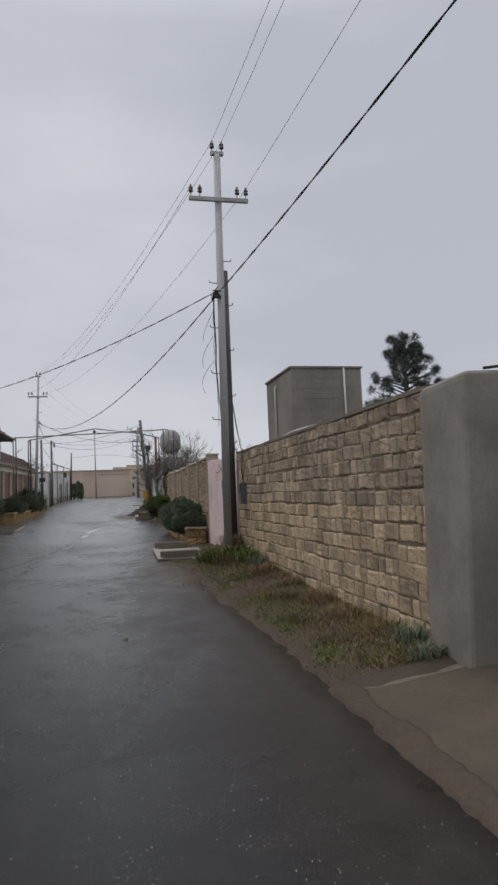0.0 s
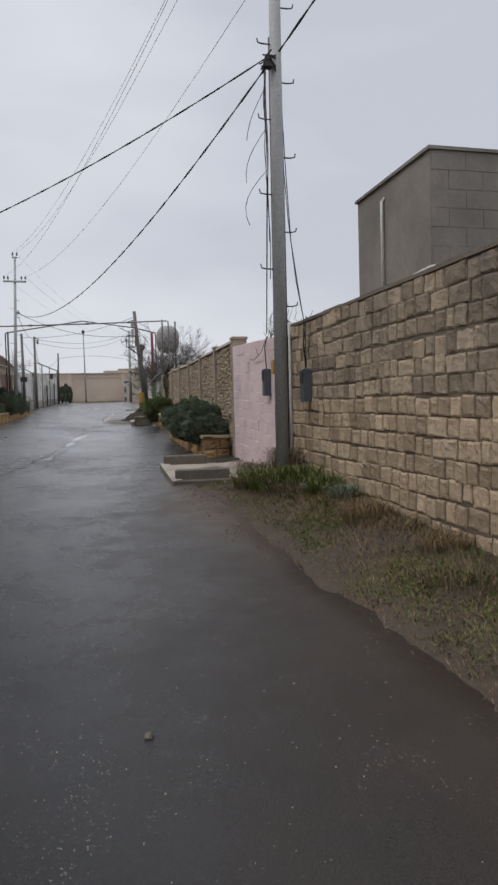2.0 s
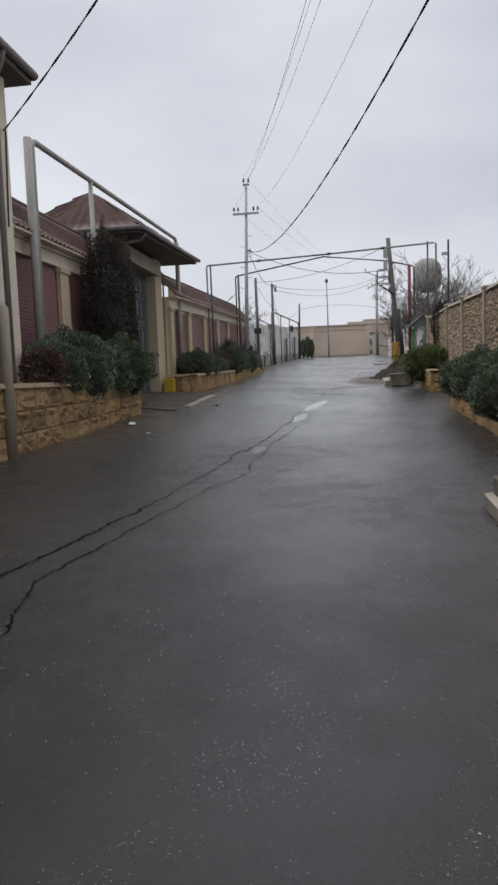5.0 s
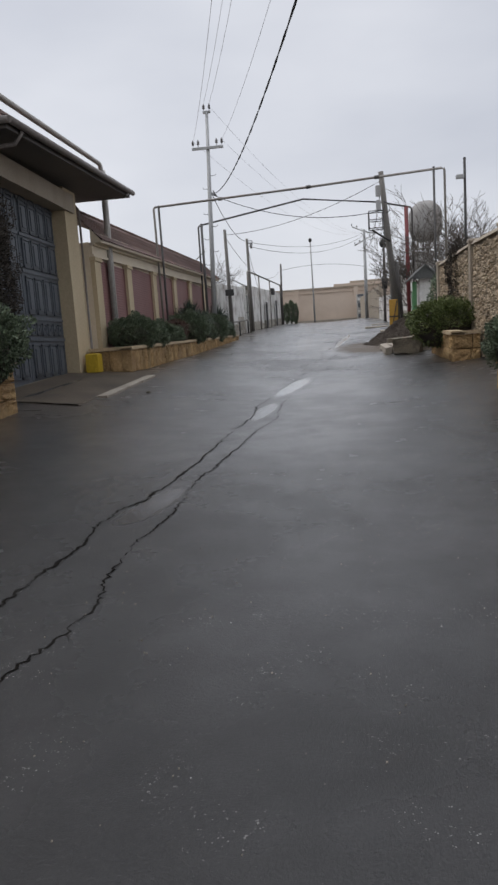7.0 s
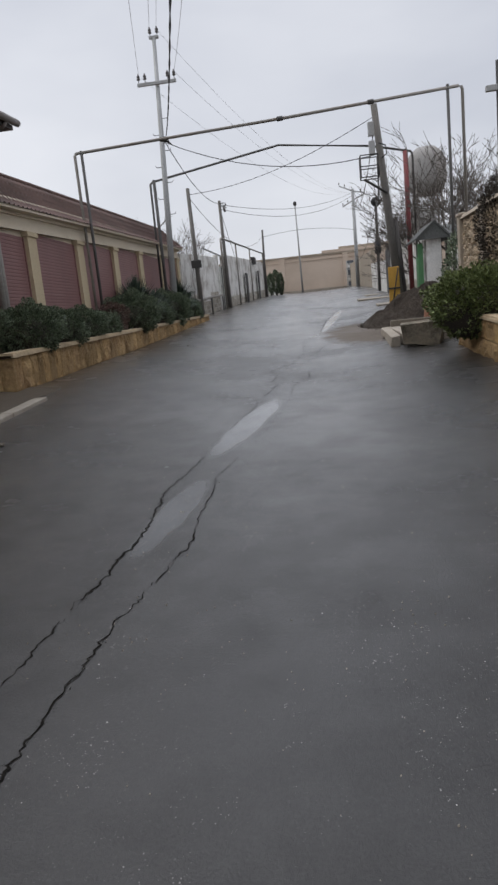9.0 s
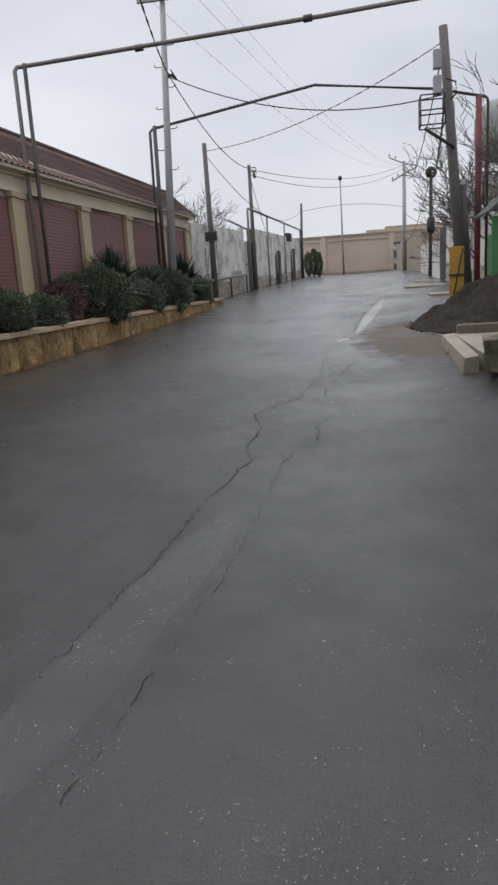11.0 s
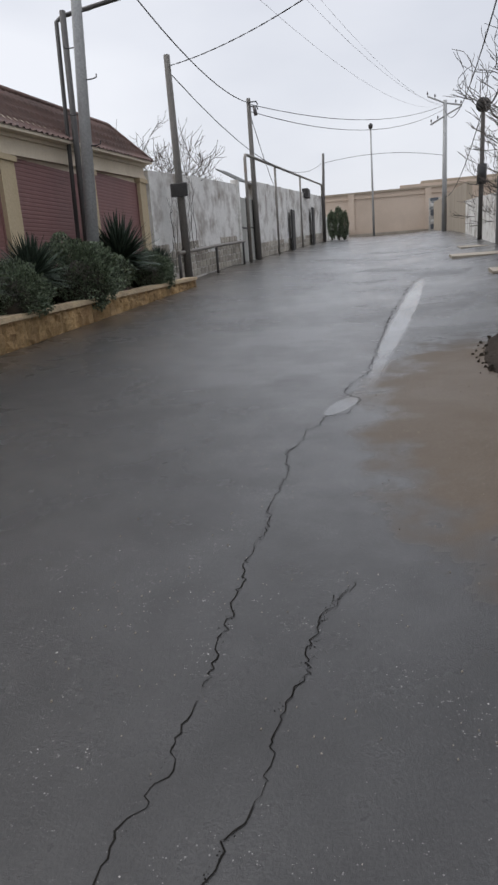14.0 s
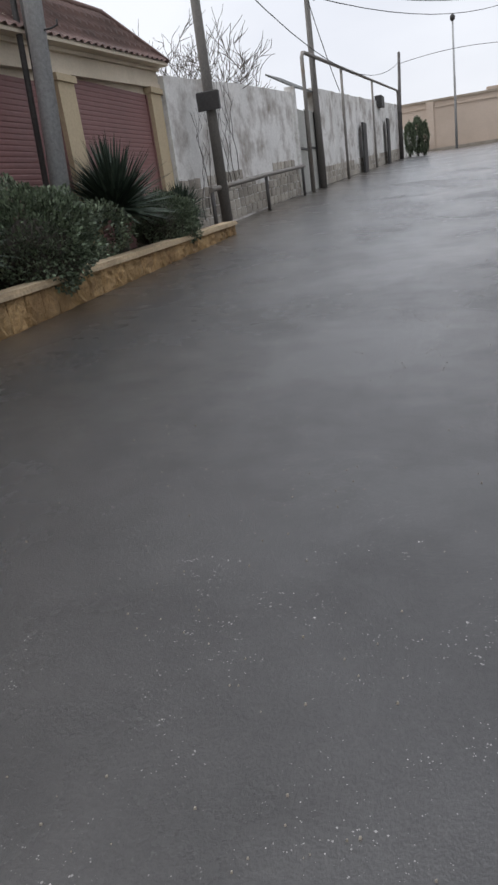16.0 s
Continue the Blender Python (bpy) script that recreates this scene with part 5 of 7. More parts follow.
def power_pole(base, top, bar_z, bar_half, label, r0=0.15, taper=0.52):
    b0, t0 = Vector(base), Vector(top)
    ob = base_at("utility_pole", *base, label, "utility pole", "utility poles")
    Build().tube([b0 - Vector((0, 0, 0.2)), b0.lerp(t0, 0.5), t0], [r0, r0 * (1 + taper) / 2, r0 * taper], 14).make("shaft", "steel", ob, "grey steel pole shaft")
    k = (bar_z - b0.z) / (t0.z - b0.z)
    c = b0.lerp(t0, k)
    Build().box(c.x - bar_half, c.x + bar_half, c.y - 0.13, c.y - 0.05, bar_z - 0.05, bar_z + 0.05, 0, 0.008).make("crossarm", "steel", ob)
    Build().box(t0.x - 0.16, t0.x + 0.16, t0.y - 0.05, t0.y + 0.05, t0.z - 0.02, t0.z + 0.06).make("cap_arm", "steel", ob)
    for dx in (-bar_half + 0.05, -bar_half + 0.27, bar_half - 0.27, bar_half - 0.05):
        insulator(ob, c.x + dx, c.y - 0.09, bar_z + 0.04)
    for dx in (-0.12, 0.12):
        insulator(ob, t0.x + dx, t0.y, t0.z + 0.04)
    hooks(ob, base, top, 9, 0.1)
    return ob, c


P1B, P1T = (2.82, 10.48, 0.5), (2.935, 10.63, 10.5)
P2B, P2T = (-4.55, 42.35, 2.3), (-4.40, 43.35, 11.75)
p1, p1c = power_pole(P1B, P1T, 9.28, 0.73, "tall grey steel utility pole with crossarm beside a dark stub", 0.097, 0.85)
st = Build().tube([(3.15, 11.60, 0.4), (3.16, 11.58, 3.8), (3.16, 11.55, 7.85)], [0.125, 0.12, 0.11], 12)
st.make("stub_pole", "dark_wood", p1, "dark weathered wooden stub pole")
bx = Build().box(2.70, 2.80, 10.46, 10.56, 6.80, 6.95, 0, 0.02)
rnd = random.Random(52)
for k in range(8):
    bx.tube([(2.88, 10.5, 6.88 + rnd.uniform(-0.12, 0.12)), (2.78, 10.46 + rnd.uniform(-0.04, 0.04), 6.88 + rnd.uniform(-0.12, 0.12)), (2.68 + rnd.uniform(-0.06, 0.06), 10.5, 6.88 + rnd.uniform(-0.14, 0.12))], 0.012, 5)
bx.tube([(2.66, 10.48, 6.7), (2.72, 10.5, 6.95), (2.8, 10.46, 7.05)], 0.016, 6)
bx.make("junction_clamp", "dark_iron", p1, "dark cluster of cable clamps")
rnd = random.Random(5)
for k in range(4):
    c = Build()
    x, y = 2.68 + 0.012 * k, 10.5
    pts = [(x + 0.012 * math.sin(s * 1.3 + k), y + 0.012 * math.cos(s + k), 6.85 - (1.5 + 0.55 * k) * s / 10) for s in range(11)]
    c.tube(pts, 0.006, 5).make("drop_cable", "wire", p1)
for k in range(3):
    c = Build()
    pts = [(2.70 - 0.02 * k - 0.30 * math.sin(s / 6 * (1.4 + 0.4 * k)), 10.5, 6.5 - 0.62 * k - 0.13 * s) for s in range(7)]
    c.tube(pts, 0.005, 4).make("loose_wire", "wire", p1)
c = Build()
c.tube([(2.98, 10.6, 6.2), (3.03, 10.62, 5.2), (3.08, 10.62, 4.3), (3.2, 10.6, 3.4), (3.26, 10.58, 3.0), (3.26, 10.56, 2.6), (3.25, 10.53, 2.36)], 0.008, 5)
c.tube([(2.97, 10.6, 5.6), (3.04, 10.6, 4.6), (3.14, 10.6, 3.7), (3.25, 10.6, 3.1), (3.24, 10.64, 2.7), (3.25, 10.53, 2.36)], 0.007, 5)
c.make("drop_cable", "wire", p1)
p2, p2c = power_pole(P2B, P2T, 10.28, 0.66, "tall grey steel utility pole with crossarm rising from a planter", 0.118)
jb = Build()
for k in range(6):
    jb.tube([(-4.45, 43.25, 8.4 + 0.03 * k), (-4.3 + 0.03 * k, 43.2, 8.5 - 0.04 * k), (-4.2 - 0.03 * k, 43.22, 8.35 + 0.05 * k)], 0.018, 5)
jb.make("junction_clamp", "dark_iron", p2, "dark cluster of cable clamps")

thin = "thin bare power line strung between the poles"
BACK = -32
for dx, z0, z2 in ((-0.12, 0.33, 0.33), (0.12, 0.33, 0.33)):
    wire("overhead_wire", (P1T[0] + dx, P1T[1], P1T[2] + z0), (P2T[0] + dx, P2T[1], P2T[2] + z2), 1.1, 0.0055, thin, "bare_wire")
    wire("overhead_wire", (P1T[0] + dx, P1T[1], P1T[2] + z0), (P1T[0] + dx + 1.2, BACK, 9.6), 0.9, 0.0055, thin, "bare_wire")
for dx in (-0.68, 0.68):
    wire("overhead_wire", (p1c.x + dx, p1c.y, 9.6), (p2c.x + dx * 0.9, p2c.y, 10.6), 1.1, 0.0055, thin, "bare_wire")
wire("overhead_wire", (p1c.x + 0.68, p1c.y, 9.6), (p1c.x + 2.2, BACK, 8.7), 0.8, 0.0055, thin, "bare_wire")
for dx, z in ((-0.6, 10.6), (0.6, 10.6), (0.12, 12.0)):
    wire("overhead_wire", (P2T[0] + dx, 43.4, z), (3.9 + dx, 84, 12.6), 1.2, 0.005, thin, "bare_wire")
wire("service_cable", (2.9, 10.4, 7.0), (5.7, -32, 8.0), 0.9, 0.017, "thick black twisted service cable slung along the road", twist=True, n=24)
wire("service_cable", (2.72, 10.5, 6.80), (-4.40, 43.2, 8.45), 1.5, 0.016, "thick black twisted service cable slung along the road", twist=True, n=20)
wire("service_cable", (2.70, 10.5, 6.92), (-4.93, 18.83, 5.75), 0.30, 0.013, "black twisted service cable running to the house", twist=True, n=10)
wire("service_cable", (-4.86, 18.8, 5.75), (-4.86, 18.7, 4.3), 0.0, 0.012, "black service cable down the corner of the house")

# leaning pole with a cage
p3 = base_at("utility_pole", 3.1, 42.3, 2.0, "leaning old pole with meter boxes and a small steel cage", "utility pole", "utility poles")
Build().tube([(3.13, 42.3, 1.7), (2.80, 42.0, 5.3), (2.53, 41.8, 8.35)], [0.145, 0.125, 0.10], 10).make("shaft", "old_wood", p3)
Build().tube([(3.27, 42.4, 1.8), (3.0, 42.1, 4.9)], [0.12, 0.10], 8).make("stub_pole", "dark_wood", p3)
for z in (7.6, 7.05):
    Build().box(2.29, 2.47, 41.5, 41.68, z - 0.2, z + 0.2, 0, 0.02).make("meter_box", "steel", p3, "small grey meter box")
cg = Build()
for z in (6.2, 6.52, 6.85):
    cg.tube([(2.0, 41.5, z), (2.55, 41.5, z), (2.55, 41.95, z), (2.0, 41.95, z), (2.0, 41.5, z)], 0.017, 5)
for x, y in ((2.0, 41.5), (2.55, 41.5), (2.55, 41.95), (2.0, 41.95)):
    cg.tube([(x, y, 6.2), (x, y, 6.85)], 0.017, 5)
cg.tube([(2.1, 41.7, 6.17), (2.8, 41.8, 5.7)], 0.04, 6)
cg.make("cage", "dark_iron", p3, "dark steel bracket cage")
Build().tube([(2.6, 41.7, 7.2), (2.8, 41.65, 7.1), (2.82, 41.65, 6.85), (2.68, 41.7, 6.75)], 0.02, 5).make("cable_loop", "wire", p3)
yl = base_at("warning_panel", 2.8, 41.2, 2.0, "tall yellow painted metal panel at the foot of the leaning pole", "panel")
Build().box(2.62, 2.95, 41.2, 41.27, 1.95, 3.40, 0, 0.01).make("sheet", "yellow", yl)
Build().tube([(2.66, 41.18, 2.0), (2.92, 41.18, 3.35)], 0.018, 5).make("brace", "dark_iron", yl)
Build().box(2.61, 2.96, 41.17, 41.2, 2.72, 2.77).make("brace", "dark_iron", yl)

for k, (bx0, by0, x1, y1, z1, r, mtl, lab) in enumerate([
        (-4.62, 48.35, -4.70, 48.4, 7.85, 0.095, "old_wood", "weathered wooden pole with a small dark box"),
        (-4.68, 58.5, -4.74, 58.6, 8.95, 0.10, "old_wood", "weathered wooden pole with hooks at its top"),
        (-4.02, 79.5, -4.0, 80.4, 9.8, 0.10, "dark_wood", "dark wooden post at the end of the wall")]):
    zb = road_z(bx0, by0)
    ob = base_at("wooden_pole", bx0, by0, zb, lab, "pole", "wooden poles")
    Build().tube([(bx0, by0, zb - 0.2), ((bx0 + x1) / 2, by0, (zb + z1) / 2), (x1, y1, z1)], [r * 1.15, r, r * 0.8], 9).make("shaft", mtl, ob)
    if k == 0:
        Build().box(-4.85, -4.42, 48.18, 48.26, 4.58, 4.90, 0, 0.015).make("box", "dark_iron", ob, "small dark plate box")
    if k == 1:
        for s in (0, 0.16):
            Build().tube([(-4.7, 58.5, 8.8 - s), (-4.4, 58.45, 8.78 - s), (-4.36, 58.45, 8.66 - s)], 0.025, 5).make("hook", "dark_iron", ob)
        Build().tube([(-4.5, 58.45, 8.6), (-4.45, 58.45, 8.3)], 0.07, 7).make("insulator", "glass_ins", ob)

p7 = base_at("utility_pole", 4.2, 83.6, road_z(4.2, 83.6), "far steel pole with bent crossarms", "utility pole", "utility poles")
Build().tube([(4.25, 83.6, 3.9), (4.30, 83.8, 12.9)], [0.19, 0.13], 9).make("shaft", "steel", p7)
ar = Build()
ar.tube([(3.1, 83.7, 13.25), (4.3, 83.75, 12.7), (5.4, 83.7, 12.45)], 0.06, 5)
ar.tube([(5.4, 83.7, 12.4), (4.3, 83.7, 11.9), (3.3, 83.7, 11.4)], 0.06, 5)
ar.make("crossarm", "steel", p7)
for x, z in ((3.1, 13.25), (3.6, 13.05), (5.0, 12.55), (5.35, 12.45), (3.35, 11.45), (3.8, 11.65)):
    insulator(p7, x, 83.7, z)
p8 = base_at("wooden_pole", 4.3, 62.7, road_z(4.3, 62.7), "dark pole carrying a coil of cable", "pole", "wooden poles")
Build().tube([(4.3, 62.7, 3.0), (4.35, 62.7, 8.7)], [0.11, 0.08], 8).make("shaft", "dark_wood", p8)
cl = Build()
for k in range(5):
    cl.tube([(4.35 + (0.14 + 0.03 * k) * math.cos(a / 12 * 6.2832), 62.5 + 0.05 * k, 8.5 + (0.14 + 0.03 * k) * math.sin(a / 12 * 6.2832)) for a in range(13)], 0.05, 5)
cl.make("cable_coil", "wire", p8, "hanging coil of black cable")
Build().tube([(4.3, 62.55, 5.4), (4.32, 62.5, 6.2)], 0.2, 7).make("cable_bundle", "wire", p8)
cp = base_at("camera_post", 3.95, 33.2, 1.6, "thin dark post carrying a small white camera", "post")
Build().tube([(3.97, 33.2, 1.5), (3.95, 33.1, 6.45)], 0.035, 7).make("post", "dark_iron", cp)
Build().box(3.72, 3.92, 33.0, 33.1, 5.92, 6.02, 0, 0.01).make("camera_housing", "steel", cp)
lp = base_at("street_lamp", -1.5, 109.8, 5.0, "tall slender lamp mast with a round head", "street lamp")
Build().tube([(-1.45, 109.8, 4.8), (-1.58, 109.8, 16.0)], [0.13, 0.08], 8).make("mast", "steel", lp)
pb = Build()
pb.tube([(-1.58, 109.8, 15.95), (-1.58, 109.8, 16.1), (-1.58, 109.8, 16.35), (-1.58, 109.8, 16.5)], [0.10, 0.24, 0.24, 0.1], 10)
pb.make("head", "dark_iron", lp)

wire("overhead_wire", (-4.4, 43.2, 8.45), (-4.74, 58.6, 8.8), 0.5, 0.015, "black cable sagging between the poles")
wire("overhead_wire", (-4.35, 43.2, 8.4), (2.55, 41.85, 6.9), 0.55, 0.014, "black cable sagging across the road")
wire("overhead_wire", (-4.7, 48.4, 7.6), (2.5, 41.8, 8.0), 0.4, 0.012, "black cable sagging across the road", twist=True)
wire("overhead_wire", (-4.7, 48.4, 7.5), (-4.0, 80.3, 9.3), 1.4, 0.012, "thin black cable sagging between the poles")
for s in (0, 0.25):
    wire("overhead_wire", (-4.72, 58.6, 8.75 - s), (4.3, 83.7, 12.6 - s), 0.75 + s, 0.014, "black cable sagging across the road")
wire("overhead_wire", (-4.0, 80.4, 9.2), (4.28, 83.7, 9.3), -0.4, 0.016, "black cable across the far end of the road")
wire("overhead_wire", (4.3, 83.7, 12.2), (2.5, 41.8, 7.7), 1.5, 0.016, "black cable sagging along the road")
wire("overhead_wire", (4.35, 62.6, 8.6), (2.6, 41.85, 7.0), 0.9, 0.03, "thick black cable sagging to the coil", twist=True)
wire("overhead_wire", (4.3, 62.6, 8.3), (4.3, 83.6, 6.5), 0.8, 0.02, "black cable sagging from the coil")
wire("overhead_wire", (-4.72, 58.5, 8.5), (-4.6, 62.5, 6.2), 0.1, 0.014, "black cable dropping to the wall")

# planter bushes and yuccas, west
for x, y, s, k, tall in ((-4.75, 16.2, .8, 0, .8), (-4.72, 19.6, 1.0, 0, .95), (-4.62, 20.5, .95, 1, 1.0), (-4.85, 21.0, 1.1, 0, 1.1), (-4.68, 22.0, 1.1, 1, 1.0), (-4.62, 22.95, 1.12, 0, 1.05)):
    bush(x, y, 1.70, s, k, turn=y, tall=tall)
rb = base_at("bush", -4.55, 18.9, 1.72, "small bush with dark red leaves", "bush")
c = new("crown", leaf_blob("crown", "leaf_red", 0.4, 0.42, 0.38, 2600, 0.05, 9))
c.parent = rb
cb = base_at("climber", -5.0, 23.7, 1.6, "tall dark brown climber hanging over the column", "climbing plant")
for me, nm in ((leaf_blob("crown", "leaf_brown", 0.45, 1.5, 1.95, 42000, 0.042, 12), "crown"), (dark_core("shade_core", 0.22, 0.95, 1.35, "leaf_brown"), "shade_core")):
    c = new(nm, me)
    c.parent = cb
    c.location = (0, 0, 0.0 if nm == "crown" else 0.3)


def soil_top(y):
    return 2.03 + 0.0257 * (y - 29.6)


for y, s, k, tall in ((30.5, .95, 0, .9), (31.9, .95, 1, .9), (33.3, .85, 0, .85), (34.6, .8, 1, .85), (36.9, 1.2, 0, .88), (39.7, .95, 1, .95), (41.8, 1.12, 0, 1.0), (45.4, .92, 1, 1.0)):
    bush(-4.62, y, soil_top(y), s, k, turn=y * 2, tall=tall)
for y, mtl, lab, sd in ((35.6, "leaf_red", "thin bush with reddish brown leaves", 19), (38.6, "leaf_light", "loose feathery green shrub", 24), (43.4, "leaf", "low dark green shrub", 25)):
    rb = base_at("bush", -4.66, y, soil_top(y), lab, "bush")
    c = new("crown", leaf_blob("crown", mtl, 0.42, 0.6, 0.42, 2600, 0.045, sd))
    c.parent = rb
for y, s, seed, stem in ((38.3, 1.2, 1, .62), (40.6, .9, 2, .5), (44.1, 1.3, 3, .62), (46.4, .7, 6, .4)):
    yucca(-4.75, y, soil_top(y), s, seed, stem)


# ---- east side ----
pk = base_at("wall_east_pink", 3.3, 13.7, 0.6, "block wall painted faded pink", "wall", kind="structure")
rows = []
for k in range(51):
    y = 11.51 + (16.3 - 11.51) * k / 50
    zt = 3.03 + 0.066 * (y - 11.5) + 0.02 * noise.noise((y * 2.3, 0, 6)) + 0.012 * noise.noise((y * 9, 0, 6))
    rows.append([(3.306 + 0.008 * noise.noise((y * 1.6, q * 4.0, 2)) + 0.004 * noise.noise((y * 6, q * 14.0, 5)), y, 0.2 + (zt - 0.2) * q) for q in [v / 24 for v in range(25)]] + [(3.55, y, zt), (3.55, y, 0.2)])
pb = Build().grid(rows, smooth=False)
pb.face(list(reversed(rows[0])))
pb.face(rows[-1])
pb.make("core", "pink", pk)
PINK = [stone_mesh("block", "pink", 140 + k, 0.015, 0.08) for k in range(5)]
rnd = random.Random(15)
for c in range(14):
    y = 11.52 - (0.2 if c % 2 else 0)
    while y < 16.25:
        a, e = max(y, 11.52), min(y + 0.40, 16.28)
        y += 0.40
        if e - a < 0.08:
            continue
        ym = (a + e) / 2
        top = 3.0 + 0.066 * (ym - 11.5) - c * 0.2
        if top < road_z(3.3, ym) - 0.02 or rnd.random() < 0.7:
            continue
        m = Matrix.Translation((3.294 + rnd.uniform(0, 0.006), ym, top - 0.1)) @ Matrix.Rotation(0.066, 4, "X") @ Matrix.Diagonal((0.02, e - a - 0.002, 0.199, 1))
        quick_part("block", PINK[rnd.randrange(5)], pk, m)
tagged(Build().tube([(3.27, 11.46, 0.5), (3.27, 11.46, 3.2)], 0.022, 7).make("conduit", "white_pipe"), "thin pale conduit running up the wall end", "pipe")
for y0, z0 in ((12.9, 2.05), (10.52, 1.86)):
    mb = base_at("meter_box", 3.2, y0, z0, "dark blue-grey meter box hung on the wall", "meter box", "meter boxes")
    Build().box(3.17, 3.295, y0 - 0.085, y0 + 0.085, z0, z0 + 0.50, 0, 0.012).make("case", "gate_dark", mb)
    Build().box(3.155, 3.168, y0 - 0.06, y0 + 0.06, z0 + 0.28, z0 + 0.46).make("cover", "dark_iron", mb)
    Build().tube([(3.24, y0, z0 + 0.5), (3.2, y0 - 0.05, z0 + 0.9), (3.26, y0 - 0.02, 3.15)], 0.011, 5).make("lead", "wire", mb)
tagged(Build().box(3.2, 3.29, 12.28, 12.42, 2.42, 2.66, 0, 0.01).make("junction_box", "yellow"), "small faded ochre junction box on the pink wall", "junction box")
wire("service_cable", (2.70, 10.5, 5.2), (3.26, 12.9, 3.2), 0.0, 0.010, "black cable dropping from the pole to the wall")
tw = base_at("vine", 3.28, 12.6, 3.0, "bare trailing vine over the wall top", "vine")
b = Build()
rnd = random.Random(3)
for k in range(16):
    y = 10.6 + rnd.random() * 3.0
    pts = [Vector((3.4, y, 3.0 + 0.03 * (y - 10)))]
    for s in range(5):
        pts.append(pts[-1] + Vector((rnd.uniform(-.08, .08), rnd.uniform(-.14, .14), rnd.uniform(0.0, .17))))
    b.tube(pts, [0.008, 0.007, 0.006, 0.005, 0.004, 0.002], 4)
b.tube([(3.28, 13.0, 3.15), (3.24, 13.3, 2.9), (3.22, 13.8, 2.8), (3.24, 14.2, 2.85)], 0.008, 4)
b.make("stems", "bark", tw)


def rubble_top(y):
    return float(np.interp(y, [16.3, 20, 25, 29, 34], [3.56, 3.64, 3.70, 3.86, 3.90]))


rw = base_at("wall_east_rubble", 3.5, 25, 1.0, "tan wall of rough rubble panels between cement posts", "wall", kind="structure")
ysr = [16.42, 18.95, 21.6, 24.3, 27.0, 29.6, 32.0, 33.9]
for a, e in zip(ysr, ysr[1:]):
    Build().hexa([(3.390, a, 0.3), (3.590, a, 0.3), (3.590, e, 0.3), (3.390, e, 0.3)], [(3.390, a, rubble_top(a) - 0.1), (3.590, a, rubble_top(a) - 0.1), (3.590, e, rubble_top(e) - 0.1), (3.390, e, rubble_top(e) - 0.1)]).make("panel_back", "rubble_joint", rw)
    Build().hexa([(3.320, a, rubble_top(a) - 0.1), (3.650, a, rubble_top(a) - 0.1), (3.650, e, rubble_top(e) - 0.1), (3.320, e, rubble_top(e) - 0.1)],
                 [(3.370, a, rubble_top(a) - 0.02), (3.600, a, rubble_top(a) - 0.02), (3.600, e, rubble_top(e) - 0.02), (3.370, e, rubble_top(e) - 0.02)]).make("coping", "post", rw)
    rb = Build()
    y = a + 0.25
    rnd = random.Random(int(a * 100))
    while y < e - 0.12:
        z = road_z(3.4, y) - 0.05
        while z < rubble_top(y) - 0.18:
            s = rnd.uniform(0.055, 0.105)
            cy, cz = y + rnd.uniform(-0.05, 0.05), z + rnd.uniform(-0.04, 0.04)
            k = rnd.choice((5, 6, 7))
            ph = rnd.random() * 6.28
            rim = [(3.395, cy + s * 0.95 * math.cos(ph + 6.2832 * j / k) * rnd.uniform(0.7, 1.15), cz + s * 0.6 * math.sin(ph + 6.2832 * j / k) * rnd.uniform(0.7, 1.15)) for j in range(k)]
            top = [(3.350 + rnd.uniform(-0.015, 0.02), cy + (p[1] - cy) * 0.72, cz + (p[2] - cz) * 0.72) for p in rim]
            i = len(rb.v)
            rb.v += rim + top
            rb.f.append(tuple(i + k + j for j in range(k)))
            rb.smooth.append(False)
            for j in range(k):
                rb.f.append((i + j, i + (j + 1) % k, i + k + (j + 1) % k, i + k + j))
                rb.smooth.append(False)
            z += s * 1.02
        y += 0.105
    tagged(rb.make("rubble", "rubble", rw), "rough tan rubble facing", kind="stuff")
for p in ysr:
    Build().box(3.305, 3.650, p - 0.11, p + 0.11, 0.3, rubble_top(p) - 0.03).make("post", "post", rw, "beige cement post")
    Build().box(3.285, 3.67, p - 0.15, p + 0.15, rubble_top(p) - 0.03, rubble_top(p) + 0.025, 0, 0.015).make("post_cap", "post", rw)

# kerbed slab at the pink wall
sl = base_at("kerbed_slab", 2.2, 13.4, 0.55, "raised concrete slab with pale kerb and low end walls", "slab")
b = Build()
b.box(1.50, 3.3, 12.25, 14.75, 0.30, 0.60, 0.11)
b.make("slab", "concrete", sl)
b = Build()
b.hexa([(1.34, 12.15, 0.40), (1.50, 12.22, 0.40), (1.56, 14.9, 0.45), (1.40, 14.9, 0.45)], [(1.33, 12.1, 0.60), (1.50, 12.1, 0.615), (1.56, 14.9, 0.745), (1.38, 14.9, 0.735)])
b.make("kerb", "concrete", sl, "pale worn concrete kerb")
Build().box(1.36, 3.1, 12.1, 12.24, 0.30, 0.585, 0).make("kerb", "dark_concrete", sl)
Build().box(1.42, 2.36, 12.26, 12.48, 0.4, 0.775, 0, 0.02).make("end_wall", "dark_concrete", sl, "low damp concrete wall")
Build().box(1.46, 2.36, 14.70, 14.88, 0.4, 0.90, 0, 0.02).make("end_wall", "dark_concrete", sl, "low damp concrete wall")
b = Build()
for k in range(5):
    b.tube([(2.0 + 0.05 * k, 13.6, 0.68), (2.1 + 0.07 * k, 13.5 + 0.04 * k, 0.70), (2.2 + 0.09 * k, 13.55, 0.68)], 0.012, 4)
tagged(b.make("twig_litter", "bark"), "dead twigs lying on the slab", "twigs", kind="stuff")
gr = Build()
rnd = random.Random(12)
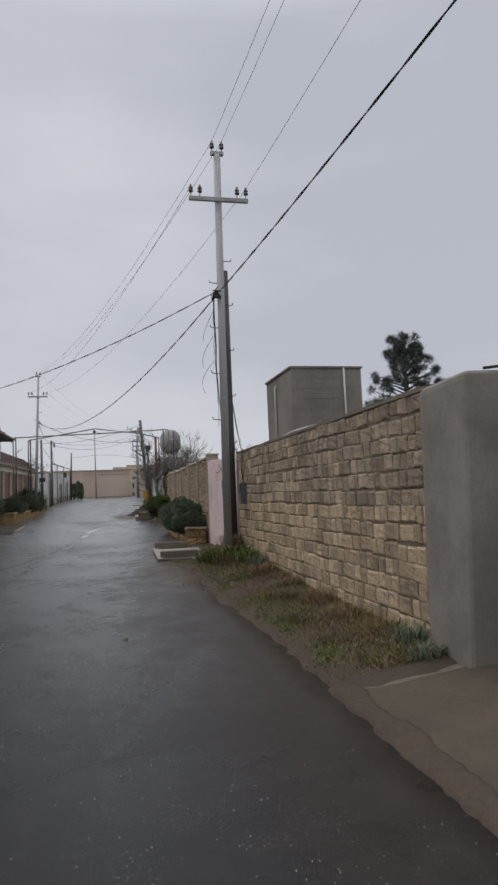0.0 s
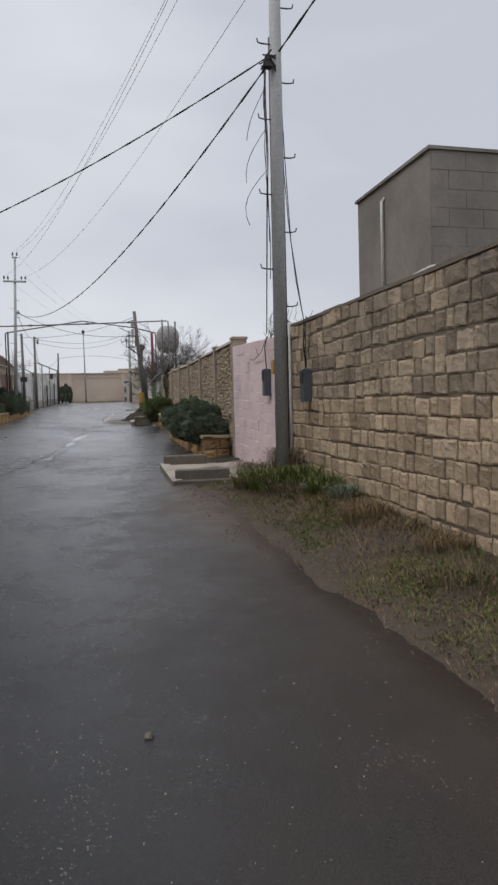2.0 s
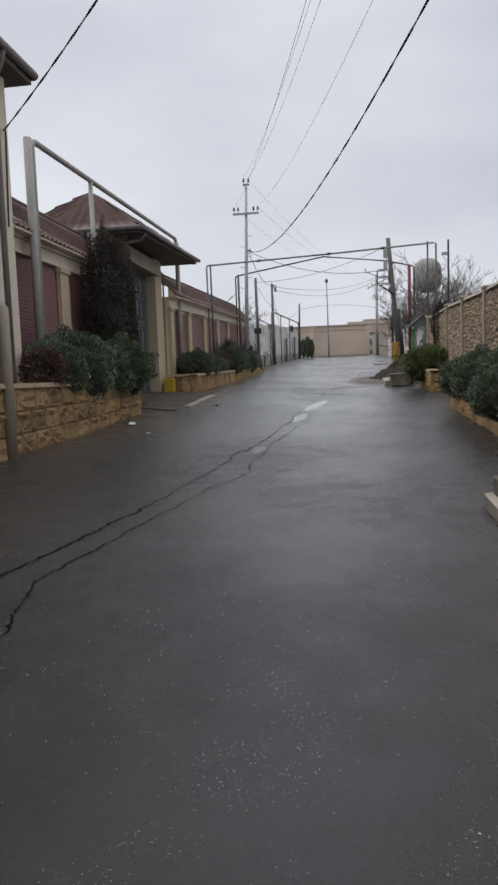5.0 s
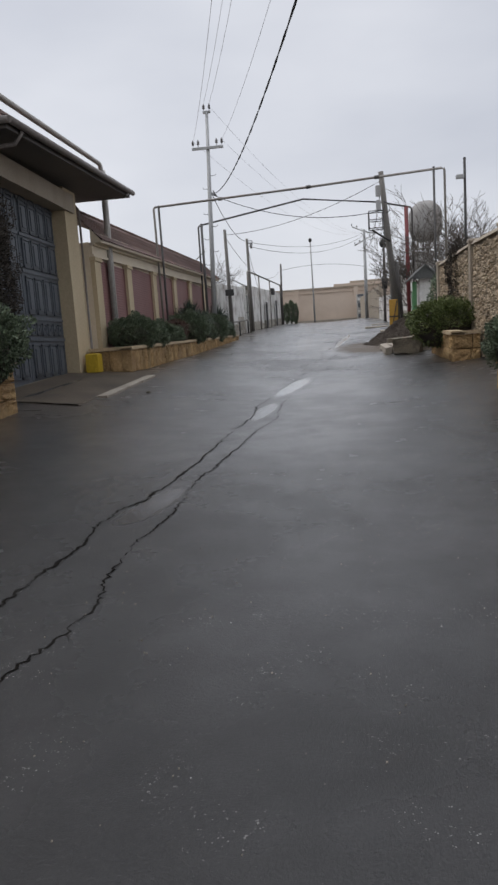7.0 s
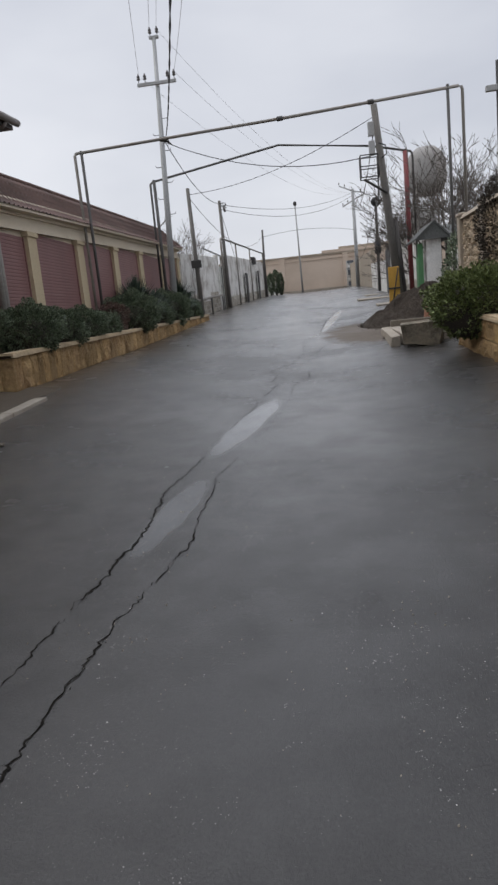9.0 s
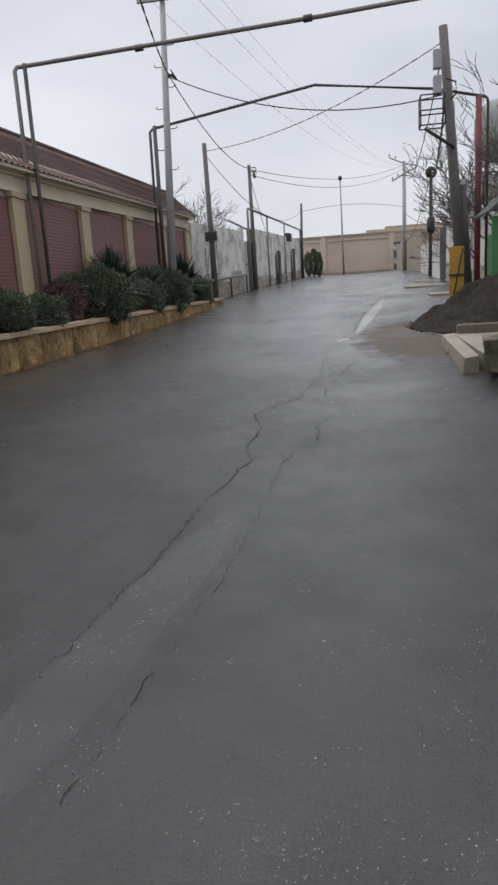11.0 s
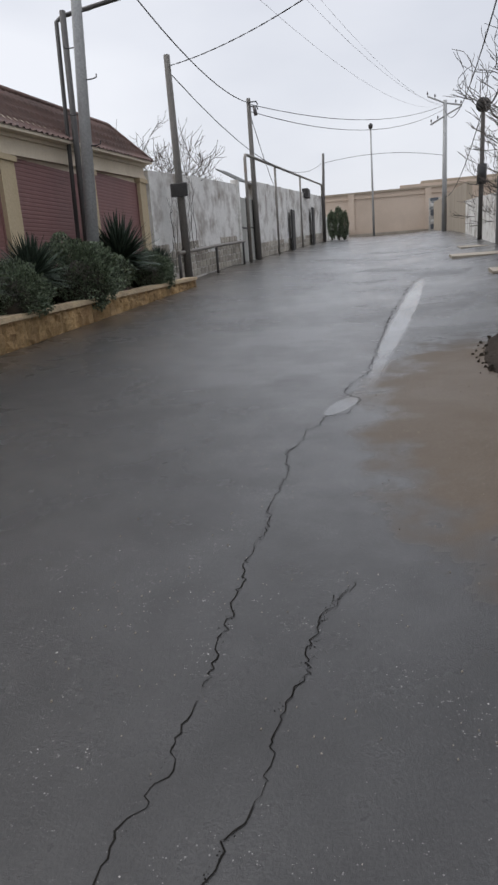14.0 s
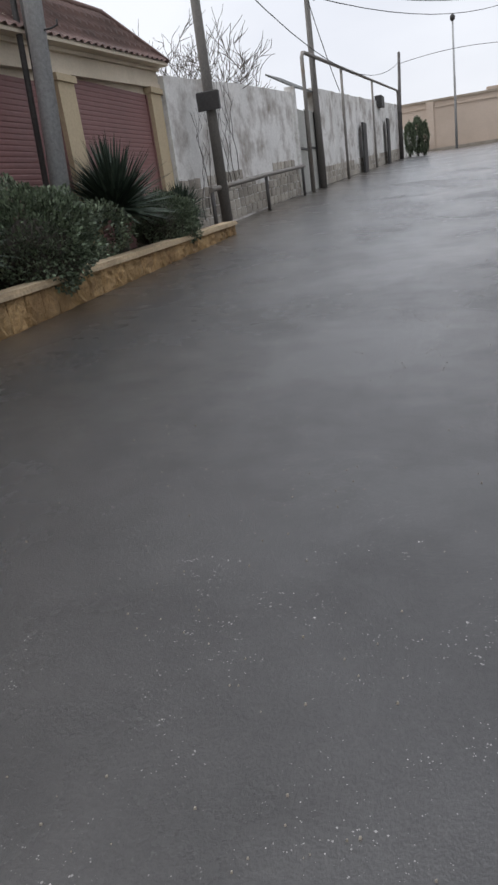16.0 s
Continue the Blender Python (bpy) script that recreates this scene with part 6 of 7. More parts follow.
for k in range(15000):
    x, y = rnd.uniform(0.8, 3.1), rnd.uniform(6.5, 12.1)
    if x < 1.15 + 0.5 * noise.noise((y * 1.3, 0, 0)) + (12 - y) * 0.10 + 0.5 * rnd.random() ** 2:
        continue
    s = rnd.uniform(0.002, 0.005) + 0.012 * rnd.random() ** 12
    z = max(ground_z(x, y) + 0.012, road_z(x, y) if x < right_edge(y) else -9)
    gr.hexa([(x - s, y - s, z - 0.01), (x + s, y - s * .6, z - 0.01), (x + s * .7, y + s, z - 0.01), (x - s, y + s * .8, z - 0.01)],
            [(x - s * .5, y - s * .6, z + s), (x + s * .6, y - s * .3, z + s * .8), (x + s * .4, y + s * .6, z + s), (x - s * .6, y + s * .4, z + s * .7)])
tagged(gr.make("gravel", "mortar"), "scattered gravel on the muddy road edge", "gravel", kind="stuff")
ch = Build()
for k in range(26000):
    x, y = rnd.uniform(-3.9, 2.3), rnd.uniform(-3, 44)
    if rnd.random() > 0.12 + 1.6 * max(0.0, noise.noise((x * 1.6, y * 1.6, 30))):
        continue
    if abs(x - 0.3) > 1.6 and rnd.random() < 0.5:
        continue
    s = rnd.choice((0.0018, 0.002, 0.003, 0.003, 0.004))
    z = road_z(x, y) + 0.012 * noise.noise((x * 0.7, y * 0.7, 5)) + 0.002
    ch.hexa([(x - s, y - s, z - 0.004), (x + s, y - s * .6, z - 0.004), (x + s * .7, y + s, z - 0.004), (x - s, y + s * .8, z - 0.004)],
            [(x - s * .5, y - s * .6, z + s), (x + s * .6, y - s * .3, z + s * .8), (x + s * .4, y + s * .6, z + s), (x - s * .6, y + s * .4, z + s * .7)])
tagged(ch.make("stone_chips", "concrete"), "pale stone chips strewn on the asphalt", "stone chips", kind="stuff")
for k, (x, y, s) in enumerate(((-3.98, 21.5, .12), (-3.37, 20.6, .05), (2.2, 11.9, .05), (2.45, 8.9, .04), (2.9, 2.2, .05))):
    pebble("litter", x, y, road_z(x, y) + 0.01, s, "litter", "crumpled white plastic litter at the roadside", "litter", 50 + k, 0.4)
for k, (x, y, s) in enumerate(((-3.1, 26.0, .05), (-3.0, 36.2, .035), (0.3, 3.9, .03), (1.7, 33.9, .05))):
    pebble("stone", x, y, road_z(x, y), s, "dark_concrete", "small dark stone lying on the asphalt", "stone", 60 + k)

# east planter bushes
for x, y, z, s, k, tall in ((2.80, 17.5, 1.10, .92, 0, .72), (2.98, 18.55, 1.22, .95, 1, 1.08), (2.62, 19.35, 1.15, .78, 0, .92), (2.95, 20.35, 1.36, .92, 0, 1.02), (2.70, 21.5, 1.34, .86, 1, .98),
                            (2.96, 22.5, 1.42, .90, 0, 1.0), (2.74, 23.55, 1.42, .88, 1, .95)):
    bush(x, y, z, s, k, turn=y * 1.7, tall=tall)
bush(2.72, 30.2, 1.78, 1.25, 2, "spreading bright green bush hanging over its planter", 0.4, 0.80)
bush(3.0, 29.7, 1.9, 0.85, 2, "bright green bush in a stone planter", 1.4, 0.95)
iv = base_at("ivy", 3.45, 31.6, 2.3, "brown withered ivy over the rubble wall", "climbing plant")
c = new("crown", leaf_blob("crown", "leaf_brown", 0.28, 0.8, 1.0, 6500, 0.045, 22))
c.parent = iv
iv = base_at("bush", 3.55, 35.0, 1.6, "tall loose dark green shrub by the wall end", "bush")
c = new("crown", leaf_blob("crown", "leaf", 0.42, 0.7, 1.1, 2600, 0.07, 23))
c.parent = iv

# sand pile and rubble of the building site
sp = Build()
rows = []
for i in range(41):
    rr = i / 40
    row = []
    for j in range(97):
        a = 6.2832 * j / 96
        rad = 1.95 * rr * (1 + 0.12 * noise.noise((math.cos(a) * 1.4, math.sin(a) * 1.4, 3)))
        x, y = 3.30 + rad * math.cos(a) * 0.98, 37.75 + rad * math.sin(a) * 1.15
        h = 0.95 * (1 - rr) ** 0.95 * min(1.0, 0.9 + rr)
        bump = 0.20 * noise.noise((x * 1.9, y * 1.9, 1)) + 0.10 * noise.noise((x * 5, y * 5, 2)) + 0.06 * noise.noise((x * 12, y * 12, 2)) + 0.035 * noise.noise((x * 26, y * 26, 2))
        row.append((x, y, road_z(x, y) - 0.02 + max(0.0, h) + bump * min(1, (1 - rr) * 4 + 0.08)))
    rows.append(row)
sp.grid(rows, smooth=False)
tagged(sp.make("sand_pile", "sand"), "heap of dark damp sand beside the road", "sand pile", kind="stuff")
s2 = base_at("kerbed_slab", 2.6, 33.6, 1.55, "raised pale concrete slab with a kerb", "slab")
Build().box(1.9, 3.4, 32.4, 35.0, 1.35, 1.68, 0.08).make("slab", "concrete", s2)
Build().hexa([(1.66, 32.3, 1.4), (1.84, 32.3, 1.4), (1.92, 35.1, 1.5), (1.72, 35.1, 1.5)], [(1.68, 32.3, 1.64), (1.84, 32.3, 1.66), (1.92, 35.1, 1.76), (1.75, 35.1, 1.74)]).make("kerb", "concrete", s2, "pale worn concrete kerb")
Build().box(1.95, 3.2, 34.85, 35.0, 1.5, 1.90, 0, 0.02).make("end_wall", "dark_concrete", s2)
cb = Build().hexa([(1.86, 31.9, 1.53), (2.45, 31.75, 1.44), (2.62, 32.2, 1.46), (1.95, 32.3, 1.55)], [(1.80, 31.85, 1.86), (2.55, 31.7, 1.90), (2.66, 32.2, 1.93), (1.86, 32.3, 1.89)])
tagged(cb.make("concrete_block", "mossy"), "broken mossy concrete block tipped on its side", "concrete block")
pt = Build().tube([(3.0, 35.35, 1.68), (3.0, 35.35, 1.85), (3.0, 35.35, 2.1), (3.0, 35.35, 2.28)], [0.20, 0.25, 0.22, 0.10], 14)
tagged(pt.make("clay_pot", "clay"), "upturned terracotta pot by the sand heap", "pot")
cl = Build()
rnd = random.Random(91)
for k in range(520):
    a, q = rnd.uniform(0, 6.28), 1.78 + abs(rnd.gauss(0, 0.12))
    x, y, r = 3.30 + q * math.cos(a) * 0.98, 37.75 + q * math.sin(a) * 1.15, rnd.uniform(0.006, 0.018) + 0.03 * rnd.random() ** 6
    if x < 1.05 or x > 4.3:
        continue
    z = road_z(x, y)
    cl.hexa([(x - r, y - r, z - 0.02), (x + r, y - r * .7, z - 0.02), (x + r * .8, y + r, z - 0.02), (x - r, y + r * .8, z - 0.02)],
            [(x - r * .5, y - r * .6, z + r), (x + r * .6, y - r * .3, z + r * .7), (x + r * .4, y + r * .6, z + r * .9), (x - r * .6, y + r * .4, z + r * .6)])
tagged(cl.make("sand_clods", "sand"), "loose dark clods strewn round the sand heap", "sand", kind="stuff")
fl = Build()
for x0, x1, y0, y1 in ((2.3, 3.9, 52.0, 53.2), (3.0, 4.0, 57.0, 58.5), (2.7, 4.2, 46.6, 47.3)):
    z = road_z(3, y0)
    fl.box(x0, x1, y0, y1, z - 0.1, z + 0.05, 0.06)
structure("pavement_slabs", fl, "concrete", "pale concrete slabs let into the road edge", "pavement")

# gate hut and side walls beyond
ht = base_at("gate_hut", 3.9, 40.6, 1.9, "small whitewashed gate porch with a pitched sheet roof", "porch")
Build().box(3.68, 4.12, 40.4, 40.75, 1.7, 4.05).make("pillar", "whitewash", ht)
Build().box(3.45, 3.6, 40.5, 40.62, 1.7, 3.95).make("gate_post", "green", ht, "bright green gate post")
Build().box(3.50, 3.54, 40.62, 41.3, 1.9, 3.6).make("gate_leaf", "green", ht, "green sheet gate leaf")
rf = Build()
rf.hexa([(3.35, 40.2, 4.02), (3.92, 40.2, 4.50), (3.92, 42.6, 4.55), (3.35, 42.6, 4.05)], [(3.33, 40.2, 4.06), (3.92, 40.2, 4.56), (3.92, 42.6, 4.61), (3.33, 42.6, 4.09)])
rf.hexa([(3.92, 40.2, 4.50), (4.40, 40.2, 4.02), (4.40, 42.6, 4.05), (3.92, 42.6, 4.55)], [(3.92, 40.2, 4.56), (4.42, 40.2, 4.06), (4.42, 42.6, 4.09), (3.92, 42.6, 4.61)])
rf.face([(3.36, 40.25, 4.03), (4.38, 40.25, 4.03), (3.92, 40.25, 4.50)])
rf.make("roof", "slate", ht)
Build().hexa([(4.35, 40.0, 4.0), (7.5, 40.0, 4.0), (7.5, 44, 4.7), (4.35, 44, 4.7)], [(4.35, 40.0, 4.06), (7.5, 40.0, 4.06), (7.5, 44, 4.76), (4.35, 44, 4.76)]).make("lean_to_roof", "slate", ht, "grey sheet lean-to roof")
Build().box(4.35, 4.6, 37.5, 40.4, 1.5, 3.6).make("side_wall", "whitewash", ht)
for k in range(4):
    Build().tube([(3.95 + 0.12 * k, 38.2 + 0.3 * k, 1.8), (4.15 + 0.05 * k, 38.4 + 0.4 * k, 3.6 - 0.1 * k)], 0.035, 5).make("prop", "old_wood", ht, "leaning dark timber")
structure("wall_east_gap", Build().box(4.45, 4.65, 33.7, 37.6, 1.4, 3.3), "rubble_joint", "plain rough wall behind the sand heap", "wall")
W4 = [stone_mesh("block", "worn_wall", 170 + k, 0.05, 0.12) for k in range(5)]


def old_wall(name, x0, y0, x1, y1, height, seed, label, material="whitewash", courses=0, thick=0.25, face=1):
    """An old straight wall along the ground between two places, with bare blocks showing in its lower courses."""
    ob = base_at(name, (x0 + x1) / 2, (y0 + y1) / 2, road_z((x0 + x1) / 2, (y0 + y1) / 2), label, "wall", kind="structure")
    b = Build()
    n = max(2, int((y1 - y0) / 0.6))
    rows = []
    rnd = random.Random(seed)
    for k in range(n + 1):
        t = k / n
        x, y = x0 + (x1 - x0) * t, y0 + (y1 - y0) * t
        zb = road_z(x, y)
        zt = zb + height + 0.03 * noise.noise((y * 1.7, seed, 0)) + 0.02 * rnd.random()
        xi = x - face * thick
        col = [(x, y, zb - 0.3)] + [(x + face * 0.012 * noise.noise((y * 1.3, s * 4, seed)), y, zb + (zt - zb) * s) for s in (0.12, 0.25, 0.4, 0.55, 0.7, 0.85, 1)] + [(xi, y, zt), (xi, y, zb - 0.3)]
        rows.append(col)
    b.grid(rows, smooth=False)
    b.face(list(reversed(rows[0])))
    b.face(rows[-1])
    b.make("masonry", material, ob)
    for c in range(courses):
        y = y0
        while y < y1 - 0.1:
            l = rnd.uniform(0.28, 0.42)
            ym = min(y + l / 2, y1)
            lim = courses * (0.55 + 0.55 * noise.noise((ym * 0.45, seed + 3, 0)) + 0.25)
            if c < lim:
                t = (ym - y0) / (y1 - y0)
                x = x0 + (x1 - x0) * t
                m = Matrix.Translation((x + face * 0.016, ym, road_z(x, ym) + 0.1 + 0.2 * c)) @ Matrix.Diagonal((-face * 0.04, l - 0.004, 0.198, 1))
                quick_part("block", W4[rnd.randrange(5)], ob, m)
            y += l
    return ob


old_wall("wall_west_white", -5.15, 47.47, -4.85, 55.9, 2.75, 4, "tall peeling whitewashed wall, bare blocks at its foot", courses=5)
old_wall("wall_west_white_far", -4.85, 58.9, -4.2, 82.0, 3.0, 5, "stained whitewashed wall with dark streaks", courses=3)
hr = base_at("rail", -4.6, 52, 3.0, "low pale pipe rail on posts before the wall", "rail")
pts = [(-4.66, 47.75 + 0.8 * k, road_z(-4.6, 47.75 + 0.8 * k) + 0.80) for k in range(11)]
Build().tube(pts, 0.05, 8).make("pipe", "pipe", hr)
for y in (47.8, 51.6, 55.5):
    Build().tube([(-4.66, y, road_z(-4.66, y) - 0.1), (-4.66, y, road_z(-4.66, y) + 0.8)], 0.04, 7).make("post", "dark_pipe", hr)
wg = base_at("gate", -4.85, 57.3, road_z(-4.8, 57), "closed grey-white sheet-metal double gate with a green porch roof", "gate")
for y0, y1 in ((56.05, 57.3), (57.34, 58.6)):
    z = road_z(-4.85, y0)
    lf = Build().box(-4.88, -4.84, y0, y1, z + 0.03, z + 2.35).make("leaf", "white_gate", wg)
    f2 = Build()
    f2.box(-4.842, -4.81, y0, y0 + 0.05, z + 0.03, z + 2.35)
    f2.box(-4.842, -4.81, y1 - 0.05, y1, z + 0.03, z + 2.35)
    f2.box(-4.842, -4.81, y0, y1, z + 1.25, z + 1.31)
    f2.make("frame", "dark_pipe", lf)
for y in (55.95, 58.75):
    Build().box(-5.05, -4.78, y - 0.12, y + 0.12, road_z(-4.8, y) - 0.2, road_z(-4.8, y) + 2.9).make("post", "whitewash", wg)
pr = Build()
z = road_z(-4.8, 57.3) + 2.85
pr.hexa([(-4.78, 56.0, z - 0.06), (-4.78, 58.7, z + 0.06), (-5.7, 58.3, z + 0.55), (-5.7, 56.4, z + 0.46)], [(-4.78, 56.0, z - 0.02), (-4.78, 58.7, z + 0.10), (-5.7, 58.3, z + 0.60), (-5.7, 56.4, z + 0.51)])
pr.make("porch_roof", "slate", wg, "greenish grey sheet porch roof")
pf = [(-4.62, 56.6, road_z(-4.6, 56.6)), (-4.62, 56.6, 6.55), (-4.62, 56.75, 6.68), (-4.6, 56.95, 6.7), (-4.15, 79.6, 7.75), (-4.15, 79.8, 7.7), (-4.15, 79.9, 7.55), (-4.15, 79.9, 4.0)]
pipe_run("gas_pipe", pf, 0.055, "pipe", "dark gas pipe raised along the wall top on posts", [((-4.5, 62.5, 3.0), (-4.5, 62.5, 6.95), 0.05), ((-4.36, 70.0, 3.3), (-4.36, 70.0, 7.3), 0.05)])
for y, h in ((66.5, 2.0), (74.0, 2.2)):
    dr = Build().box(-4.66 + (y - 58.9) * 0.028 - 0.02, -4.6 + (y - 58.9) * 0.028, y, y + 1.0, road_z(-4.5, y), road_z(-4.5, y) + h)
    tagged(dr.make("door_2", "dark_iron"), "narrow dark metal door in the wall", "door", kind="structure")
ac = base_at("air_conditioner", -4.5, 72.5, 6.5, "dark boxy unit fixed at the wall top", "air conditioner")
Build().box(-4.55, -4.2, 72.2, 73.3, road_z(-4.4, 72) + 2.75, road_z(-4.4, 72) + 3.25, 0, 0.02).make("case", "dark_iron", ac)
for k, (x, y, h) in enumerate(((-3.9, 84.3, 2.2), (-3.45, 84.8, 2.5), (-3.05, 85.2, 2.2))):
    cy = base_at("cypress", x, y, road_z(x, y), "narrow dark green cypress at the wall end", "cypress", "cypresses")
    me = leaf_blob("crown", "leaf", 0.36, 0.36, h / 2, 4200, 0.10, 200 + k)
    c = new("crown", me)
    c.parent = cy
    t = Build().tube([(x, y, road_z(x, y) - 0.1), (x, y, road_z(x, y) + 0.8)], 0.06, 6).make("trunk", "bark", cy)

old_wall("wall_east_white", 4.25, 42.8, 4.2, 55.0, 2.6, 9, "patchy whitewashed block wall", courses=4, face=-1)
old_wall("wall_east_white_far", 4.25, 57.2, 4.6, 72.0, 1.75, 11, "low whitewashed block wall", courses=0, face=-1)
ig = base_at("gate", 4.2, 56, road_z(4.2, 56), "dark iron gate between whitewashed walls", "gate")
Build().box(4.18, 4.24, 55.05, 57.15, road_z(4.2, 56) + 0.05, road_z(4.2, 56) + 2.3).make("leaf", "dark_iron", ig)
structure("wall_east_end", Build().box(4.65, 4.95, 72, 111.1, 2.8, 6.4, 1.4), "post", "plain grey-tan wall running on to the compound", "wall")
structure("wall_west_end", Build().box(-4.6, -4.3, 86, 112, 3.5, 6.0), "whitewash", "plain pale wall running on to the compound", "wall")

# far compound wall and what stands behind it
fw = base_at("wall_far", 0, 112, 5.0, "high tan compound wall with shallow panels and a coping", "wall", kind="structure")
Build().box(-60, 60, 112, 112.4, 3.5, 9.65).make("masonry", "far_wall", fw)
Build().box(-60, 60, 111.85, 112.5, 9.65, 9.85).make("coping", "post", fw)
Build().box(-60, 60, 111.9, 111.998, 9.1, 9.2).make("band", "far_wall", fw)
for x in (-12.5, -4.0, 4.5, 13):
    Build().box(x - 0.35, x + 0.35, 111.8, 111.998, 3.5, 9.65).make("pilaster", "far_wall", fw)
Build().box(-60, 60, 111.2, 111.8, 4.0, 5.28).make("plinth", "concrete", fw, "pale concrete plinth")
fb = base_at("far_building", 8, 118, 5, "long low tan building behind the compound wall", "building")
Build().box(1.5, 40, 118, 128, 4, 10.7).make("wall", "far_wall", fb)
Build().box(4.0, 38, 119, 127, 10.7, 11.1).make("roof", "post", fb)
Build().box(-30, -6.0, 120, 128, 4, 10.1).make("wing", "far_wall", fb)
po = base_at("notice_pillar", 4.6, 104, 4.8, "pillar covered with torn pale notices", "pillar")
Build().box(4.2, 5.3, 104, 104.6, 4.4, 8.0).make("shaft", "poster", po)
for k, (dz, h) in enumerate(((0.3, .5), (1.0, .25), (1.6, .6), (2.5, .3), (3.0, .3))):
    Build().box(4.35, 5.1 - 0.1 * (k % 2), 103.985, 103.998, 4.7 + dz, 4.7 + dz + h).make("notice", "litter" if k % 2 else "gate_dark", po)

# grey tower block behind the block wall, pine, water tower, bare trees
tk = base_at("outbuilding", 4.3, 8.2, 0.3, "tall grey concrete-block outbuilding with white drainpipes", "outbuilding")
OX0, OX1, OY0, OY1, OZ = 3.57, 4.98, 7.22, 9.16, 4.36
Build().box(OX0, OX1, OY0, OY1, 0.1, OZ, 0.06).make("wall", "grey_block", tk)
b = Build()
rnd = random.Random(6)
for c in range(22):
    x = OX0 + 0.01 - (0.2 if c % 2 else 0)
    while x < OX1 - 0.02:
        a, e = max(x, OX0 + 0.01), min(x + 0.4, OX1 - 0.01)
        x += 0.4
        if e - a > 0.05:
            d = rnd.uniform(0.002, 0.008)
            z = OZ - 0.197 * (c + 1)
            b.box(a + 0.003, e - 0.003, OY0 - d, OY0, z, z + 0.192)
tagged(b.make("blockwork", "grey_block", tk), "grey block courses", kind="stuff")
Build().box(OX0 - 0.03, OX1 + 0.03, OY0 - 0.03, OY1 + 0.03, OZ, OZ + 0.035, 0.06).make("roof", "render", tk)
Build().tube([(4.62, OY0 - 0.03, 2.5), (4.62, OY0 - 0.03, OZ - 0.02), (4.62, OY0 + 0.08, OZ + 0.07)], 0.022, 7).make("drainpipe", "white_pipe", tk)
Build().tube([(OX0 - 0.03, 8.35, 2.9), (OX0 - 0.03, 8.35, OZ - 0.17), (OX0 + 0.02, 8.35, OZ - 0.12)], 0.02, 7).make("drainpipe", "white_pipe", tk)
Build().tube([(OX0 - 0.05, 8.38, 3.10), (OX0 - 0.03, 7.2, 3.14), (OX0 + 0.2, OY0 - 0.06, 3.2), (4.2, OY0 - 0.05, 3.3)], 0.02, 7).make("drainpipe", "white_pipe", tk)
pn = base_at("pine_tree", 10.2, 16, 0.4, "dark green pine standing behind the wall", "pine tree")
Build().tube([(10.2, 16, 0.2), (10.25, 16, 4), (10.2, 16, 7.2)], [0.2, 0.14, 0.03], 8).make("trunk", "bark", pn)
b = Build()
rnd = random.Random(31)
for k in range(150):
    t = rnd.random() ** 1.2
    z = 4.3 + 3.0 * t
    a, rr = rnd.uniform(0, 6.28), (1.75 * (1 - 0.72 * t) + 0.12) * rnd.uniform(0.3, 1.0)
    c = Vector((10.2 + rr * math.cos(a), 16 + rr * math.sin(a), z + 0.25 * rr))
    b.tube([(10.2, 16, z - 0.15), c], [0.03, 0.012], 4, caps=False)
    for _ in range(150):
        u = Vector((rnd.gauss(0, 1), rnd.gauss(0, 1), rnd.gauss(0.3, 1))).normalized()
        p = c + u * 0.05
        s = u.cross(Vector((rnd.random(), rnd.random(), rnd.random()))).normalized() * 0.006
        q = p + u * rnd.uniform(0.10, 0.24)
        b.face([p - s, p + s, q])
b.make("crown", "needle", pn)

TX, TY = 5.45, 50.5
wt = base_at("water_tower", TX, TY, 2.6, "rusty grey water tank stacked over a smaller one on a trestle", "water tower")
b = Build()
b.tube([(TX, TY, 6.75), (TX, TY, 6.95), (TX, TY, 7.35), (TX, TY, 8.15), (TX, TY, 8.45), (TX, TY, 8.7)], [0.45, 0.72, 0.84, 0.84, 0.7, 0.42], 18)
b.make("tank", "rust_tank", wt)
b = Build()
b.tube([(TX - 0.2, TY, 5.05), (TX - 0.2, TY, 5.15), (TX - 0.2, TY, 6.05), (TX - 0.2, TY, 6.2)], [0.3, 0.58, 0.58, 0.3], 16)
b.make("lower_tank", "rust_tank", wt)
for dx, dy in ((-.5, -.5), (.5, -.5), (.5, .5), (-.5, .5)):
    Build().tube([(TX + dx * 1.3, TY + dy * 1.3, 2.2), (TX + dx, TY + dy, 7.0)], 0.045, 6).make("leg", "pipe", wt)
for z in (3.4, 5.0, 6.3):
    Build().tube([(TX - 0.62, TY - 0.62, z), (TX + 0.62, TY - 0.62, z), (TX + 0.62, TY + 0.62, z), (TX - 0.62, TY + 0.62, z), (TX - 0.62, TY - 0.62, z)], 0.03, 5).make("ring_beam", "pipe", wt)
    Build().tube([(TX - 0.6, TY - 0.62, z - 1.2), (TX + 0.6, TY - 0.62, z)], 0.022, 5).make("brace", "pipe", wt)
BT = "leafless grey tree with a tangle of thin twigs"
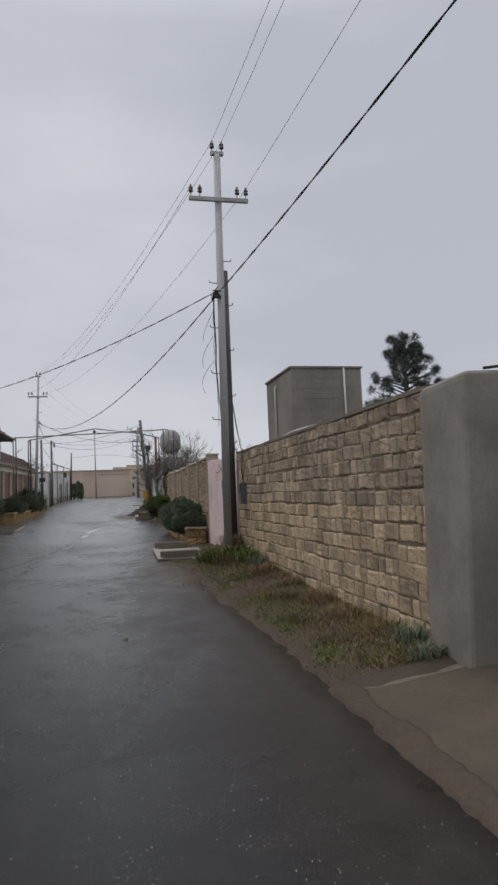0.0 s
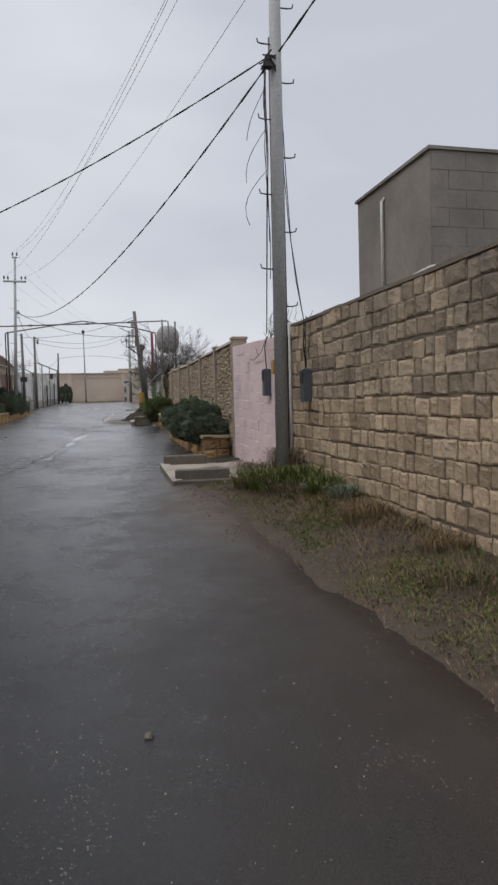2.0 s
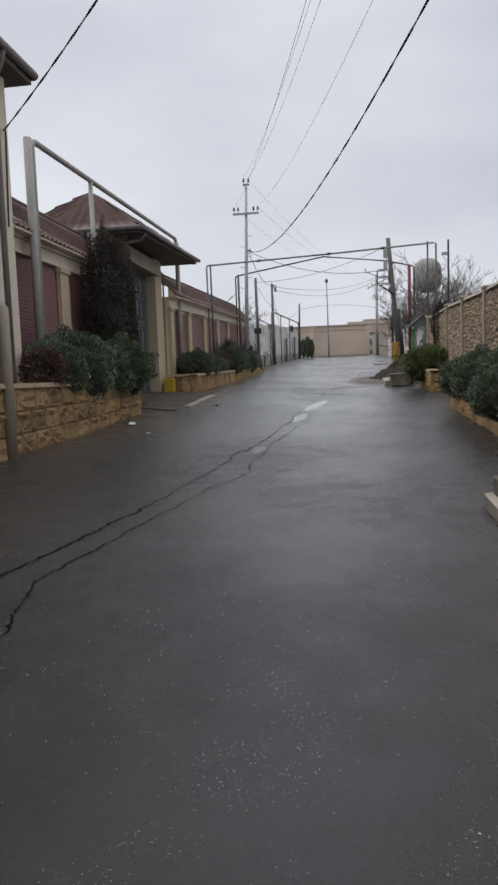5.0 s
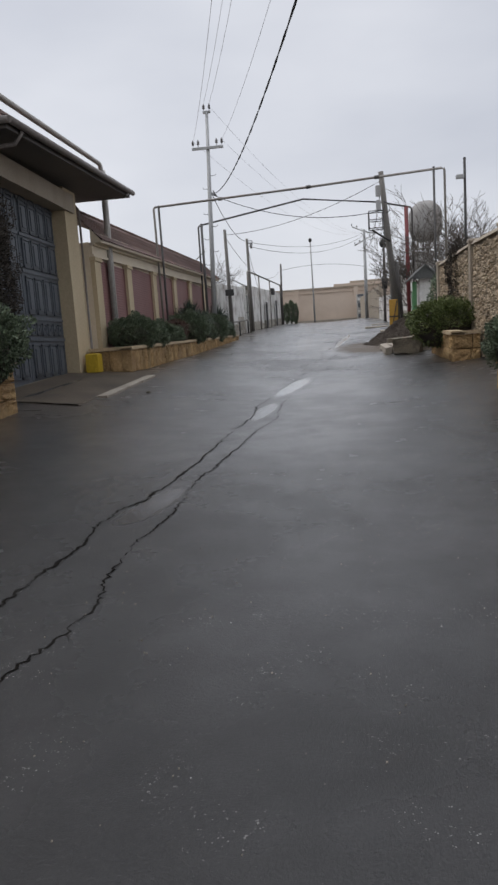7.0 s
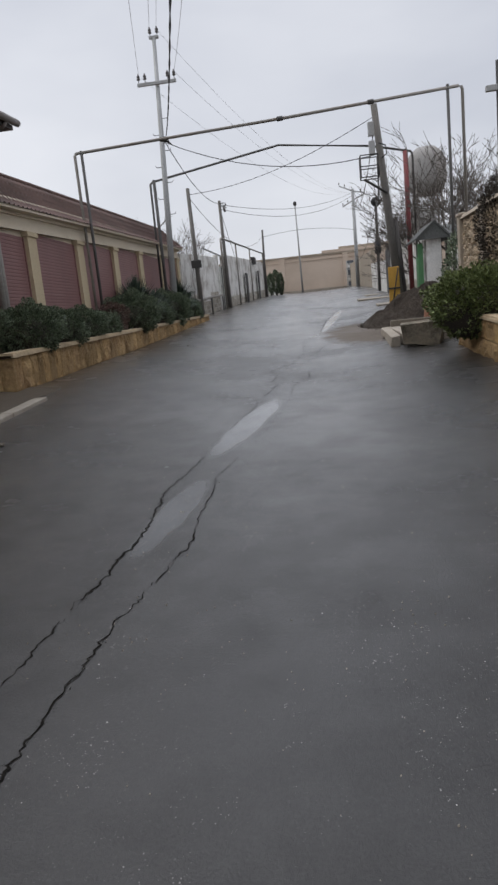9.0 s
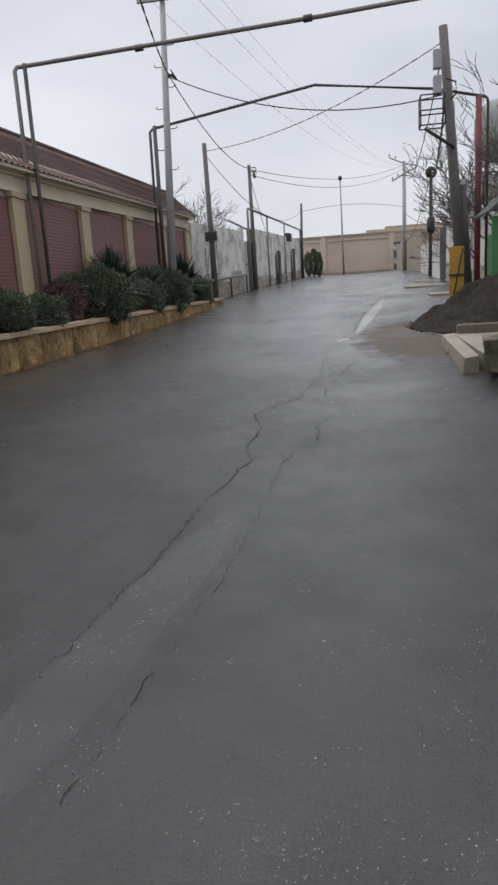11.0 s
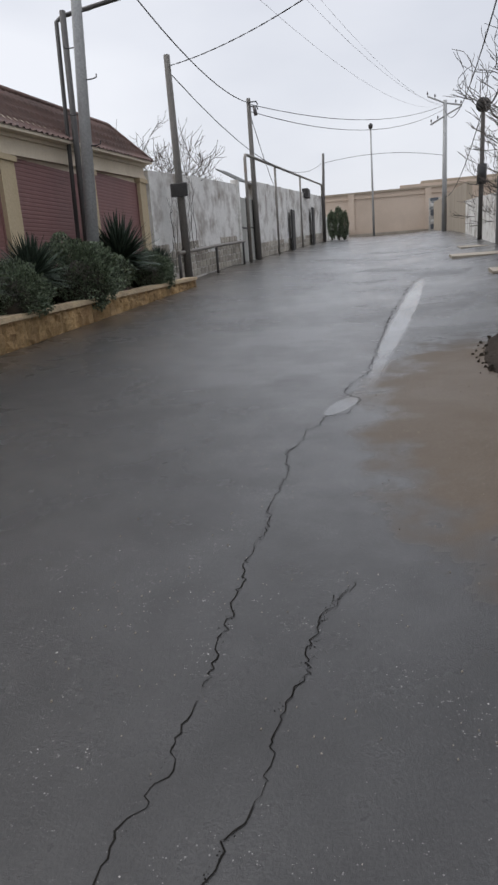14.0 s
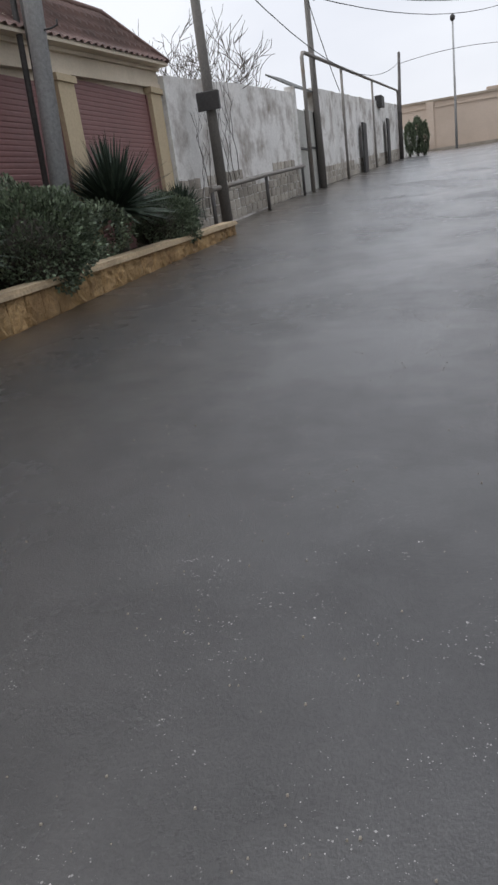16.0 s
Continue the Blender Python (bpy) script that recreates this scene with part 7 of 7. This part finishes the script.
for k, (x, y, h, d) in enumerate(((5.7, 38.6, 6.0, 5), (4.9, 43.4, 7.0, 5), (6.2, 46.0, 6.8, 5), (4.9, 46.6, 7.0, 5), (5.4, 51.5, 6.6, 5), (5.2, 36.2, 5.4, 5), (5.2, 40.8, 6.4, 5), (5.4, 58.0, 6.2, 5), (5.6, 65.0, 6.0, 5), (4.7, 48.6, 7.6, 6), (5.6, 47.2, 7.6, 6), (5.1, 45.0, 7.2, 6), (6.4, 43.0, 6.4, 5),
                                  (-6.3, 52.0, 6.6, 5), (-6.2, 55.0, 7.0, 5), (-6.4, 58.5, 6.4, 5), (-6.1, 53.5, 6.4, 5), (4.9, 14.2, 4.2, 4), (4.9, 12.0, 4.1, 4))):
    bare_tree(x, y, road_z(x, y) - 0.1, h, 300 + k, BT, d, 0.62, 0.10)
vn = base_at("vine", -4.86, 49, 2.6, "bare climbing vine on the whitewashed wall", "vine")
for k in range(9):
    b = Build()
    rnd = random.Random(400 + k)
    pts = [Vector((-4.86, 47.8 + 0.3 * k, road_z(-4.9, 48.5) + 0.2 + 0.1 * k))]
    for s in range(9):
        pts.append(pts[-1] + Vector((rnd.uniform(-.01, .02), rnd.uniform(-.16, .16), rnd.uniform(.12, .3))))
    b.tube(pts, [0.009 - 0.0007 * j for j in range(10)], 4)
    for j in (3, 5, 7):
        q = pts[j]
        b.tube([q, q + Vector((0.03, rnd.uniform(-.3, .3), 0.2)), q + Vector((0.02, rnd.uniform(-.5, .5), 0.5))], 0.004, 4)
    b.make("stem", "bark", vn)
pt = base_at("pine_tree", -9.5, 33.5, 2.0, "dark pine top showing above the roofed wall", "pine tree")
Build().tube([(-9.5, 33.5, 1.6), (-9.5, 33.5, 6.6)], [0.15, 0.05], 7).make("trunk", "bark", pt)
c = new("crown", leaf_blob("crown", "needle", 0.9, 0.9, 1.2, 2200, 0.2, 77))
c.parent = pt
c.location = (0, 0, 3.0)
tagged(Build().tube([(3.45, 0.62, 2.885), (4.3, 0.2, 2.93), (6.5, -1.2, 3.1)], 0.014, 8).make("hose", "wire"), "thick black hose running off the pier top", "hose")
